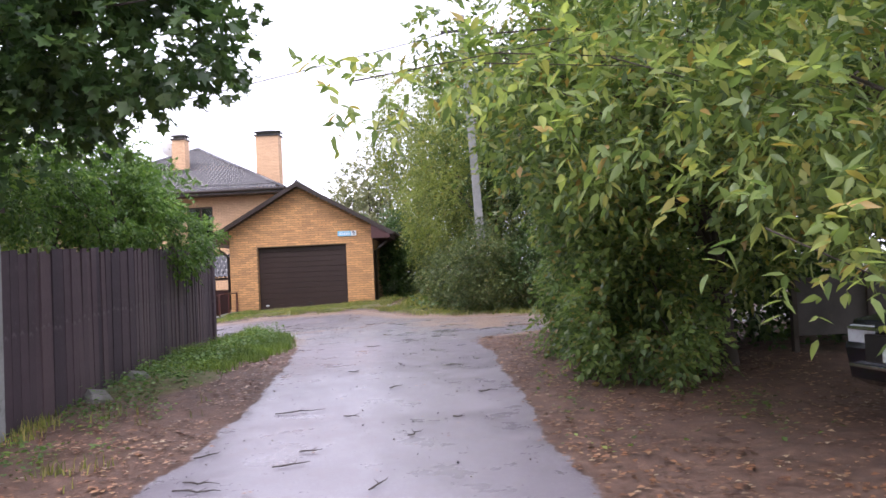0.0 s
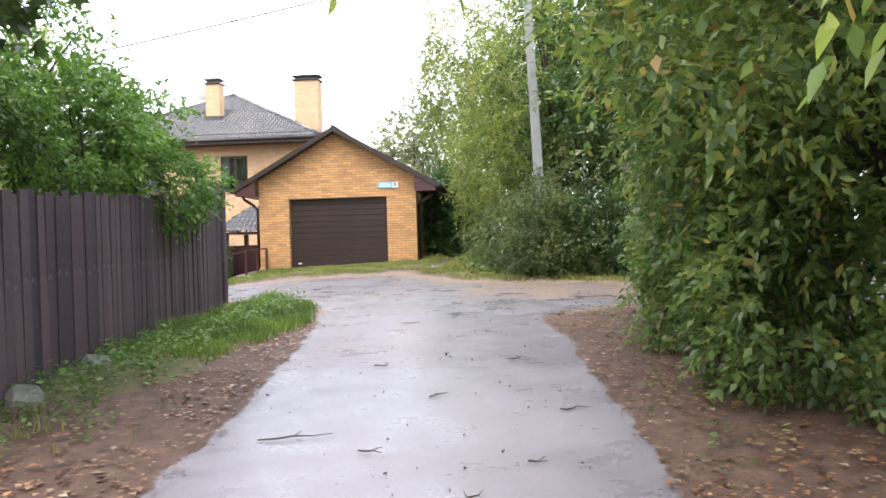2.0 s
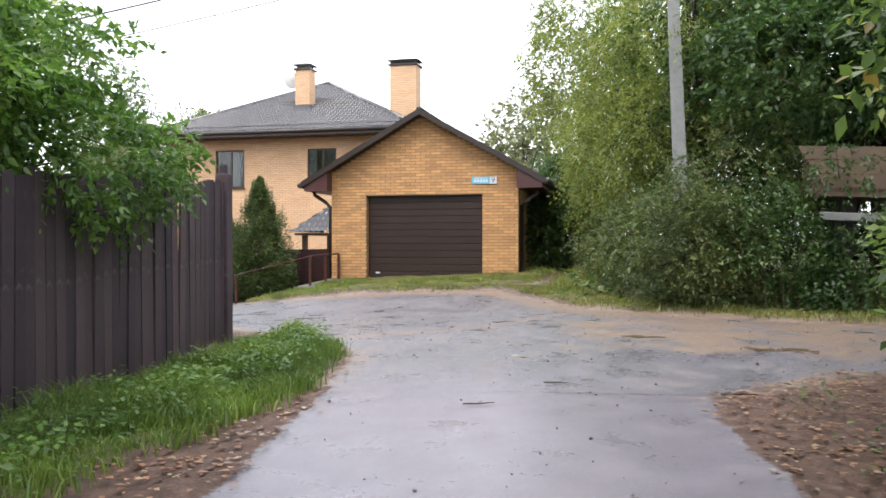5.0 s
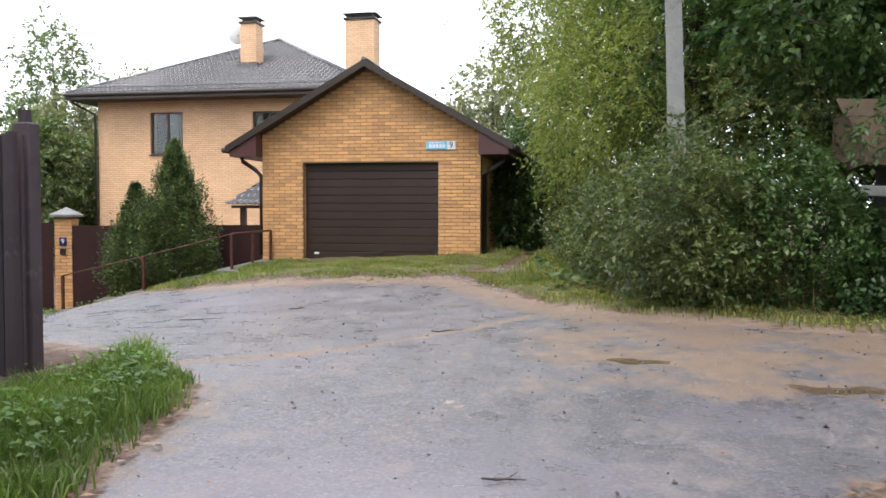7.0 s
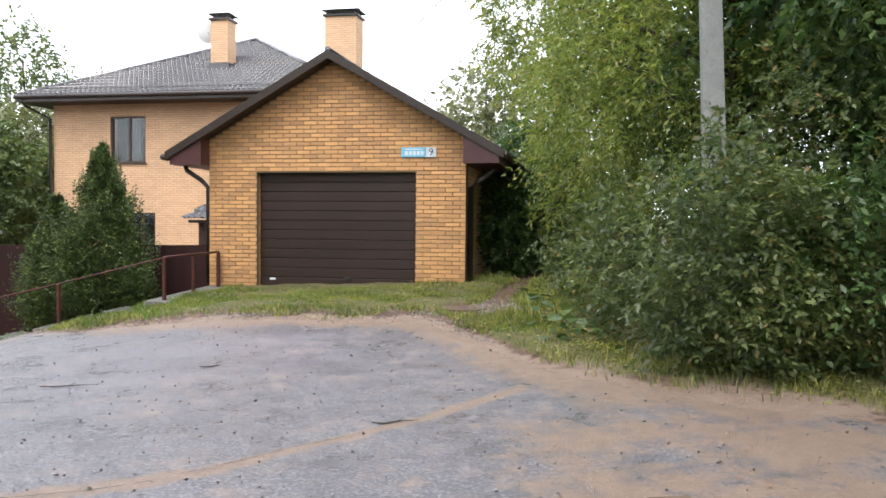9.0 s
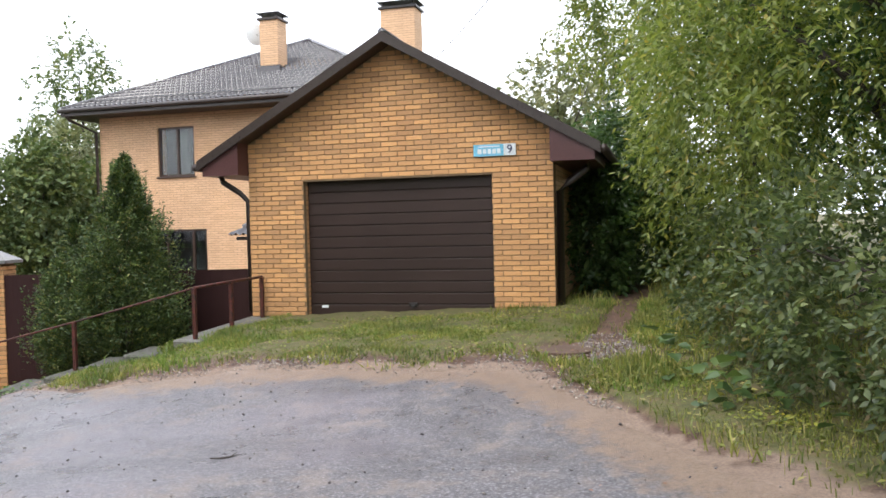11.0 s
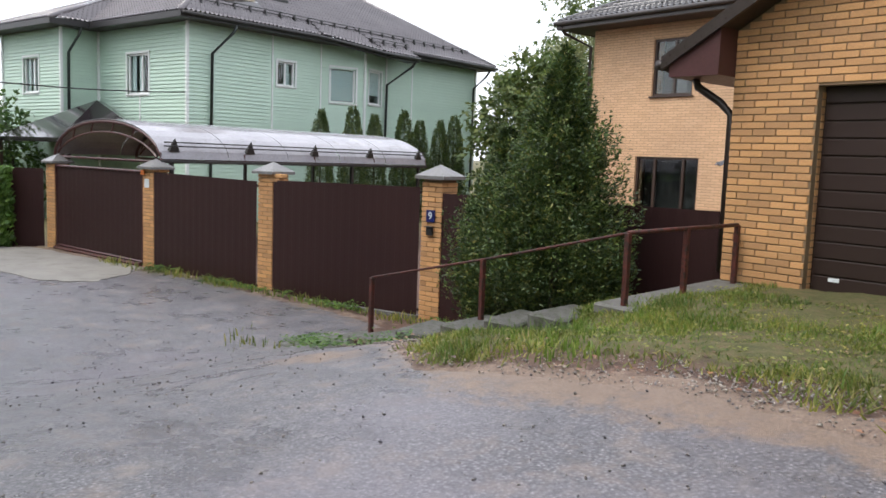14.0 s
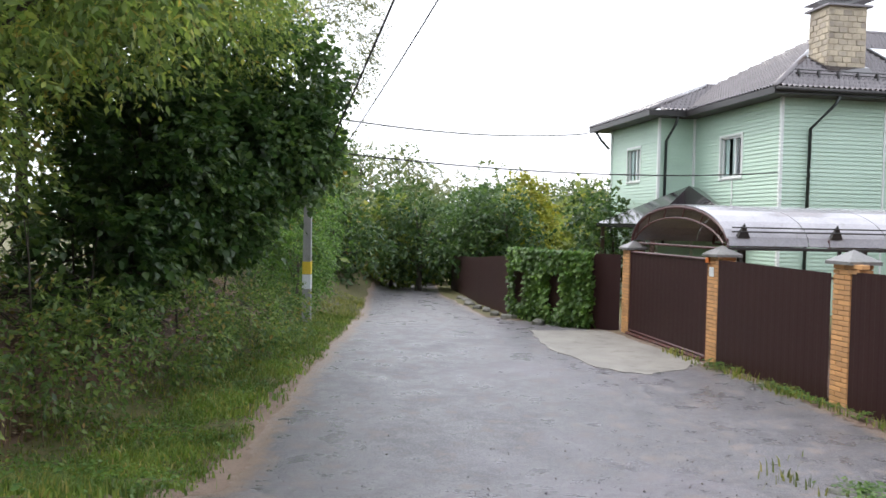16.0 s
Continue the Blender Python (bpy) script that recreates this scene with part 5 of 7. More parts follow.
for x0, y0, wx, dy in ((-11.75, 24.3, 0.36, 0.6), (-11.15, 24.45, 0.36, 0.9), (-10.5, 24.5, 0.3, 0.85), (-9.9, 24.75, 0.26, 0.7), (-9.35, 24.9, 0.27, 0.75), (-8.8, 25.0, 0.23, 0.7), (-8.28, 25.1, 0.25, 0.75)):
    zt = -0.05 + 0.265 * (x0 + 10.83)
    ob = part("step", Mb().box(-wx * 0.88, wx * 0.88, 0, dy, -0.5, 0, 0.02), STEP_CONCRETE, st)
    ob.matrix_basis = pose(x0, y0, zt, rng.uniform(-2, 2), rng.uniform(-3, 2), 8 + rng.uniform(-7, 7))
kb = part("kerb", Mb().box(-0.24, 0.24, 0, 2.1, -0.5, 0.0, 0.02), CONCRETE, st, "broad wet concrete kerb")
kb.matrix_basis = pose(-7.75, 25.45, 0.78, 2.5, 0, -1)
part("loose_brick", Mb().box(-10.2, -9.95, 24.2, 24.32, hz(-10.1, 24.2), hz(-10.1, 24.2) + 0.07, 0.01).box(-9.9, -9.7, 24.15, 24.3, hz(-9.8, 24.2), hz(-9.8, 24.2) + 0.06, 0.01), RUST, st, "broken red brick pieces")
hr = thing("handrail", "rusty dark red pipe handrail with thin posts", "handrail")
RP = [(-10.94, 24.95, 0.65, -0.2), (-9.47, 25.38, 1.02, 0.2), (-7.70, 25.56, 1.47, 0.75), (-7.66, 26.45, 1.49, 0.8), (-7.68, 27.42, 1.50, 0.75)]
for x, y, zt, zb in RP:
    part("post", Mb().box(x - 0.026, x + 0.026, y - 0.026, y + 0.026, zb, zt - 0.003, 0.005), RUST, hr)
part("rail", Mb().tube([(x, y, z) for x, y, z, _ in RP[:3]], 0.014, 8), RUST, hr, smooth=True)
part("rail", Mb().tube([(x, y, z + 0.002) for x, y, z, _ in RP[2:]], 0.022, 8), RUST, hr, smooth=True)
mh = solo("manhole_cover", Mb().tube([(-2.6, 24.2, hz(-2.6, 24.2) - 0.03), (-2.6, 24.2, hz(-2.6, 24.2) + 0.028)], 0.3, 24), surface("rusty_iron", (0.10, 0.06, 0.045), (0.14, 0.09, 0.065), 0.7, big=5, fine=40, relief=0.5), "round rusty iron manhole cover in the grass", "manhole cover")

# ---- wooden fence on the lane ----
wf = thing("wooden_fence", "tall weathered dark plank fence beside the lane", "fence")


def fence_x(y):
    return np.interp(y, [0, 8.1, 11.0, 16.4], [-4.34, -4.33, -4.36, -5.05])


y = 7.96
while y < 16.35:
    wd = rng.uniform(0.115, 0.15)
    x = fence_x(y + wd / 2)
    tp = np.interp(y, [8, 11, 16.4], [2.10, 2.22, 2.50]) + rng.uniform(-0.04, 0.03)
    zb = hz(x, y) - 0.02 + rng.uniform(0, 0.06)
    a = math.degrees(math.atan2(fence_x(y) - fence_x(y + wd), wd))
    pl = part("plank", Mb().add([(-0.012, 0, 0), (0.012, 0, 0), (0.012, wd - 0.008, 0), (-0.012, wd - 0.008, 0), (-0.012, 0, tp - zb - rng.uniform(0, 0.03)), (0.012, 0, tp - zb - 0.01), (0.012, wd - 0.008, tp - zb), (-0.012, wd - 0.008, tp - zb - rng.uniform(0, 0.02))], [(3, 2, 1, 0), (4, 5, 6, 7), (0, 1, 5, 4), (1, 2, 6, 5), (2, 3, 7, 6), (3, 0, 4, 7)]), WOOD_FENCE, wf)
    pl.matrix_basis = pose(x + rng.uniform(-0.008, 0.008), y, zb, rng.uniform(-0.5, 0.5), rng.uniform(-0.6, 0.6), a)
    y += wd
for f in (0.25, 0.8):
    part("rail", Mb().tube([(float(fence_x(q)) - 0.05, q, hz(-4.5, q) + 1.7 * f) for q in (8.2, 11, 13.5, 16.35)], 0.035, 6), WOOD_FENCE, wf)
part("post", Mb().box(-5.15, -5.0, 16.38, 16.52, 0.4, 2.58, 0.01).tube([(-5.08, 16.45, 2.58), (-5.08, 16.45, 2.68)], 0.05, 8), WOOD_FENCE, wf)
part("post", Mb().box(-4.47, -4.29, 7.74, 7.92, 0.1, 2.15, 0.01), POLE_CONCRETE, wf, "pale grey concrete fence post")
shed = thing("shed", "dark timber shed with low overhanging roof behind the fence", "shed")
part("wall", Mb().box(-8.5, -4.75, 3.2, 7.9, -0.2, 2.5), WOOD_FENCE, shed)
part("roof", Mb().prism([(-8.9, 2.9), (-4.35, 2.45), (-4.35, 2.52), (-8.9, 3.0)], 2.9, 8.1), SOFFIT, shed)
for yy in (9.55, 10.7):
    solo("stone", Mb().box(-0.14, 0.14, -0.2, 0.2, -0.1, 0.09, 0.05), CONCRETE, "rounded grey stone at the foot of the fence", "stone", m=pose(-4.2, yy, hz(-4.2, yy) + 0.02, 6, 9, 35))

# ---- poles and cables ----
def pole(x, y, h_, lean, label, a=0.13, b=0.085):
    t = thing("utility_pole", label, "pole", pose(x, y, hz(x, y) - 0.2, 0, lean, 0))
    s = Mb()
    s.add([(-a, -a, 0), (a, -a, 0), (a, a, 0), (-a, a, 0), (-b, -b, h_), (b, -b, h_), (b, b, h_), (-b, b, h_)], [(3, 2, 1, 0), (4, 5, 6, 7), (0, 1, 5, 4), (1, 2, 6, 5), (2, 3, 7, 6), (3, 0, 4, 7)])
    part("shaft", s, POLE_CONCRETE, t)
    part("crossarm", Mb().box(-0.6, 0.6, -0.13, -0.09, h_ - 0.5, h_ - 0.42, 0.006), BLACK_STEEL, t)
    for dx in (-0.5, 0.5):
        part("insulator", Mb().tube([(dx, -0.11, h_ - 0.42), (dx, -0.11, h_ - 0.36), (dx, -0.11, h_ - 0.28)], [0.02, 0.045, 0.03], 8), SIGN_WHITE, t)
    return t


pole(0.45, 22.77, 8.2, -2.2, "grey concrete utility pole rising out of the bushes", 0.125, 0.085)
wp = pole(-23.5, 17.05, 5.4, 0.6, "grey concrete utility pole with yellow and white bands", 0.1, 0.075)
part("band", Mb().box(-0.098, 0.098, -0.098, 0.098, 1.45, 1.75), surface("yellow_band", (0.75, 0.55, 0.05), (0.8, 0.6, 0.08), 0.5, relief=0), wp, "yellow painted band")
part("band", Mb().box(-0.1, 0.1, -0.1, 0.1, 1.1, 1.44), SIGN_WHITE, wp, "white notice band")


def cable(a, b, sag, r=0.012):
    a, b = Vector(a), Vector(b)
    pts = []
    for i in range(25):
        k = i / 24
        p = a.lerp(b, k)
        p.z -= sag * 4 * k * (1 - k)
        pts.append(p)
    solo("overhead_cable", Mb().tube(pts, r, 5), CABLE, "black overhead cable sagging between pole and house", "cable", group="overhead cables")


cable((0.2, 22.7, 7.9), (-9.6, 39.5, 6.1), 0.5, 0.009)
cable((-23.9, 17.0, 4.75), (-32.0, 24.9, 5.3), 0.25, 0.02)
cable((-23.9, 17.0, 3.9), (-31.2, 31.0, 4.05), 0.3, 0.02)
cable((-23.5, 17.05, 2.9), (0.5, 24.25, 9.0), 0.35, 0.016)
cable((-23.5, 17.15, 2.9), (0.9, 25.2, 9.0), 0.6, 0.010)


# ---- plants ----
def leaves(base, tip, side, size, width, fold=0.12, broad=False, fine=True):
    """Folded leaf blades: arrays of foot, direction, side."""
    n = len(base)
    size = np.broadcast_to(np.asarray(size, float), (n,))[:, None]
    nrm = np.cross(side, tip)
    if broad:
        k = [(0, 0.36, 0), (0, 0, 0), (-0.26, 0.10, 0.02), (-0.56, 0.20, fold), (-0.33, 0.40, 0.03), (-0.50, 0.72, fold), (-0.18, 0.64, 0), (0, 1, -0.08), (0.18, 0.64, 0), (0.50, 0.72, fold), (0.33, 0.40, 0.03), (0.56, 0.20, fold), (0.26, 0.10, 0.02)]
        t = [(0, i, i + 1) for i in range(1, 12)] + [(0, 12, 1)]
    else:
        k = [(0, 0, 0), (-0.44, 0.26, fold), (-0.38, 0.55, fold), (0, 1, -0.1), (0.38, 0.55, fold), (0.44, 0.26, fold)] if fine else [(0, 0, 0), (-0.5, 0.42, fold), (0.5, 0.42, fold), (0, 1, -0.06)]
        t = [(0, i, i + 1) for i in range(1, 5)] if fine else [(0, 3, 1), (0, 2, 3)]
    V = np.stack([base + size * (a * width * side + b * tip + c * width * nrm) for a, b, c in k], 1)
    m = len(k)
    T = (np.arange(n)[:, None, None] * m + np.array(t)[None]).reshape(-1, 3)
    return V.reshape(-1, 3), T


def sprays(o, d, r, K=7, length=0.32, size=0.11, width=0.5, droop=0.5, broad=False, fine=True):
    """Compound leaves: K leaflets along a drooping stalk at every origin o with direction d."""
    n = len(o)
    up = np.array([0, 0, 1.0])
    s = unit(np.cross(d, up) + 0.35 * r.normal(size=(n, 3)))
    B, D, S = [], [], []
    L = length * r.uniform(0.7, 1.3, (n, 1))
    for k in range(K):
        f = 0.25 + 0.75 * (k // 2 + 1) / ((K + 1) // 2)
        last = k == K - 1
        sg = 0 if last else (1 if k % 2 else -1)
        b = o + d * L * min(f, 1.0) - up * L * droop * f * f
        t = unit(d * (1.0 if last else 0.55) + sg * s * 0.85 - up * (0.1 + droop * 0.5) + 0.4 * r.normal(size=(n, 3)))
        q = unit(np.cross(t, up + 0.55 * r.normal(size=(n, 3))))
        B.append(b), D.append(t), S.append(q)
    B, D, S = np.concatenate(B), np.concatenate(D), np.concatenate(S)
    return leaves(B, D, S, size * r.uniform(0.65, 1.25, len(B)), width, broad=broad, fine=fine)


def lobes_points(lobes, r, inner=0.55, gap=0.0):
    """Origins and outward directions in and on ellipsoid lobes (x, y, z, rx, ry, rz, count)."""
    O, D = [], []
    for x, y, z, a, b, c, n in lobes:
        u = unit(r.normal(size=(int(n * 1.6), 3)))
        bumps = 1 + 0.16 * np.sin(5 * u[:, 0] + x) * np.sin(5 * u[:, 1] + y) + 0.13 * np.sin(9 * u[:, 2] + 7 * u[:, 0])
        k = (inner + (1 - inner) * r.uniform(0, 1, len(u)) ** 0.6) * bumps
        p = np.array([x, y, z]) + u * k[:, None] * np.array([a, b, c])
        hole = np.sin(p[:, 0] * 2.9 + 1.1 * x) * np.sin(p[:, 1] * 2.6) * np.sin(p[:, 2] * 3.1 + y)
        keep = np.flatnonzero(hole > -0.35 + gap)[: int(n)]
        O.append(p[keep])
        D.append(unit(u[keep] * np.array([1 / a, 1 / b, 1 / c]) * min(a, b, c) + 0.55 * r.normal(size=(len(keep), 3))))
    return np.concatenate(O), np.concatenate(D)


def limb_mesh(root, lobes, trunk_r, r, per=3):
    """Tapered trunk with limbs that reach into the lobes."""
    tr, li = Mb(), []
    root = Vector(root)
    cx = sum(l[0] * l[6] for l in lobes) / sum(l[6] for l in lobes)
    cy = sum(l[1] * l[6] for l in lobes) / sum(l[6] for l in lobes)
    zt = max(l[2] for l in lobes)
    top = Vector((root.x + 0.5 * (cx - root.x), root.y + 0.5 * (cy - root.y), zt))
    pts = []
    for i in range(7):
        k = i / 6
        p = root.lerp(top, k)
        p += Vector((0.12 * math.sin(3 * k + root.x), 0.12 * math.sin(4 * k + root.y), 0))
        pts.append(p)
    tr.tube(pts, [trunk_r * (1.25 if i == 0 else 1 - 0.85 * i / 6) for i in range(7)], 8)
    for x, y, z, a, b, c, n in lobes:
        for j in range(per):
            k = r.uniform(0.25, 0.8)
            s = root.lerp(top, k)
            if s.z > z + 0.3 * c:
                s = root.lerp(top, 0.3)
            e = Vector((x + r.uniform(-0.7, 0.7) * a, y + r.uniform(-0.7, 0.7) * b, z + r.uniform(-0.5, 0.7) * c))
            m = s.lerp(e, 0.5) + Vector((0, 0, 0.18 * (e - s).length * r.uniform(0, 1)))
            li.append(Mb().tube([s, s.lerp(m, 0.5) + Vector((0, 0, 0.05)), m, e], [trunk_r * 0.32, trunk_r * 0.26, trunk_r * 0.18, 0.006], 5))
    return tr, li


def tree(name, label, root, lobes, mat, seed, trunk_r=0.1, category="tree", group="", K=7, length=0.32, size=0.11, width=0.5, droop=0.5, broad=False, inner=0.55, gap=0.0, bark=None, fine=False, per=3):
    r = np.random.default_rng(seed)
    t = thing(name, label, category, pose(root[0], root[1], hz(root[0], root[1]) - 0.05), group)
    base = np.array([root[0], root[1], hz(root[0], root[1]) - 0.05])
    lb = [(x - base[0], y - base[1], z - base[2], a, b, c, n) for x, y, z, a, b, c, n in lobes]
    tr, li = limb_mesh((0, 0, 0), lb, trunk_r, r, per)
    part("trunk", tr, bark or BARK, t, smooth=True)
    for b_ in li:
        part("limb", b_, bark or BARK, t, smooth=True)
    o, d = lobes_points(lb, r, inner, gap)
    v, f = sprays(o, d, r, K, length, size, width, droop, broad, fine)
    part("crown", np_mesh("crown", v, f, mat), mat, t)
    return t


def blades(xy, h_, r, lean=0.5, width=0.012, simple=False):
    """Bent grass blades: three triangles each, or one."""
    n = len(xy)
    z = height(xy[:, 0], xy[:, 1]) + 0.01
    b = np.column_stack([xy, z])
    a = r.uniform(0, 2 * np.pi, n)
    s = np.column_stack([np.cos(a), np.sin(a), np.zeros(n)]) * (width * r.uniform(0.6, 1.4, n))[:, None]
    g = r.uniform(0, 2 * np.pi, n)
    out = np.column_stack([np.cos(g), np.sin(g), np.zeros(n)])
    hh = (h_ * r.uniform(0.5, 1.25, n))[:, None]
    le = lean * r.uniform(0.2, 1.1, (n, 1))
    m = b + hh * (0.6 * np.array([0, 0, 1]) + 0.25 * le * out)
    t = b + hh * (np.array([0, 0, 1]) * (1 - 0.25 * le) + 0.85 * le * out)
    if simple:
        return np.stack([b - s, b + s, t], 1).reshape(-1, 3), np.arange(3 * n).reshape(-1, 3)
    V = np.stack([b - s, b + s, m - s * 0.7, m + s * 0.7, t], 1).reshape(-1, 3)
    T = (np.arange(n)[:, None, None] * 5 + np.array([(0, 1, 3), (0, 3, 2), (2, 3, 4)])[None]).reshape(-1, 3)
    return V, T


def grass(label, n, box, keep, h_, mat, seed, lean=0.6, width=0.010, tuft=0.0, simple=False):
    r = np.random.default_rng(seed)
    x0, x1, y0, y1 = box
    xy = np.column_stack([r.uniform(x0, x1, n), r.uniform(y0, y1, n)])
    if tuft:
        c = np.column_stack([r.uniform(x0, x1, n // 40 + 1), r.uniform(y0, y1, n // 40 + 1)])
        xy = c[r.integers(0, len(c), n)] + r.normal(size=(n, 2)) * tuft
    w_ = keep(xy[:, 0], xy[:, 1])
    xy = xy[r.uniform(size=n) < w_]
    hh = h_ * (0.75 + 0.45 * wob(xy[:, 0], xy[:, 1], 1.4))
    v, f = blades(xy, np.clip(hh, 0.03, None), r, lean, width, simple)
    ob = new("grass", np_mesh("grass", v, f, mat))
    return tagged(ob, label, "grass", kind="stuff")


def green_at(x, y):
    rd, sd, gr_, pd = masks(x, y)
    sill = ss(26.75, 27.05, y) * ss(-7.3, -7.1, x) * ss(-3.8, -4.0, x)
    return gr_ * (1 - rd) ** 2 * (1 - sill)


def weeds(label, n, box, keep, size, mat, seed, rise=0.25, name="weeds", width=0.6, flat=0.0):
    """Low broad-leaved growth."""
    r = np.random.default_rng(seed)
    x0, x1, y0, y1 = box
    xy = np.column_stack([r.uniform(x0, x1, n), r.uniform(y0, y1, n)])
    xy = xy[r.uniform(size=n) < keep(xy[:, 0], xy[:, 1])]
    n = len(xy)
    b = np.column_stack([xy, height(xy[:, 0], xy[:, 1]) + 0.02 + rise * r.uniform(0, 1, n) ** 1.5 * (0.7 + 0.5 * wob(xy[:, 0], xy[:, 1], 1.9))])
    a = r.uniform(0, 2 * np.pi, n)
    t = unit(np.column_stack([np.cos(a), np.sin(a), r.uniform(-0.3, 0.5, n) * (1 - flat)]))
    s = unit(np.cross(t, np.array([0, 0, 1.0]) + 0.35 * (1 - flat) * r.normal(size=(n, 3))))
    v, f = leaves(b, t, s, size * r.uniform(0.5, 1.3, n), width, fine=size > 0.07)
    return tagged(new(name, np_mesh(name, v, f, mat)), label, "plants" if name == "weeds" else "leaves", kind="stuff")


# box elders along the lane's east side
tree("box_elder", "leafy box elder hanging low over the lane, pale green leaflets", (2.9, 10.2), [
    (2.6, 9.9, 2.8, 1.5, 1.5, 1.3, 1500), (2.2, 11.0, 3.6, 1.9, 1.8, 1.3, 1500),
    (1.3, 8.4, 3.3, 1.1, 1.2, 0.9, 560), (0.4, 9.0, 4.15, 0.8, 0.9, 0.55, 280), (2.6, 10.5, 5.2, 2.4, 2.4, 1.5, 1000)], ELDER, 11, 0.13, length=0.33, size=0.118, width=0.44, droop=0.22, gap=0.22)
tree("box_elder", "leafy box elder reaching over the parking spot, pale green leaflets", (4.6, 8.6), [
    (3.2, 6.8, 2.9, 1.5, 1.3, 0.9, 700), (2.4, 5.2, 2.95, 1.0, 1.0, 0.55, 330), (4.5, 8.4, 3.2, 2.0, 1.6, 1.4, 900), (4.4, 8.0, 5.2, 2.6, 2.4, 1.6, 800), (1.9, 6.6, 3.9, 1.3, 1.5, 0.8, 480)], ELDER, 12, 0.15, length=0.33, size=0.118, width=0.44, droop=0.28, gap=0.15)
tree("box_elder", "bushy box elder at the corner of the junction", (2.7, 13.6), [
    (2.8, 13.5, 3.6, 1.6, 2.0, 1.5, 1200), (3.4, 14.2, 5.4, 2.2, 2.2, 1.5, 900)], ELDER, 13, 0.12, length=0.32, size=0.115, width=0.44, droop=0.22, gap=0.2)
tree("bush", "dense dark shrub filling the shade below the box elders", (2.2, 10.9), [
    (1.8, 9.6, 1.25, 0.7, 1.0, 0.85, 1000), (1.75, 11.5, 1.4, 0.75, 1.3, 1.0, 1250), (2.1, 13.3, 1.6, 0.8, 1.5, 1.1, 1150), (2.3, 14.6, 1.7, 0.75, 0.9, 1.0, 800), (1.9, 12.3, 2.6, 0.8, 1.4, 0.7, 800), (1.5, 10.5, 2.4, 0.5, 0.9, 0.6, 500)], MIDLEAF, 15, 0.05, "bush", length=0.26, size=0.092, width=0.55, droop=0.4, gap=0.1)
tree("hanging_branch", "box elder boughs with pale leaflets hanging into the lane", (3.2, 4.6), [
    (-0.72, 6.0, 2.97, 0.26, 0.2, 0.07, 13), (-0.15, 6.1, 3.12, 0.35, 0.25, 0.08, 14), (0.5, 5.9, 3.05, 0.5, 0.4, 0.2, 26), (1.1, 5.6, 2.75, 0.5, 0.5, 0.35, 44), (1.9, 5.2, 2.5, 0.6, 0.6, 0.45, 56), (1.6, 4.6, 1.9, 0.3, 0.3, 0.25, 14), (3.0, 6.9, 3.3, 0.6, 0.5, 0.4, 70), (2.6, 5.8, 1.8, 0.5, 0.5, 0.3, 26)], ELDER_LIT, 14, 0.008, fine=True, per=1, category="branch", length=0.3, size=0.12, width=0.42, droop=0.4, gap=-1)
# light tall growth beside the garage
tree("willow", "tall light green willow beside the garage path", (0.9, 24.6), [
    (0.5, 25.1, 5.4, 2.0, 1.9, 2.2, 1900), (1.2, 25.4, 7.6, 2.3, 2.3, 1.9, 1500), (-0.9, 26.2, 4.7, 1.0, 1.5, 1.9, 1100), (-0.5, 24.6, 3.8, 1.35, 1.5, 1.5, 1200), (2.0, 23.7, 3.6, 1.3, 1.3, 1.5, 1000), (0.3, 22.3, 6.0, 0.7, 0.4, 0.8, 120)], BRIGHT, 21, 0.17, length=0.34, size=0.10, width=0.34, droop=0.7)
tree("willow", "light green willow thicket behind the garage path", (-0.2, 30.5), [
    (-0.9, 29.5, 3.4, 1.1, 2.0, 2.4, 900), (-0.4, 30.0, 4.2, 1.6, 2.2, 2.4, 1000), (1.5, 30.5, 7.0, 2.6, 2.6, 2.4, 1300), (-1.0, 33.5, 3.2, 1.5, 2.0, 2.0, 800), (-2.4, 31.5, 6.7, 1.0, 1.5, 1.8, 1000), (-2.0, 32.5, 8.8, 1.4, 1.4, 1.3, 700), (-0.6, 31.0, 6.0, 1.4, 1.5, 1.8, 900)], BRIGHT, 22, 0.14, length=0.36, size=0.13, width=0.36, droop=0.6)
tree("bush", "dark undergrowth closing the path beside the garage", (-1.8, 35.0), [
    (-2.2, 35.0, 2.4, 1.5, 1.3, 1.9, 900), (-0.8, 32.5, 2.0, 0.9, 1.6, 1.4, 600), (-3.4, 37.5, 2.6, 1.8, 1.2, 2.4, 500), (-1.75, 31.2, 2.3, 0.8, 1.5, 1.4, 800), (-2.62, 29.8, 2.0, 0.42, 1.2, 1.3, 900), (-2.5, 31.4, 3.0, 0.7, 1.2, 1.2, 600), (1.6, 27.5, 3.2, 1.8, 0.9, 2.4, 1200), (4.5, 26.5, 3.0, 2.0, 0.8, 2.4, 1000), (-2.2, 33.6, 3.4, 1.1, 1.1, 1.8, 600)], DARKLEAF, 27, 0.06, "bush", length=0.3, size=0.12)
tree("bush", "dense grey-green bush at the forest edge", (0.3, 23.0), [
    (-0.2, 22.7, 1.6, 0.9, 1.0, 1.0, 1100), (0.6, 21.2, 1.6, 0.9, 0.7, 1.1, 1200), (-0.8, 24.6, 1.6, 0.7, 1.3, 0.8, 700), (0.3, 20.75, 1.85, 0.8, 0.4, 0.95, 900), (1.3, 22.2, 2.8, 1.0, 0.9, 1.2, 900)], GREYLEAF, 23, 0.05, "bush", length=0.22, size=0.075, droop=0.4)
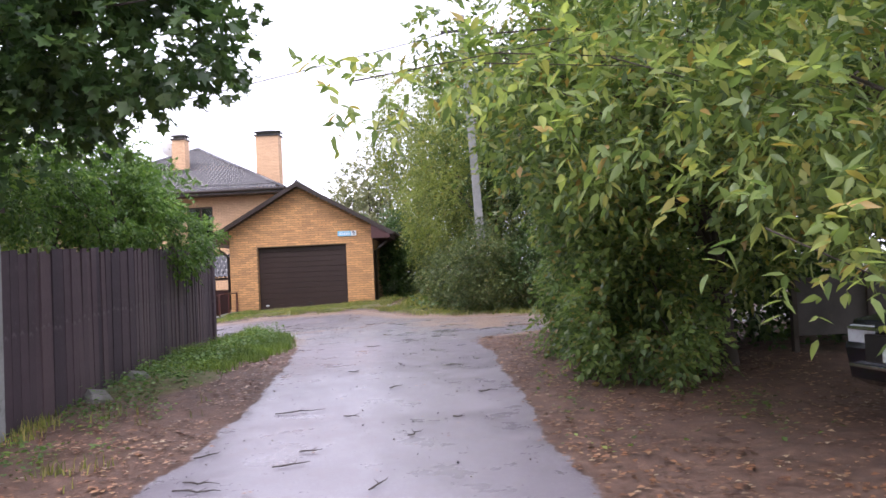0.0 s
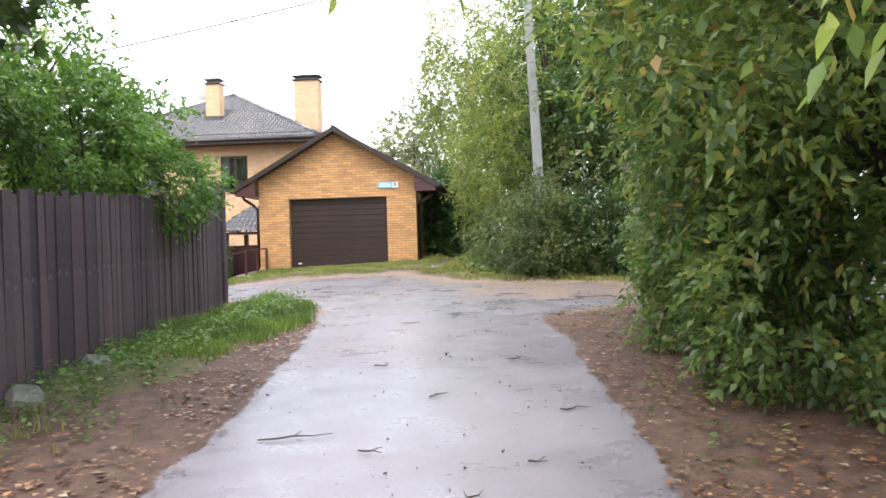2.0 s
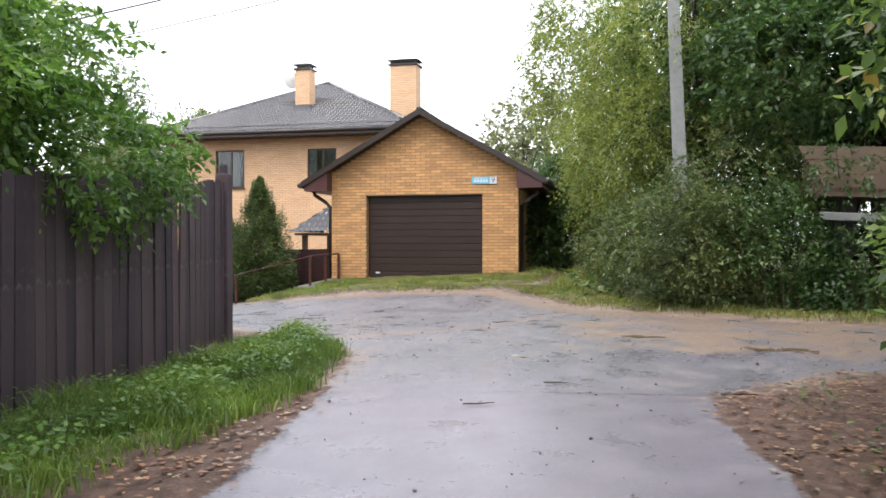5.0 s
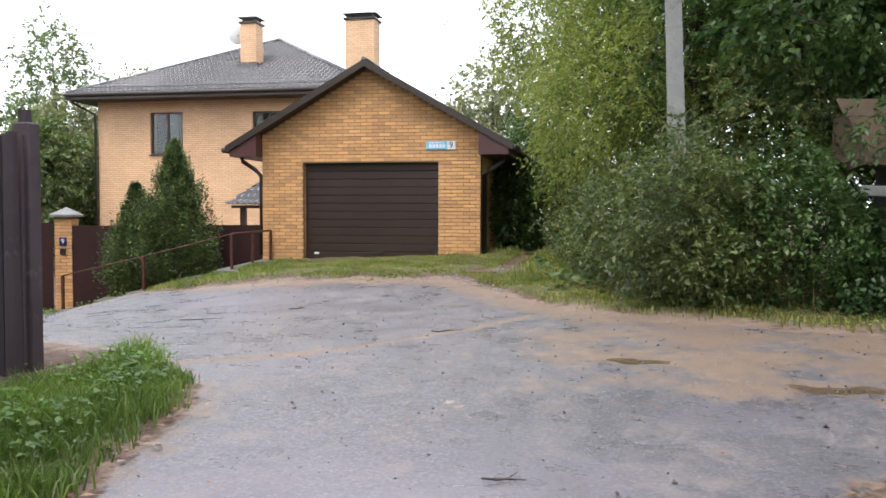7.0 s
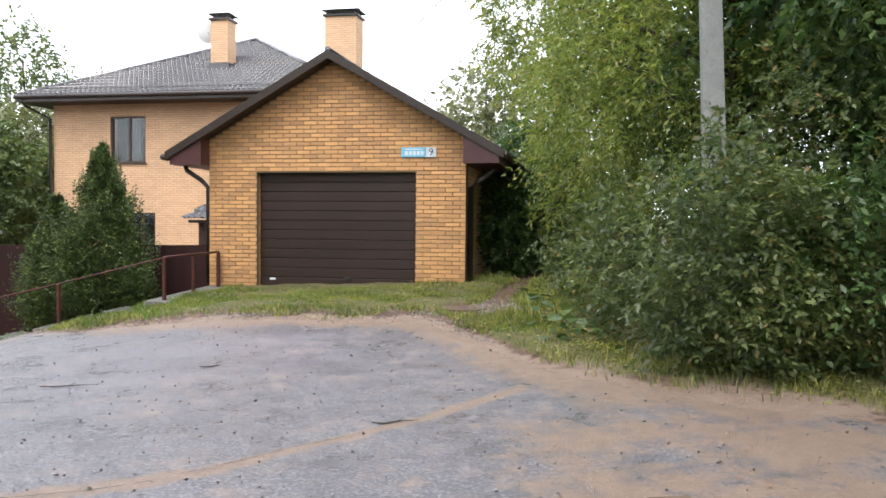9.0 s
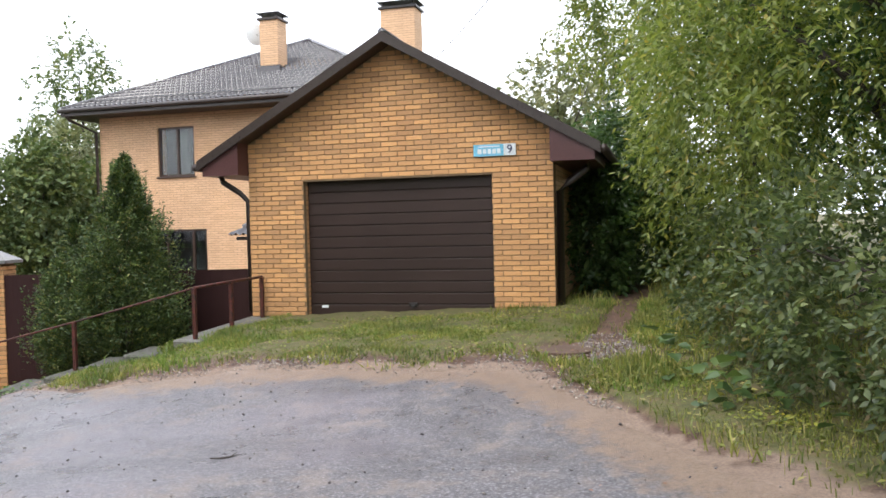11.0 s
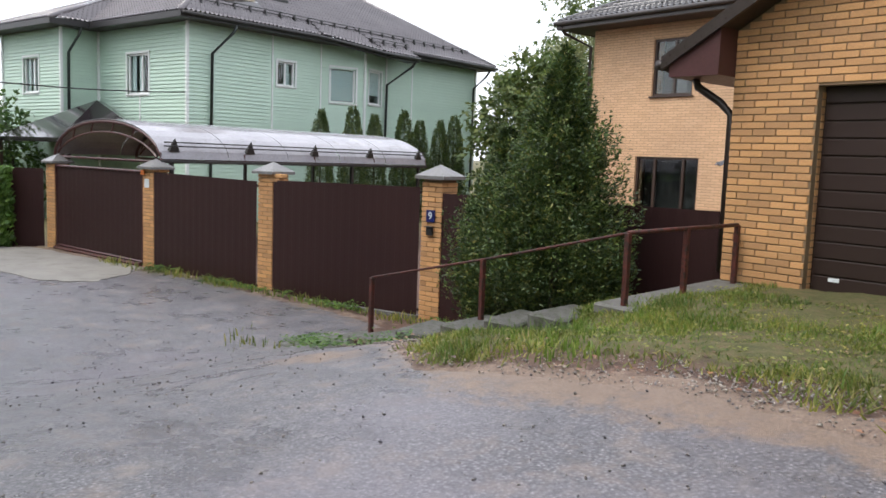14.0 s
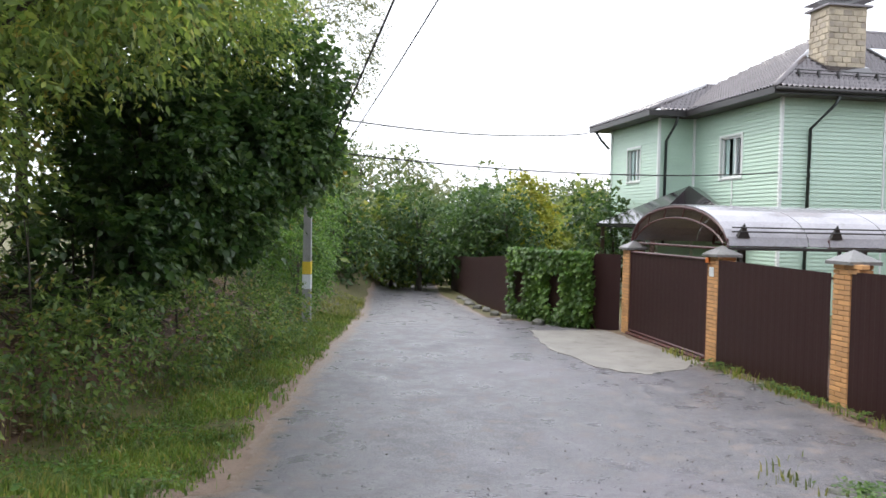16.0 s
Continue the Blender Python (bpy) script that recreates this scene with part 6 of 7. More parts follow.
tree("bush", "tall dark bush with hanging seed heads beside the dirt track", (2.6, 21.6), [
    (1.6, 21.1, 1.7, 0.9, 0.7, 1.1, 1000), (3.0, 20.6, 1.25, 1.2, 0.6, 0.75, 1000), (2.4, 20.1, 2.9, 0.4, 0.2, 0.3, 60), (3.6, 20.2, 2.1, 0.8, 0.25, 0.35, 200), (4.8, 20.4, 1.3, 1.5, 0.7, 0.8, 900), (3.4, 23.2, 2.4, 2.4, 0.8, 2.2, 1700), (2.2, 24.4, 3.4, 2.2, 0.7, 2.4, 1500), (6.5, 21.4, 2.4, 1.8, 1.0, 2.0, 900), (5.0, 24.6, 3.4, 3.2, 1.0, 3.0, 1300)], DARKLEAF, 24, 0.05, "bush", length=0.26, size=0.085, droop=0.8, gap=0.1)
tree("maple", "big dark maple shading the overgrown trailer", (3.8, 23.4), [
    (1.6, 24.0, 5.8, 1.6, 1.2, 2.0, 900), (3.4, 25.0, 5.4, 3.0, 1.5, 3.0, 1100), (0.6, 26.6, 6.0, 1.6, 1.5, 2.6, 700), (2.4, 22.4, 4.9, 1.8, 1.5, 1.2, 1100), (4.6, 22.6, 5.6, 2.6, 2.0, 1.8, 1300), (3.0, 23.6, 7.2, 2.6, 2.2, 1.6, 1000), (5.5, 21.4, 4.4, 1.6, 1.2, 1.2, 600)], DARKLEAF, 25, 0.2, length=0.3, size=0.125, width=0.6, droop=0.6)
tree("maple", "dark maple at the back of the thicket", (6.5, 16.5), [
    (6.0, 13.0, 3.6, 2.4, 3.0, 2.4, 900), (6.5, 17.5, 5.0, 2.4, 2.6, 3.0, 900), (6.2, 10.0, 4.6, 2.5, 2.5, 2.5, 800), (5.4, 12.2, 2.0, 2.2, 1.2, 1.5, 900), (3.6, 12.4, 2.2, 0.9, 1.2, 1.6, 500)], DARKLEAF, 26, 0.2, length=0.34, size=0.14, width=0.6)
# hedge and maple over the wooden fence
tree("hedge_bush", "bright green bush spilling over the plank fence", (-5.3, 12.2), [
    (-5.0, 12.1, 2.85, 0.65, 1.2, 0.6, 900), (-4.8, 13.6, 2.5, 0.6, 1.0, 0.5, 700), (-5.2, 10.3, 2.95, 0.6, 1.0, 0.5, 480), (-5.2, 14.4, 2.5, 0.6, 0.8, 0.5, 380), (-5.4, 12.5, 3.3, 0.8, 1.4, 0.6, 600)], LILAC, 31, 0.06, "bush", fine=True, length=0.2, size=0.075, width=0.55, droop=0.5)
tree("hedge_tree", "small green tree behind the plank fence", (-6.6, 13.2), [
    (-6.2, 12.6, 3.9, 1.2, 1.4, 1.0, 700), (-6.5, 14.2, 3.6, 1.1, 1.2, 0.9, 500), (-5.3, 13.4, 3.4, 0.9, 1.0, 0.35, 220)], LILAC, 32, 0.08, length=0.26, size=0.085, width=0.5, droop=0.5)
tree("maple", "dark maple whose boughs overhang the lane", (-6.2, 8.9), [
    (-4.2, 8.0, 4.3, 1.6, 1.2, 0.85, 950), (-2.9, 7.7, 4.0, 0.9, 0.8, 0.45, 330), (-5.6, 8.6, 5.4, 2.0, 1.8, 1.2, 900), (-4.4, 7.8, 3.3, 0.9, 0.7, 0.5, 300), (-3.3, 7.6, 5.0, 1.4, 1.0, 0.7, 520)], DARKLEAF, 33, 0.16, K=4, gap=0.25, length=0.28, size=0.13, width=0.95, droop=0.45, broad=True)
# south side of the side road
tree("maple", "dark low-branched maple beside the side road", (-17.2, 15.2), [
    (-17.8, 15.9, 3.0, 2.2, 1.4, 1.6, 2300), (-16.2, 15.5, 1.8, 1.6, 1.0, 1.0, 1000), (-19.6, 16.5, 3.5, 1.8, 1.4, 1.3, 1400), (-17.6, 15.2, 4.8, 2.2, 1.6, 1.3, 1300), (-20.3, 17.2, 3.7, 1.4, 1.0, 0.85, 1100), (-18.6, 16.4, 2.3, 1.2, 0.8, 0.7, 700), (-20.4, 17.2, 5.0, 1.3, 1.0, 1.0, 800)], DARKLEAF, 41, 0.14, K=5, length=0.28, size=0.14, width=0.85, droop=0.5, fine=True)
tree("box_elder", "tall box elder at the edge of the wood", (-12.6, 13.4), [
    (-12.6, 14.2, 3.2, 1.9, 1.5, 1.7, 1400), (-12.0, 14.0, 5.4, 2.4, 1.8, 1.7, 1200), (-14.6, 14.4, 5.2, 1.9, 1.5, 1.8, 1000), (-10.4, 14.4, 3.4, 1.5, 1.1, 1.7, 1100), (-9.6, 14.2, 5.6, 1.6, 1.2, 1.6, 700), (-13.8, 15.7, 5.7, 1.9, 1.3, 1.4, 900), (-11.4, 15.6, 5.2, 1.5, 1.2, 1.3, 700), (-16.4, 15.6, 6.9, 2.2, 1.5, 1.3, 900), (-13.4, 14.6, 7.2, 2.8, 2.0, 1.5, 900)], ELDER_LIT, 42, 0.16, length=0.32, size=0.115, droop=0.65, gap=0.2)
tree("box_elder", "box elder whose boughs overhang the side road, leaf colour brightened as if lit", (-10.8, 15.4), [
    (-10.2, 17.9, 4.7, 1.2, 0.9, 0.8, 420), (-11.8, 17.0, 4.9, 1.6, 1.2, 1.2, 800), (-9.0, 16.8, 4.9, 1.2, 1.1, 0.8, 420), (-9.6, 16.6, 3.5, 1.1, 0.9, 0.9, 500), (-14.0, 16.9, 5.4, 1.6, 1.2, 1.3, 700), (-14.2, 17.7, 6.3, 1.5, 1.1, 1.2, 550), (-17.0, 17.3, 6.6, 1.8, 1.2, 1.5, 650), (-12.5, 16.5, 6.8, 2.4, 1.6, 1.2, 700), (-18.3, 16.5, 5.9, 1.9, 1.2, 1.3, 1100), (-16.0, 16.2, 6.4, 1.7, 1.2, 1.1, 800)], ELDER_LIT, 47, 0.1, length=0.3, size=0.105, width=0.46, droop=0.6, gap=0.2)
tree("box_elder", "tall yellowing box elder in the wood", (-20.0, 13.6), [
    (-20.0, 14.2, 6.4, 2.6, 2.0, 2.2, 1300), (-22.5, 14.4, 8.0, 2.6, 2.2, 2.2, 1000), (-16.0, 13.8, 7.6, 2.6, 2.0, 1.8, 900)], BRIGHT, 43, 0.16, length=0.36, size=0.13, width=0.4, droop=0.65)
tree("bush", "low bush beside the pole", (-25.5, 16.3), [
    (-25.5, 16.3, 0.9, 1.3, 0.8, 1.2, 600), (-28.0, 15.8, 1.6, 1.8, 1.0, 2.0, 800), (-31.5, 15.6, 2.0, 2.2, 1.2, 2.6, 900)], LILAC, 44, 0.05, "bush", length=0.3, size=0.11)
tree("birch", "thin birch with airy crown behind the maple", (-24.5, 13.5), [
    (-24.5, 17.2, 7.0, 1.7, 1.3, 2.4, 1500), (-25.5, 16.2, 9.0, 1.8, 1.6, 2.0, 900)], FAR_HAZED, 45, 0.1, length=0.4, size=0.085, width=0.5, gap=0.2)
tree("bush", "shadowy undergrowth of the wood", (-14.0, 14.6), [
    (-8.0, 14.8, 0.9, 1.3, 0.7, 0.8, 420), (-11.0, 14.9, 0.8, 1.6, 0.7, 0.7, 420), (-14.0, 15.2, 0.7, 1.7, 0.7, 0.7, 420), (-20.5, 15.6, 0.7, 2.0, 0.8, 0.8, 420), (-8.3, 16.0, 0.75, 1.0, 0.4, 0.55, 260), (-10.6, 16.2, 0.75, 1.2, 0.45, 0.6, 300), (-13.2, 16.5, 0.7, 1.3, 0.45, 0.65, 320), (-15.6, 16.9, 0.6, 1.2, 0.4, 0.6, 300), (-18.0, 17.1, 0.5, 1.3, 0.4, 0.6, 300), (-20.6, 17.2, 0.3, 1.2, 0.4, 0.6, 280), (-14, 12.5, 2.2, 6, 1.0, 2.2, 1300), (-22, 12.5, 2.6, 5, 1.2, 2.6, 1100)], MIDLEAF, 46, 0.05, "bush", length=0.28, size=0.09)
rs = np.random.default_rng(48)
for k in range(14):
    sx_, sy_ = -7.6 - 1.05 * k + rs.uniform(-0.3, 0.3), 15.3 + rs.uniform(-0.5, 0.6)
    sz_, ht = hz(sx_, sy_), rs.uniform(2.2, 4.2)
    dx_, dy_ = rs.normal(0, 0.14, 2)
    sap = thing("sapling", "thin grey-brown sapling stem at the edge of the wood", "sapling", pose(sx_, sy_, sz_ - 0.05), "saplings of the wood")
    part("stem", Mb().tube([(0, 0, 0), (dx_ * 0.8, dy_ * 0.8, ht * 0.4), (dx_ * 1.5, dy_ * 1.5, ht * 0.75), (dx_ * 3, dy_ * 3, ht)], [0.022, 0.018, 0.012, 0.004], 6), BARK, sap, smooth=True)
    for q in range(4):
        f0 = 0.35 + 0.15 * q
        an = rs.uniform(0, 6.28)
        part("twig", Mb().tube([(dx_ * 2 * f0, dy_ * 2 * f0, ht * f0), (dx_ * 2 * f0 + 0.5 * math.cos(an), dy_ * 2 * f0 + 0.5 * math.sin(an), ht * f0 + 0.35)], [0.009, 0.003], 5), BARK, sap)



# thujas
def thuja(label, x, y, h_, r0, n, seed, group="", jag=1.0, taper=0.85, leaf=0.042, fan=200):
    """A cone of upswept branches, each ending in flat fans of scale leaves."""
    r = np.random.default_rng(seed)
    t = thing("thuja", label, "conifer", pose(x, y, hz(x, y) - 0.03), group)
    part("trunk", Mb().tube([(0, 0, 0), (0, 0, h_ * 0.9)], [0.06, 0.01], 6), BARK, t)
    nb = n // fan
    u = r.uniform(0, 1, nb) ** 1.25
    a = r.uniform(0, 2 * np.pi, nb)
    prof = r0 * np.minimum(1.0, 0.7 + 2.2 * u) * (1 - u) ** taper + 0.03
    L = prof * (1 + jag * 0.2 * r.normal(size=nb)).clip(0.6, 1.25)
    out = np.column_stack([np.cos(a), np.sin(a), np.zeros(nb)])
    rise = 0.25 + 0.55 * r.uniform(0, 1, nb)
    f = 0.3 + 0.7 * r.uniform(0, 1, (nb, fan)) ** 0.6
    lat = np.column_stack([-np.sin(a), np.cos(a), np.zeros(nb)])
    spread = (0.2 * L + 0.06)[:, None] * (1.15 - f) * r.normal(size=(nb, fan))
    up = (0.05 + 0.10 * L)[:, None] * r.normal(size=(nb, fan))
    o = np.array([0, 0, 1.0]) * (0.02 + u * h_ * 0.93)[:, None, None] + (L[:, None] * f)[..., None] * out[:, None] + spread[..., None] * lat[:, None]
    o[..., 2] += (L * rise)[:, None] * f ** 2 + up
    o[..., 2] = np.maximum(o[..., 2], 0.05)
    d = unit(out[:, None] * 0.8 + np.array([0, 0, 0.35]) + 0.8 * (spread / 0.12).clip(-1, 1)[..., None] * lat[:, None] + 0.6 * r.normal(size=(nb, fan, 3))).reshape(-1, 3)
    o = o.reshape(-1, 3)
    s = unit(np.cross(d, r.normal(size=d.shape)))
    v, fc = leaves(o, d, s, leaf * r.uniform(0.5, 1.6, len(o)), 0.42, fine=False)
    part("crown", np_mesh("crown", v, fc, THUJA), THUJA, t)
    return t


thuja("broad dark green thuja beside the steps", -9.35, 26.4, 3.15, 0.92, 90000, 51, "", 1.2)
thuja("shorter dark green thuja crowding its neighbour", -10.3, 26.5, 2.5, 0.78, 62000, 52, "", 1.2)
THUJA_ROW = ((3.4, -3.2, 1.0), (5.0, -3.2, 1.05), (6.3, -3.1, 1.0), (7.9, -3.2, 1.06), (9.1, -3.0, 0.98), (10.3, -3.1, 1.0), (11.4, -3.0, 1.06), (15.5, -2.6, 1.0), (17.3, -2.4, 1.0))
th = None
hm = gh.matrix_basis
for i, (lx, ly, s) in enumerate(THUJA_ROW):
    p = hm @ Vector((lx, ly, 0))
    if th is None:
        th = thuja("slim columnar thuja in a row beside the green house", p.x, p.y, 4.35, 0.6, 26000, 53, "thujas of the green house yard", 0.1, 0.5, 0.055, 50)
        th.location.z = -0.5
    else:
        c = copy_thing(th, pose(p.x, p.y, -0.5, 0, 0, 70 * i))
        c.scale = (s, s, s)

# loose concrete lumps along the foot of the side fence
rk = np.random.default_rng(63)
for k in range(9):
    bx = -25.6 - 1.35 * k + rk.uniform(-0.3, 0.3)
    by = np.interp(bx, [-46, -34, -27.6, -25.1], [20.2, 21.35, 22.2, 23.5]) - rk.uniform(0.25, 0.5)
    solo("concrete_lump", Mb().box(-0.24, 0.24, -0.13, 0.13, -0.15, 0.12, 0.04), CONCRETE, "broken grey concrete lump at the foot of the dark fence", "lump", group="lumps along the fence", m=pose(bx, by, hz(bx, by) + 0.02, rk.uniform(-8, 8), rk.uniform(-8, 8), rk.uniform(-30, 40)))

# ivy on the side fence
r = np.random.default_rng(61)
n = 5200
u = r.uniform(0, 1, n)
k = np.where(u < 0.3, u / 0.3, (u - 0.3) / 0.7)
xy = np.where((u < 0.3)[:, None], np.array([-24.5, 24.1]) + k[:, None] * np.array([-0.6, -0.6]), np.array([-25.1, 23.5]) + k[:, None] * np.array([-2.5, -1.3]))
zz = -0.5 + 2.05 * r.uniform(0, 1, n) ** 0.75
out = np.array([0.45, -0.9])
o = np.column_stack([xy + out * (0.03 + 0.14 * r.uniform(0, 1, n) * (1 + 0.5 * wob(xy[:, 0], zz, 3)))[:, None], zz])
gapk = np.sin(xy[:, 0] * 4.0) * np.sin(zz * 1.3 + 0.6)
keep = (gapk > -0.45) | (zz > 0.95)
o = o[keep]
d = unit(np.column_stack([np.full(len(o), 0.35), np.full(len(o), -0.7), np.full(len(o), -0.8)]) + 0.4 * r.normal(size=(len(o), 3)))
s = unit(np.cross(d, np.array([0.4, -0.9, 0.3]) + 0.3 * r.normal(size=(len(o), 3))))
v, f = leaves(o, d, s, 0.13 * r.uniform(0.6, 1.3, len(o)), 0.85, broad=True)
tagged(new("ivy", np_mesh("ivy", v, f, LILAC)), "dense green ivy hanging over the dark side fence", "ivy", kind="stuff")

# far trees
far_n = 0


def far_tree(x, y, h_, w_, mat, seed, label, n=900, zb=None, leaf=0.42):
    r = np.random.default_rng(seed)
    z0 = hz(x, y) if zb is None else zb
    t = thing("tree", label, "tree", pose(x, y, z0))
    lb = [(r.uniform(-0.3, 0.3) * w_, r.uniform(-0.3, 0.3) * w_, h_ * q, w_ * k, w_ * k, h_ * 0.2, n // 4) for q, k in ((0.32, 0.7), (0.5, 0.95), (0.68, 0.9), (0.85, 0.6))]
    tr, li = limb_mesh((0, 0, 0), lb, 0.12 + 0.008 * h_, r, 1)
    part("trunk", tr, BARK, t, smooth=True)
    for b_ in li:
        part("limb", b_, BARK, t, smooth=True)
    o, d = lobes_points(lb, r, 0.35, 0.1)
    v, f = sprays(o, d, r, 5, leaf * 1.6, leaf, 0.6, 0.3, fine=False)
    part("crown", np_mesh("crown", v, f, mat), mat, t)


rr = np.random.default_rng(71)
for x, y, h_, w_, mt, lb in (
        (-25, 52, 9.5, 2.8, FAR_LEAF, "tall green birch behind the yellow house"), (-30, 58, 11, 3.2, FAR_HAZED, "tall birch behind the yellow house, paled by painted haze"), 
        (-33, 55, 14, 3.5, FAR_LEAF, "tall green tree between the houses"), (-26, 46, 7.5, 2.8, FAR_HAZED, "round green tree behind the yard fence"), (-22.8, 43, 5.2, 2.2, FAR_LEAF, "round green tree behind the yard fence"),
        (-30, 50, 8, 3.0, FAR_LEAF, "green tree between the houses"), (-5.5, 47, 7.4, 2.6, FAR_HAZED, "tree behind the garage, paled by painted haze"), (-2.8, 50, 9.3, 3.2, FAR_HAZED, "tree behind the garage, paled by painted haze"), (-7.5, 58, 7.0, 2.8, FAR_HAZED, "tree behind the garage, paled by painted haze"),
        (1.5, 40, 11, 3.5, FAR_LEAF, "tall green tree behind the willow"), (5.5, 34, 12, 4.0, BRIGHT, "tall light green tree behind the willow"), (6, 27, 10, 3.5, DARKLEAF, "tall green tree in the thicket"), (9, 20, 11, 4.0, DARKLEAF, "tall green tree in the thicket"), (10, 12, 11, 4.0, ELDER, "tall green tree in the thicket"), (9, 4, 11, 4, ELDER, "tall green tree beside the lane"),
        (-14, 8.5, 10, 3.6, ELDER, "tall green tree in the wood"), (-19.5, 8.5, 11, 3.8, ELDER, "tall green tree in the wood"), (-25.5, 9, 11, 3.8, FAR_LEAF, "tall green tree in the wood"), (-9.5, 11.5, 8.5, 2.6, ELDER, "tall green tree in the wood"), (-11, 8, 10, 3.5, DARKLEAF, "dark tree behind the fence"), (-13, 2, 10, 3.5, DARKLEAF, "dark tree behind the fence"), (6, -8, 11, 4, ELDER, "tall green tree beside the lane"), (-9, -8, 10, 4, ELDER, "tall green tree beside the lane")):
    far_n += 1
    far_tree(x, y, h_, w_, mt, 100 + far_n, lb, (1700 if x < -20 else 900) if y > 30 else 600, leaf=0.25 if y > 30 else 0.42)
far_tree(-21.6, 38.6, 5.6, 2.0, FAR_LEAF, 240, "dense round green tree beside the yellow house", 2400, leaf=0.2)
far_tree(-45, 23.9, 6.2, 1.7, FAR_YELLOW, 241, "bright yellow-green tree beyond the side road", 1500, zb=-1.8, leaf=0.22)
for i in range(26):
    x, y = -46 - rr.uniform(0, 22), rr.uniform(10, 36)
    far_n += 1
    far_tree(x, y, rr.uniform(4.2, 6.4), rr.uniform(2.0, 3.0), FAR_YELLOW if i in (4, 11, 15) else (FAR_LEAF if i % 3 else BRIGHT), 100 + far_n, "leafy tree at the end of the side road", 480, zb=-2.0, leaf=0.4)
for i in range(7):
    far_n += 1
    far_tree(-30 - i * 2.3, 12.5 + rr.uniform(-1.5, 1.0), rr.uniform(6, 10), rr.uniform(2.0, 3.0), ELDER if i % 2 else FAR_LEAF, 100 + far_n, "tree of the wood along the side road", 600, zb=-1.6)
for x, y in ((-42, 21.4), (-46.5, 20.8), (-52, 20.4), (-39.5, 14.6), (-41.5, 22.8), (-38.5, 27.0), (-37.5, 15.4), (-44, 18.6)):
    far_n += 1
    far_tree(x, y, 4.9, 2.3, DARKLEAF, 100 + far_n, "dark bushy tree at the bend of the side road", 700, zb=-1.3, leaf=0.24)
# Every second ridge tree wears the leaf colour with haze mixed in.
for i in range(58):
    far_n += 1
    far_tree(-95 - rr.uniform(0, 50), -25 + i * 2.1 + rr.uniform(-2, 2), rr.uniform(5.5, 9), rr.uniform(3, 5), FAR_HAZED if i % 2 else FAR_LEAF, 100 + far_n, "distant tree of the wooded ridge", 170, leaf=0.5)

# grass, weeds, fallen leaves
grass("lush green grass on the verge by the plank fence", 95000, (-4.7, -2.4, 8.5, 17.3), lambda x, y: green_at(x, y) * ss(10.5, 13.0, y + 0.6 * wob(x, y)), 0.23, GRASS_BRIGHT, 81, tuft=0.2, width=0.0055, lean=0.9)
weeds("low bright weeds along the foot of the plank fence", 15000, (-4.6, -2.5, 9.0, 17.0), lambda x, y: green_at(x, y) * (0.12 + 0.88 * ss(-3.0, -3.7, x + 0.35 * wob(x, y, 2))), 0.055, LILAC, 82, 0.32)
grass("trampled grass on the garage forecourt", 230000, (-8.4, -1.2, 22.6, 28.2), lambda x, y: green_at(x, y) * (0.15 + 0.85 * ss(-0.5, 0.2, wob(x, y, 1.3))), 0.1, GRASS, 83, lean=1.2, width=0.008, simple=True, tuft=0.07)
grass("grass tufts on the garage forecourt", 30000, (-8.4, -1.4, 22.6, 28.0), lambda x, y: green_at(x, y) * (0.25 + 0.75 * np.maximum(ss(-6.0, -7.5, x), ss(0.0, 0.5, wob(x, y, 1.2)))), 0.12, GRASS_BRIGHT, 93, tuft=0.1, width=0.007)
grass("tall green grass at the garage wall and path", 20000, (-4.4, 0.6, 23.0, 33.0), lambda x, y: green_at(x, y) * (1 - ss(0.35, 0.1, np.abs(x + 2.24 - 0.025 * (y - 24)))) * np.maximum(ss(26.6, 27.3, y), ss(-2.6, -2.2, x)), 0.2, GRASS, 84, tuft=0.2, width=0.007)
grass("tall grass under the bushes of the dirt track", 30000, (-1.8, 6.5, 18.6, 22.6), green_at, 0.17, GRASS, 85, lean=1.0, tuft=0.2, width=0.005)
weeds("low yellow-green weeds on the garage forecourt", 34000, (-8.4, -1.0, 22.6, 28.0), lambda x, y: green_at(x, y) * ss(-0.6, 0.3, wob(x, y, 1.7)), 0.036, GRASS, 184, 0.09)
weeds("mixed low weeds on the bank below the bushes", 22000, (-2.2, 4.5, 19.2, 26.5), lambda x, y: green_at(x, y) * (0.35 + 0.65 * ss(-0.3, 0.3, wob(x, y, 2.1))), 0.045, GRASS, 185, 0.16)
weeds("patch of yellow clover beside the dirt track", 1500, (-1.25, -0.4, 21.5, 22.3), lambda x, y: np.exp(-(((x + 0.85) / 0.22) ** 2 + ((y - 21.85) / 0.2) ** 2)), 0.045, FAR_YELLOW, 186, 0.12)
grass("green roadside grass of the side road", 46000, (-34, -5, 13.6, 18.9), lambda x, y: green_at(x, y) * ss(15.6, 16.8, y), 0.18, GRASS, 86, tuft=0.25, width=0.008)
weeds("bright leafy weeds on the verge of the side road", 42000, (-24, -5.2, 15.6, 18.7), lambda x, y: green_at(x, y) * (0.2 + 0.8 * ss(-0.3, 0.3, wob(x, y, 1.6))) * ss(15.6, 17.2, y), 0.06, LILAC, 187, 0.16)
grass("bright clipped grass strip beside the road", 62000, (-26, -7, 16.4, 18.8), lambda x, y: green_at(x, y) * ss(16.6, 17.4, y), 0.13, GRASS_BRIGHT, 87, tuft=0.2, width=0.012)
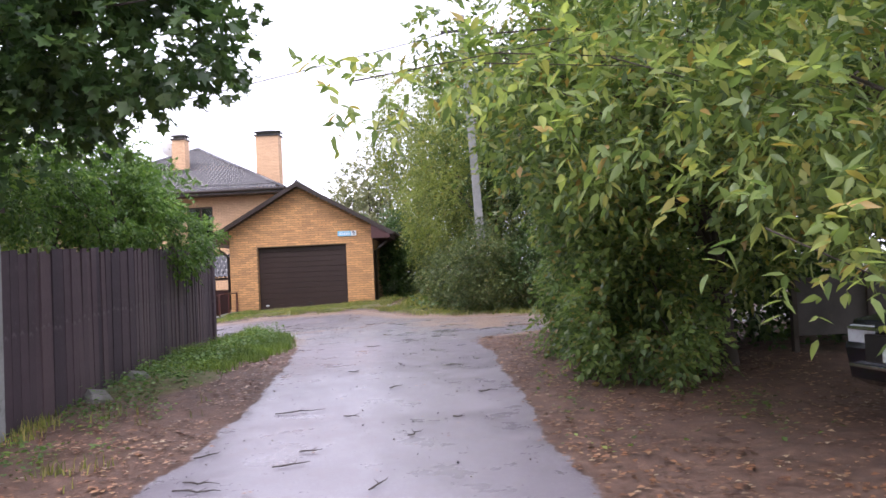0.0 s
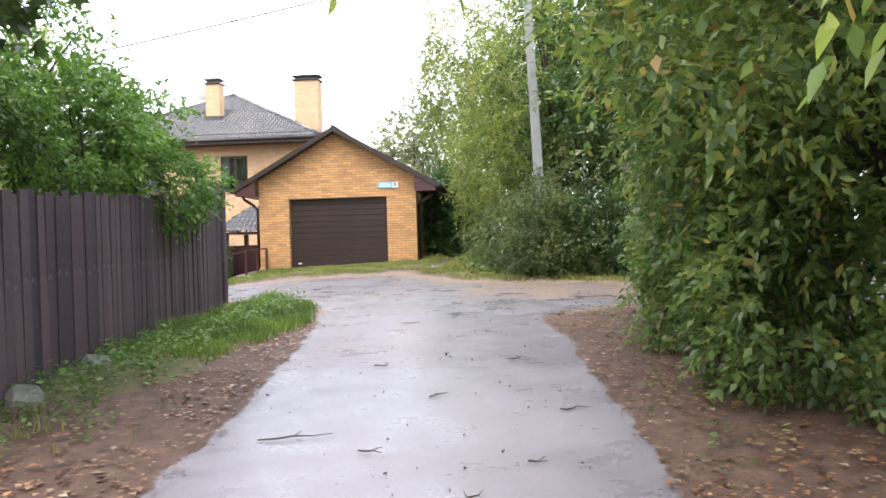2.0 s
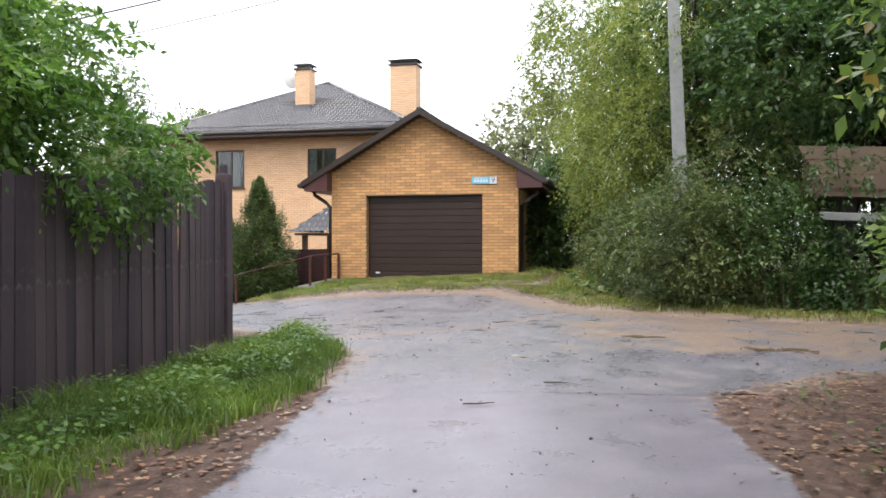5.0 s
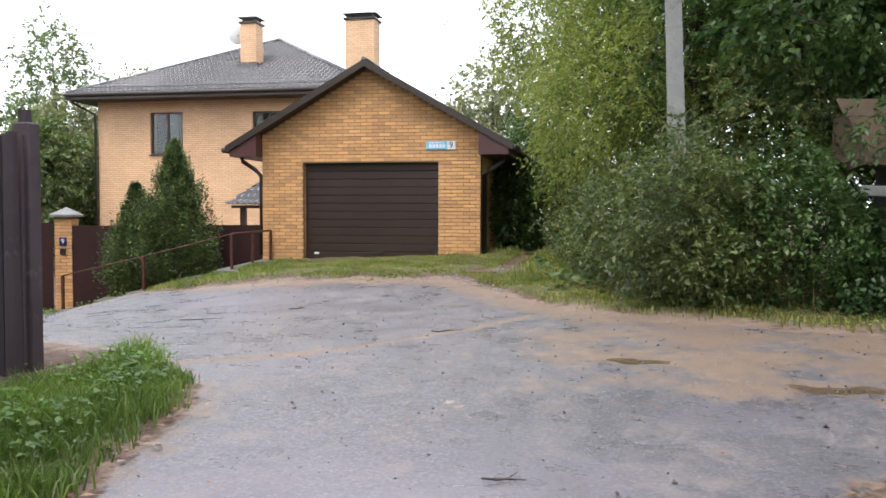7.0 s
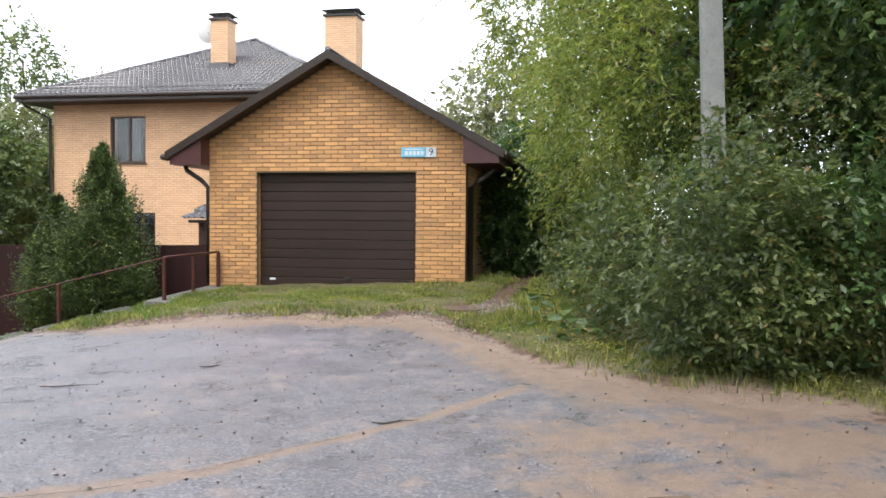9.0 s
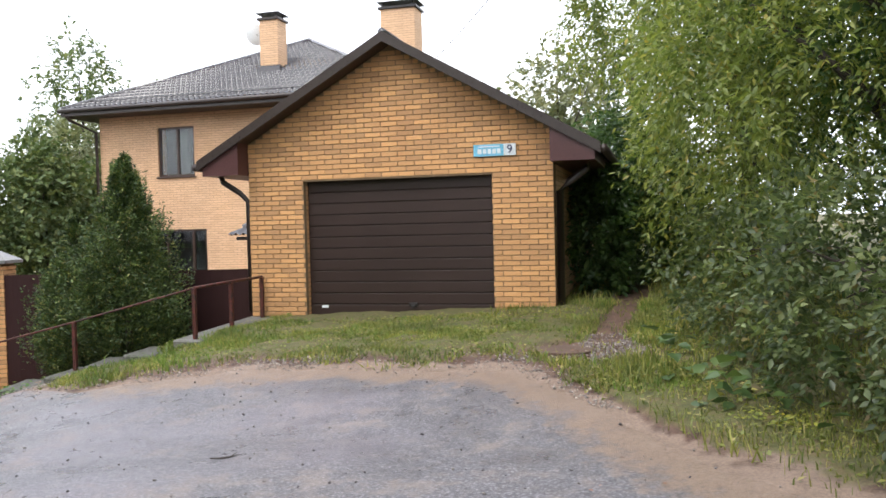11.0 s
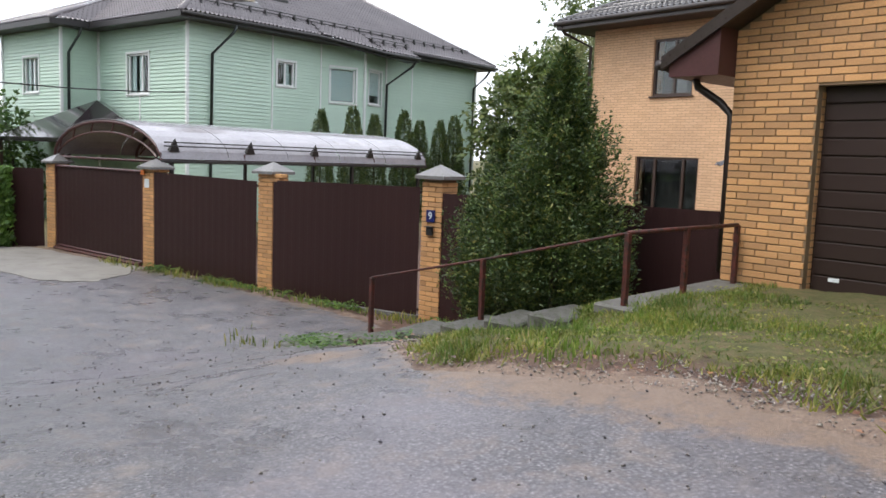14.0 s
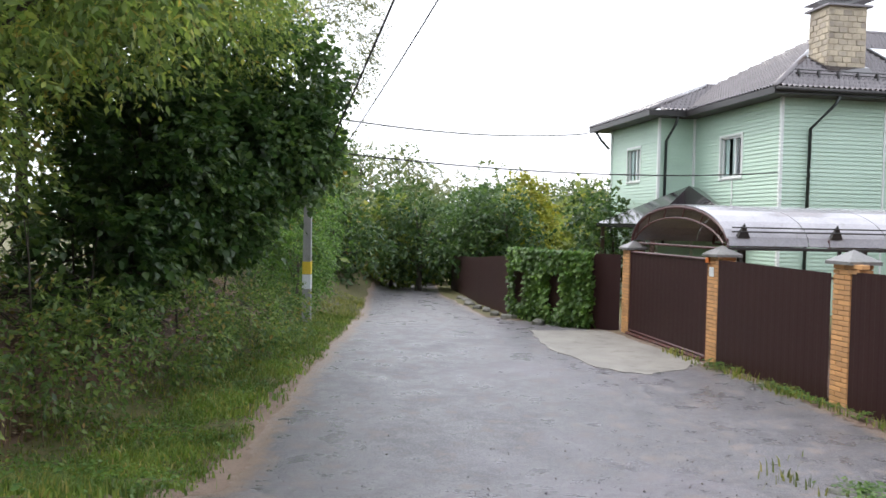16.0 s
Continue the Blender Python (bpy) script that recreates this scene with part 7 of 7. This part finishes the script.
grass("tufts of grass along the fence plinth", 9000, (-21, -10.5, 23.2, 27.2), lambda x, y: np.exp(-((y - 27.2 - 0.215 * (x + 12.75) + 0.45) / 0.16) ** 2) + 0.9 * np.exp(-(((x + 11.5) / 1.4) ** 2 + ((y - 24.3) / 0.25) ** 2)), 0.16, GRASS, 88, tuft=0.15)
weeds("broad burdock leaves at the foot of the bushes", 900, (-1.7, 4.0, 19.8, 24.2), lambda x, y: ss(0.2, 0.9, y - np.interp(x, [-2, -1.3, 0.4, 3], [22.6, 21.4, 20.3, 19.6])) * 0.8, 0.15, BURDOCK, 89, 0.4, width=0.85)

weeds("low green weeds along the fence plinth and the steps", 80000, (-21, -8.6, 23.4, 27.2), lambda x, y: np.clip(
    0.8 * np.exp(-((y - 27.2 - 0.215 * (x + 12.75) + 0.42) / 0.14) ** 2) * ss(-0.2, 0.4, wob(x, y, 1.5)) + np.exp(-(((x + 10.9) / 0.3) ** 2 + ((y - 24.25) / 0.16) ** 2))
    + np.exp(-(((x + 11.9) / 0.35) ** 2 + ((y - 24.7) / 0.18) ** 2)) + np.exp(-(((x + 9.6) / 0.4) ** 2 + ((y - 24.2) / 0.2) ** 2)), 0, 1), 0.06, LILAC, 188, 0.14)


def litter_at(x, y):
    rd, sd, gr_, pd = masks(x, y)
    near = np.where(x < -1, ss(-4.5, -4.2, x), ss(4.5, 2.5, x))
    return (1 - rd) * (1 - 0.75 * gr_) * near * (0.3 + 0.7 * ss(-0.5, 0.3, wob(x, y, 1.2)))


weeds("brown fallen leaves on the lane's edges", 24000, (-4.6, 4.6, 3.8, 16.5), litter_at, 0.055, LITTER, 90, 0.025, "leaf_litter", 0.7, 0.75)
weeds("brown fallen leaves scattered on the wet asphalt", 700, (-3.0, 3.0, 4.0, 22.0), lambda x, y: 0.35 * masks(x, y)[0], 0.035, LITTER, 91, 0.004, "leaf_litter", 0.7, 0.95)
weeds("brown leaves under the wood", 12000, (-26, -7, 13.0, 17.6), lambda x, y: 1 - masks(x, y)[0], 0.08, LITTER, 92, 0.03, "leaf_litter", 0.7, 0.75)

weeds("sparse small weeds among the leaf litter by the fence", 6000, (-4.4, -2.3, 4.5, 10.5), lambda x, y: (1 - masks(x, y)[0]) * ss(0.0, 0.5, wob(x, y, 1.7)) * ss(-2.6, -3.2, x), 0.05, LILAC, 192, 0.16)
weeds("sparse small weeds among the leaf litter under the box elders", 3500, (0.6, 2.6, 6.5, 15.0), lambda x, y: (1 - masks(x, y)[0]) * ss(0.15, 0.55, wob(x, y, 1.9)), 0.055, MIDLEAF, 193, 0.2)
grass("thin grass blades in the leaf litter", 9000, (-4.4, -2.4, 5.0, 10.5), lambda x, y: (1 - masks(x, y)[0]) * ss(0.0, 0.5, wob(x, y, 1.4)) * ss(-2.6, -3.2, x), 0.13, GRASS, 194, tuft=0.12, width=0.005)
# gravel on the junction
r = np.random.default_rng(96)
n = 11000
xy = np.column_stack([r.uniform(-14, 3.5, n), r.uniform(6, 24.4, n)])
rd = masks(xy[:, 0], xy[:, 1])[0]
xy = xy[r.uniform(size=n) < np.maximum(rd, 0.25) * (0.35 + 0.65 * ss(15, 17, xy[:, 1]))]
n = len(xy)
c = np.column_stack([xy, height(xy[:, 0], xy[:, 1]) + 0.006])
sz = 0.003 + 0.011 * r.uniform(0, 1, (n, 1)) ** 3
oct_ = np.array([(1, 0, 0), (-1, 0, 0), (0, 1, 0), (0, -1, 0), (0, 0, 0.8), (0, 0, -0.6)], float)
V = c[:, None] + sz[:, None] * (oct_[None] + 0.3 * r.normal(size=(n, 6, 3)))
T = (np.arange(n)[:, None, None] * 6 + np.array([(0, 2, 4), (2, 1, 4), (1, 3, 4), (3, 0, 4), (2, 0, 5), (1, 2, 5), (3, 1, 5), (0, 3, 5)])[None]).reshape(-1, 3)
GRAVEL = surface("dark_gravel", (0.10, 0.09, 0.088), (0.26, 0.24, 0.23), 0.6, big=20, piece=0.6)
tagged(new("gravel", np_mesh("gravel", V.reshape(-1, 3), T, GRAVEL)), "small dark stones scattered on the junction", "gravel", kind="stuff")

# crushed stone between the sand and the grass of the forecourt, dead leaves on it
r = np.random.default_rng(99)
n = 34000
xy = np.column_stack([r.uniform(-9.5, -1.4, n), r.uniform(22.2, 25.2, n)])
mr = masks(xy[:, 0], xy[:, 1])
xy = xy[r.uniform(size=n) < (1 - mr[0]) * (1 - mr[2] * 0.93) * (0.25 + 0.75 * ss(-0.3, 0.5, wob(xy[:, 0], xy[:, 1], 1.1)))]
n = len(xy)
c = np.column_stack([xy, height(xy[:, 0], xy[:, 1]) + 0.012])
sz = 0.004 + 0.011 * r.uniform(0, 1, (n, 1)) ** 2
V = c[:, None] + sz[:, None] * (oct_[None] + 0.3 * r.normal(size=(n, 6, 3)))
T = (np.arange(n)[:, None, None] * 6 + np.array([(0, 2, 4), (2, 1, 4), (1, 3, 4), (3, 0, 4), (2, 0, 5), (1, 2, 5), (3, 1, 5), (0, 3, 5)])[None]).reshape(-1, 3)
CRUSHED = surface("crushed_stone", (0.20, 0.18, 0.165), (0.42, 0.38, 0.35), 0.75, big=20, piece=0.5)
tagged(new("crushed_stone", np_mesh("crushed_stone", V.reshape(-1, 3), T, CRUSHED)), "grey crushed stone along the edge of the grass", "gravel", kind="stuff")
weeds("dead pale leaves scattered on the forecourt edge", 900, (-9, -1.4, 22.6, 26.5), lambda x, y: (1 - masks(x, y)[0]) * (0.25 + 0.75 * ss(24.8, 23.6, y)), 0.05, LITTER, 190, 0.07, "leaf_litter", 0.7, 0.6)
grass("lush grass tuft growing beside the steps", 5200, (-9.2, -7.2, 24.0, 25.3), lambda x, y: np.exp(-(((x + 8.1) / 0.6) ** 2 + ((y - 24.6) / 0.28) ** 2)), 0.26, GRASS_BRIGHT, 191, lean=0.9, tuft=0.09, width=0.006)

# crack across the lane
rc = np.random.default_rng(98)
CRACK = surface("dark_crack", (0.012, 0.011, 0.011), (0.02, 0.018, 0.018), 0.9, relief=0.0)
for x0, x1, yc, sl in ((-1.7, 0.2, 14.16, 0.14), (-4.0, -3.1, 16.9, 0.62), (-3.1, -2.35, 17.5, 1.5)):
    n = int((x1 - x0) / 0.035)
    v, y = [], 0.0
    for i in range(n + 1):
        x = x0 + (x1 - x0) * i / n
        y += rc.normal(0, 0.008) - 0.1 * y
        q = yc + sl * (x - x0) + y + 0.03 * math.sin(4 * x)
        hw = 0.002 + 0.006 * rc.uniform(0, 1) * math.sin(math.pi * i / n)
        v += [(x, q - hw, hz(x, q) + 0.008 * float(wob(x, q, 1.6)) + 0.005), (x, q + hw, hz(x, q) + 0.008 * float(wob(x, q, 1.6)) + 0.005)]
    solo("crack", Mb().add(v, [(2 * i, 2 * i + 2, 2 * i + 3, 2 * i + 1) for i in range(n)]), CRACK, "thin jagged crack in the asphalt of the lane", "crack", kind="structure")

# twigs on the lane
rt = np.random.default_rng(95)
for x, y, ln, a in ((-1.75, 8.6, 0.5, 15), (-0.9, 9.6, 0.2, 40), (-1.2, 8.3, 0.16, -20), (-0.55, 7.5, 0.22, 60), (-1.4, 6.6, 0.3, 30), (-1.95, 6.2, 0.25, -10), (-0.7, 6.0, 0.3, 70), (0.1, 9.2, 0.22, 20), (-0.2, 8.1, 0.12, 0), (-1.35, 7.0, 0.2, 10), (-2.15, 7.0, 0.25, 50), (-1.5, 10.6, 0.16, -15), (-0.3, 10.9, 0.14, 35), (-1.9, 6.0, 0.35, -5), (-0.95, 11.2, 0.15, 80), (-2.0, 5.7, 0.3, 12), (-1.6, 13.7, 0.2, 25), (-1.1, 14.6, 0.22, 5), (0.3, 14.4, 0.3, 15), (-2.2, 18.9, 0.3, 20), (-4.6, 21.0, 0.22, 30), (-5.5, 20.0, 0.5, 12)):
    pts = []
    for i in range(5):
        k = i / 4 - 0.5
        px, py = x + ln * k * math.cos(radians(a)) + rt.uniform(-0.02, 0.02), y + ln * k * math.sin(radians(a)) + rt.uniform(-0.02, 0.02)
        pts.append((px, py, hz(px, py) + 0.012 + rt.uniform(0, 0.01)))
    tw = Mb().tube(pts, [0.005, 0.007, 0.006, 0.004, 0.002], 5)
    tw.tube([pts[2], (pts[2][0] + 0.08 * math.cos(radians(a + 50)), pts[2][1] + 0.08 * math.sin(radians(a + 50)), pts[2][2] + 0.015)], [0.004, 0.0015], 5)
    solo("twig", tw, TWIG, "small dark wet twig fallen on the asphalt", "twig", group="twigs on the lane")


# overgrown trailer, parked car and board wall under the trees
tl = thing("trailer", "old trailer with weathered tan plank body, overgrown by bushes", "trailer", pose(3.3, 21.4, 0, 0, 3, -8))
TAN = surface("weathered_tan_board", (0.095, 0.066, 0.045), (0.15, 0.105, 0.07), 0.8, big=2, fine=30, relief=0.4, dirt=(0.12, 0.09, 0.06), dirt_at=0.6)
for k in range(3):
    part("board", Mb().add([(-1.45 + 0.14 * k, -0.9, 3.12 - 0.2 * k), (1.9, -0.9, 3.12 - 0.2 * k), (1.9, -0.9, 2.93 - 0.2 * k), (-1.35 + 0.14 * k, -0.9, 2.93 - 0.2 * k), (-1.45 + 0.14 * k, -0.86, 3.12 - 0.2 * k), (1.9, -0.86, 3.12 - 0.2 * k), (1.9, -0.86, 2.93 - 0.2 * k), (-1.35 + 0.14 * k, -0.86, 2.93 - 0.2 * k)], [(0, 1, 2, 3), (7, 6, 5, 4), (0, 4, 5, 1), (1, 5, 6, 2), (2, 6, 7, 3), (3, 7, 4, 0)]), TAN, tl)
part("side", Mb().box(-1.3, 1.9, 0.5, 0.55, 2.5, 3.1), TAN, tl)
part("bed", Mb().box(-1.1, 1.9, -0.86, 0.5, 2.4, 2.5), TAN, tl)
part("chassis_beam", Mb().box(-1.1, 1.9, -0.8, -0.7, 2.05, 2.17, 0.01), POLE_CONCRETE, tl, "pale chassis beam")
for x in (-0.7, 1.4):
    part("support", Mb().box(x - 0.1, x + 0.1, -0.6, 0.3, 0.5, 2.4), BLACK_STEEL, tl)

CAR_PAINT = surface("dark_blue_car_paint", (0.008, 0.009, 0.014), (0.012, 0.013, 0.02), 0.15, relief=0.0, spec=0.7)
RUBBER = surface("tyre_rubber", (0.012, 0.012, 0.012), (0.02, 0.02, 0.02), 0.8)
CHROME = surface("chrome", (0.6, 0.6, 0.62), (0.65, 0.65, 0.66), 0.15, 1.0, relief=0.0)
car = thing("car", "dark blue parked car with chrome trim under the trees", "car", pose(5.25, 6.95, hz(5, 7), 0, 0, 8))
prof = [(-2.1, 0.35), (-2.14, 0.6), (-2.05, 0.82), (-1.1, 0.98), (-0.45, 1.42), (0.9, 1.46), (1.7, 1.1), (2.1, 1.02), (2.15, 0.5), (2.05, 0.3), (-1.95, 0.28)]
body = Mb()
n = len(prof)
v = []
for y, k in ((-0.84, 0.97), (-0.78, 1.0), (0.78, 1.0), (0.84, 0.97)):
    for x, z in prof:
        inset = 0.16 if z > 1.2 else 0
        v.append((x * k, y - math.copysign(inset, y), 0.3 + (z - 0.3) * (k if z < 1.2 else 1)))
f = [(j * n + i, j * n + (i + 1) % n, (j + 1) * n + (i + 1) % n, (j + 1) * n + i) for j in range(3) for i in range(n)] + [tuple(range(n)), tuple(3 * n + i for i in range(n))[::-1]]
body.add(v, f)
cb = part("body", body, CAR_PAINT, car)
part("windscreen", Mb().add([(-1.09, -0.6, 1.0), (-1.09, 0.6, 1.0), (-0.5, 0.56, 1.41), (-0.5, -0.56, 1.41), (-1.07, -0.6, 1.03), (-1.07, 0.6, 1.03), (-0.5, 0.56, 1.43), (-0.5, -0.56, 1.43)], [(0, 1, 2, 3), (7, 6, 5, 4), (0, 4, 5, 1), (1, 5, 6, 2), (2, 6, 7, 3), (3, 7, 4, 0)]), BLACK_STEEL, car)
part("grille", Mb().box(-2.16, -2.1, -0.5, 0.5, 0.5, 0.72, 0.01), BLACK_STEEL, car)
for z in (0.45, 0.75):
    part("chrome_strip", Mb().box(-2.17, -2.1, -0.7, 0.7, z, z + 0.025, 0.005), CHROME, car, "thin chrome strip")
for y in (-0.62, 0.62):
    part("headlight", Mb().box(-2.13, -2.0, y - 0.16, y + 0.16, 0.62, 0.78, 0.03), SIGN_WHITE, car)
    for x in (-1.35, 1.35):
        yy = y * 1.24
        wl_ = part("wheel", Mb().tube([(x, yy - 0.1, 0.31), (x, yy + 0.1, 0.31)], 0.31, 20), RUBBER, car)
        part("rim", Mb().tube([(x, yy - 0.11, 0.31), (x, yy + 0.11, 0.31)], 0.19, 14), CHROME, wl_)
part("number_plate", Mb().box(-2.175, -2.165, -0.26, 0.26, 0.52, 0.63), SIGN_WHITE, car)
BOARD_GREY = surface("damp_grey_board", (0.07, 0.065, 0.06), (0.12, 0.11, 0.10), 0.8, big=2, fine=40, relief=0.3)
bw = thing("board_wall", "low grey-beige board wall in the shade of the trees", "wall")
for k in range(4):
    part("board", Mb().box(3.9 + k * 0.9, 4.78 + k * 0.9, 10.6, 10.64, 0.75, 1.45, 0.008), BOARD_GREY, bw)
for k in range(5):
    part("post", Mb().box(3.84 + k * 0.9, 3.9 + k * 0.9, 10.56, 10.66, 0.3, 1.5), BARK, bw)

# dry stalks under the wood and seed heads in the bushes
STALK = surface("dry_stalk", (0.16, 0.11, 0.07), (0.24, 0.17, 0.11), 0.8, big=8, piece=0.3)
r = np.random.default_rng(97)
for label, n, box, hh in (("dry brown stalks standing under the wood", 420, (-13.5, -6.2, 14.4, 16.6), 0.9), ("dry brown stalks among the roadside bushes", 60, (1.4, 5.0, 20.4, 21.2), 0.9)):
    mb = Mb()
    for _ in range(n):
        x, y = r.uniform(box[0], box[1]), r.uniform(box[2], box[3])
        z, q = hz(x, y), hh * r.uniform(0.4, 1.2)
        dx, dy = r.normal(0, 0.16, 2)
        mb.tube([(x, y, z), (x + dx * q * 0.4, y + dy * q * 0.4, z + q * 0.6), (x + dx * q, y + dy * q, z + q)], [0.006, 0.004, 0.002], 3, False)
    ob = new("dry_stalks", mesh_of("dry_stalks", mb.v, mb.f))
    ob.data.materials.append(STALK)
    tagged(ob, label, "stalks", kind="stuff")
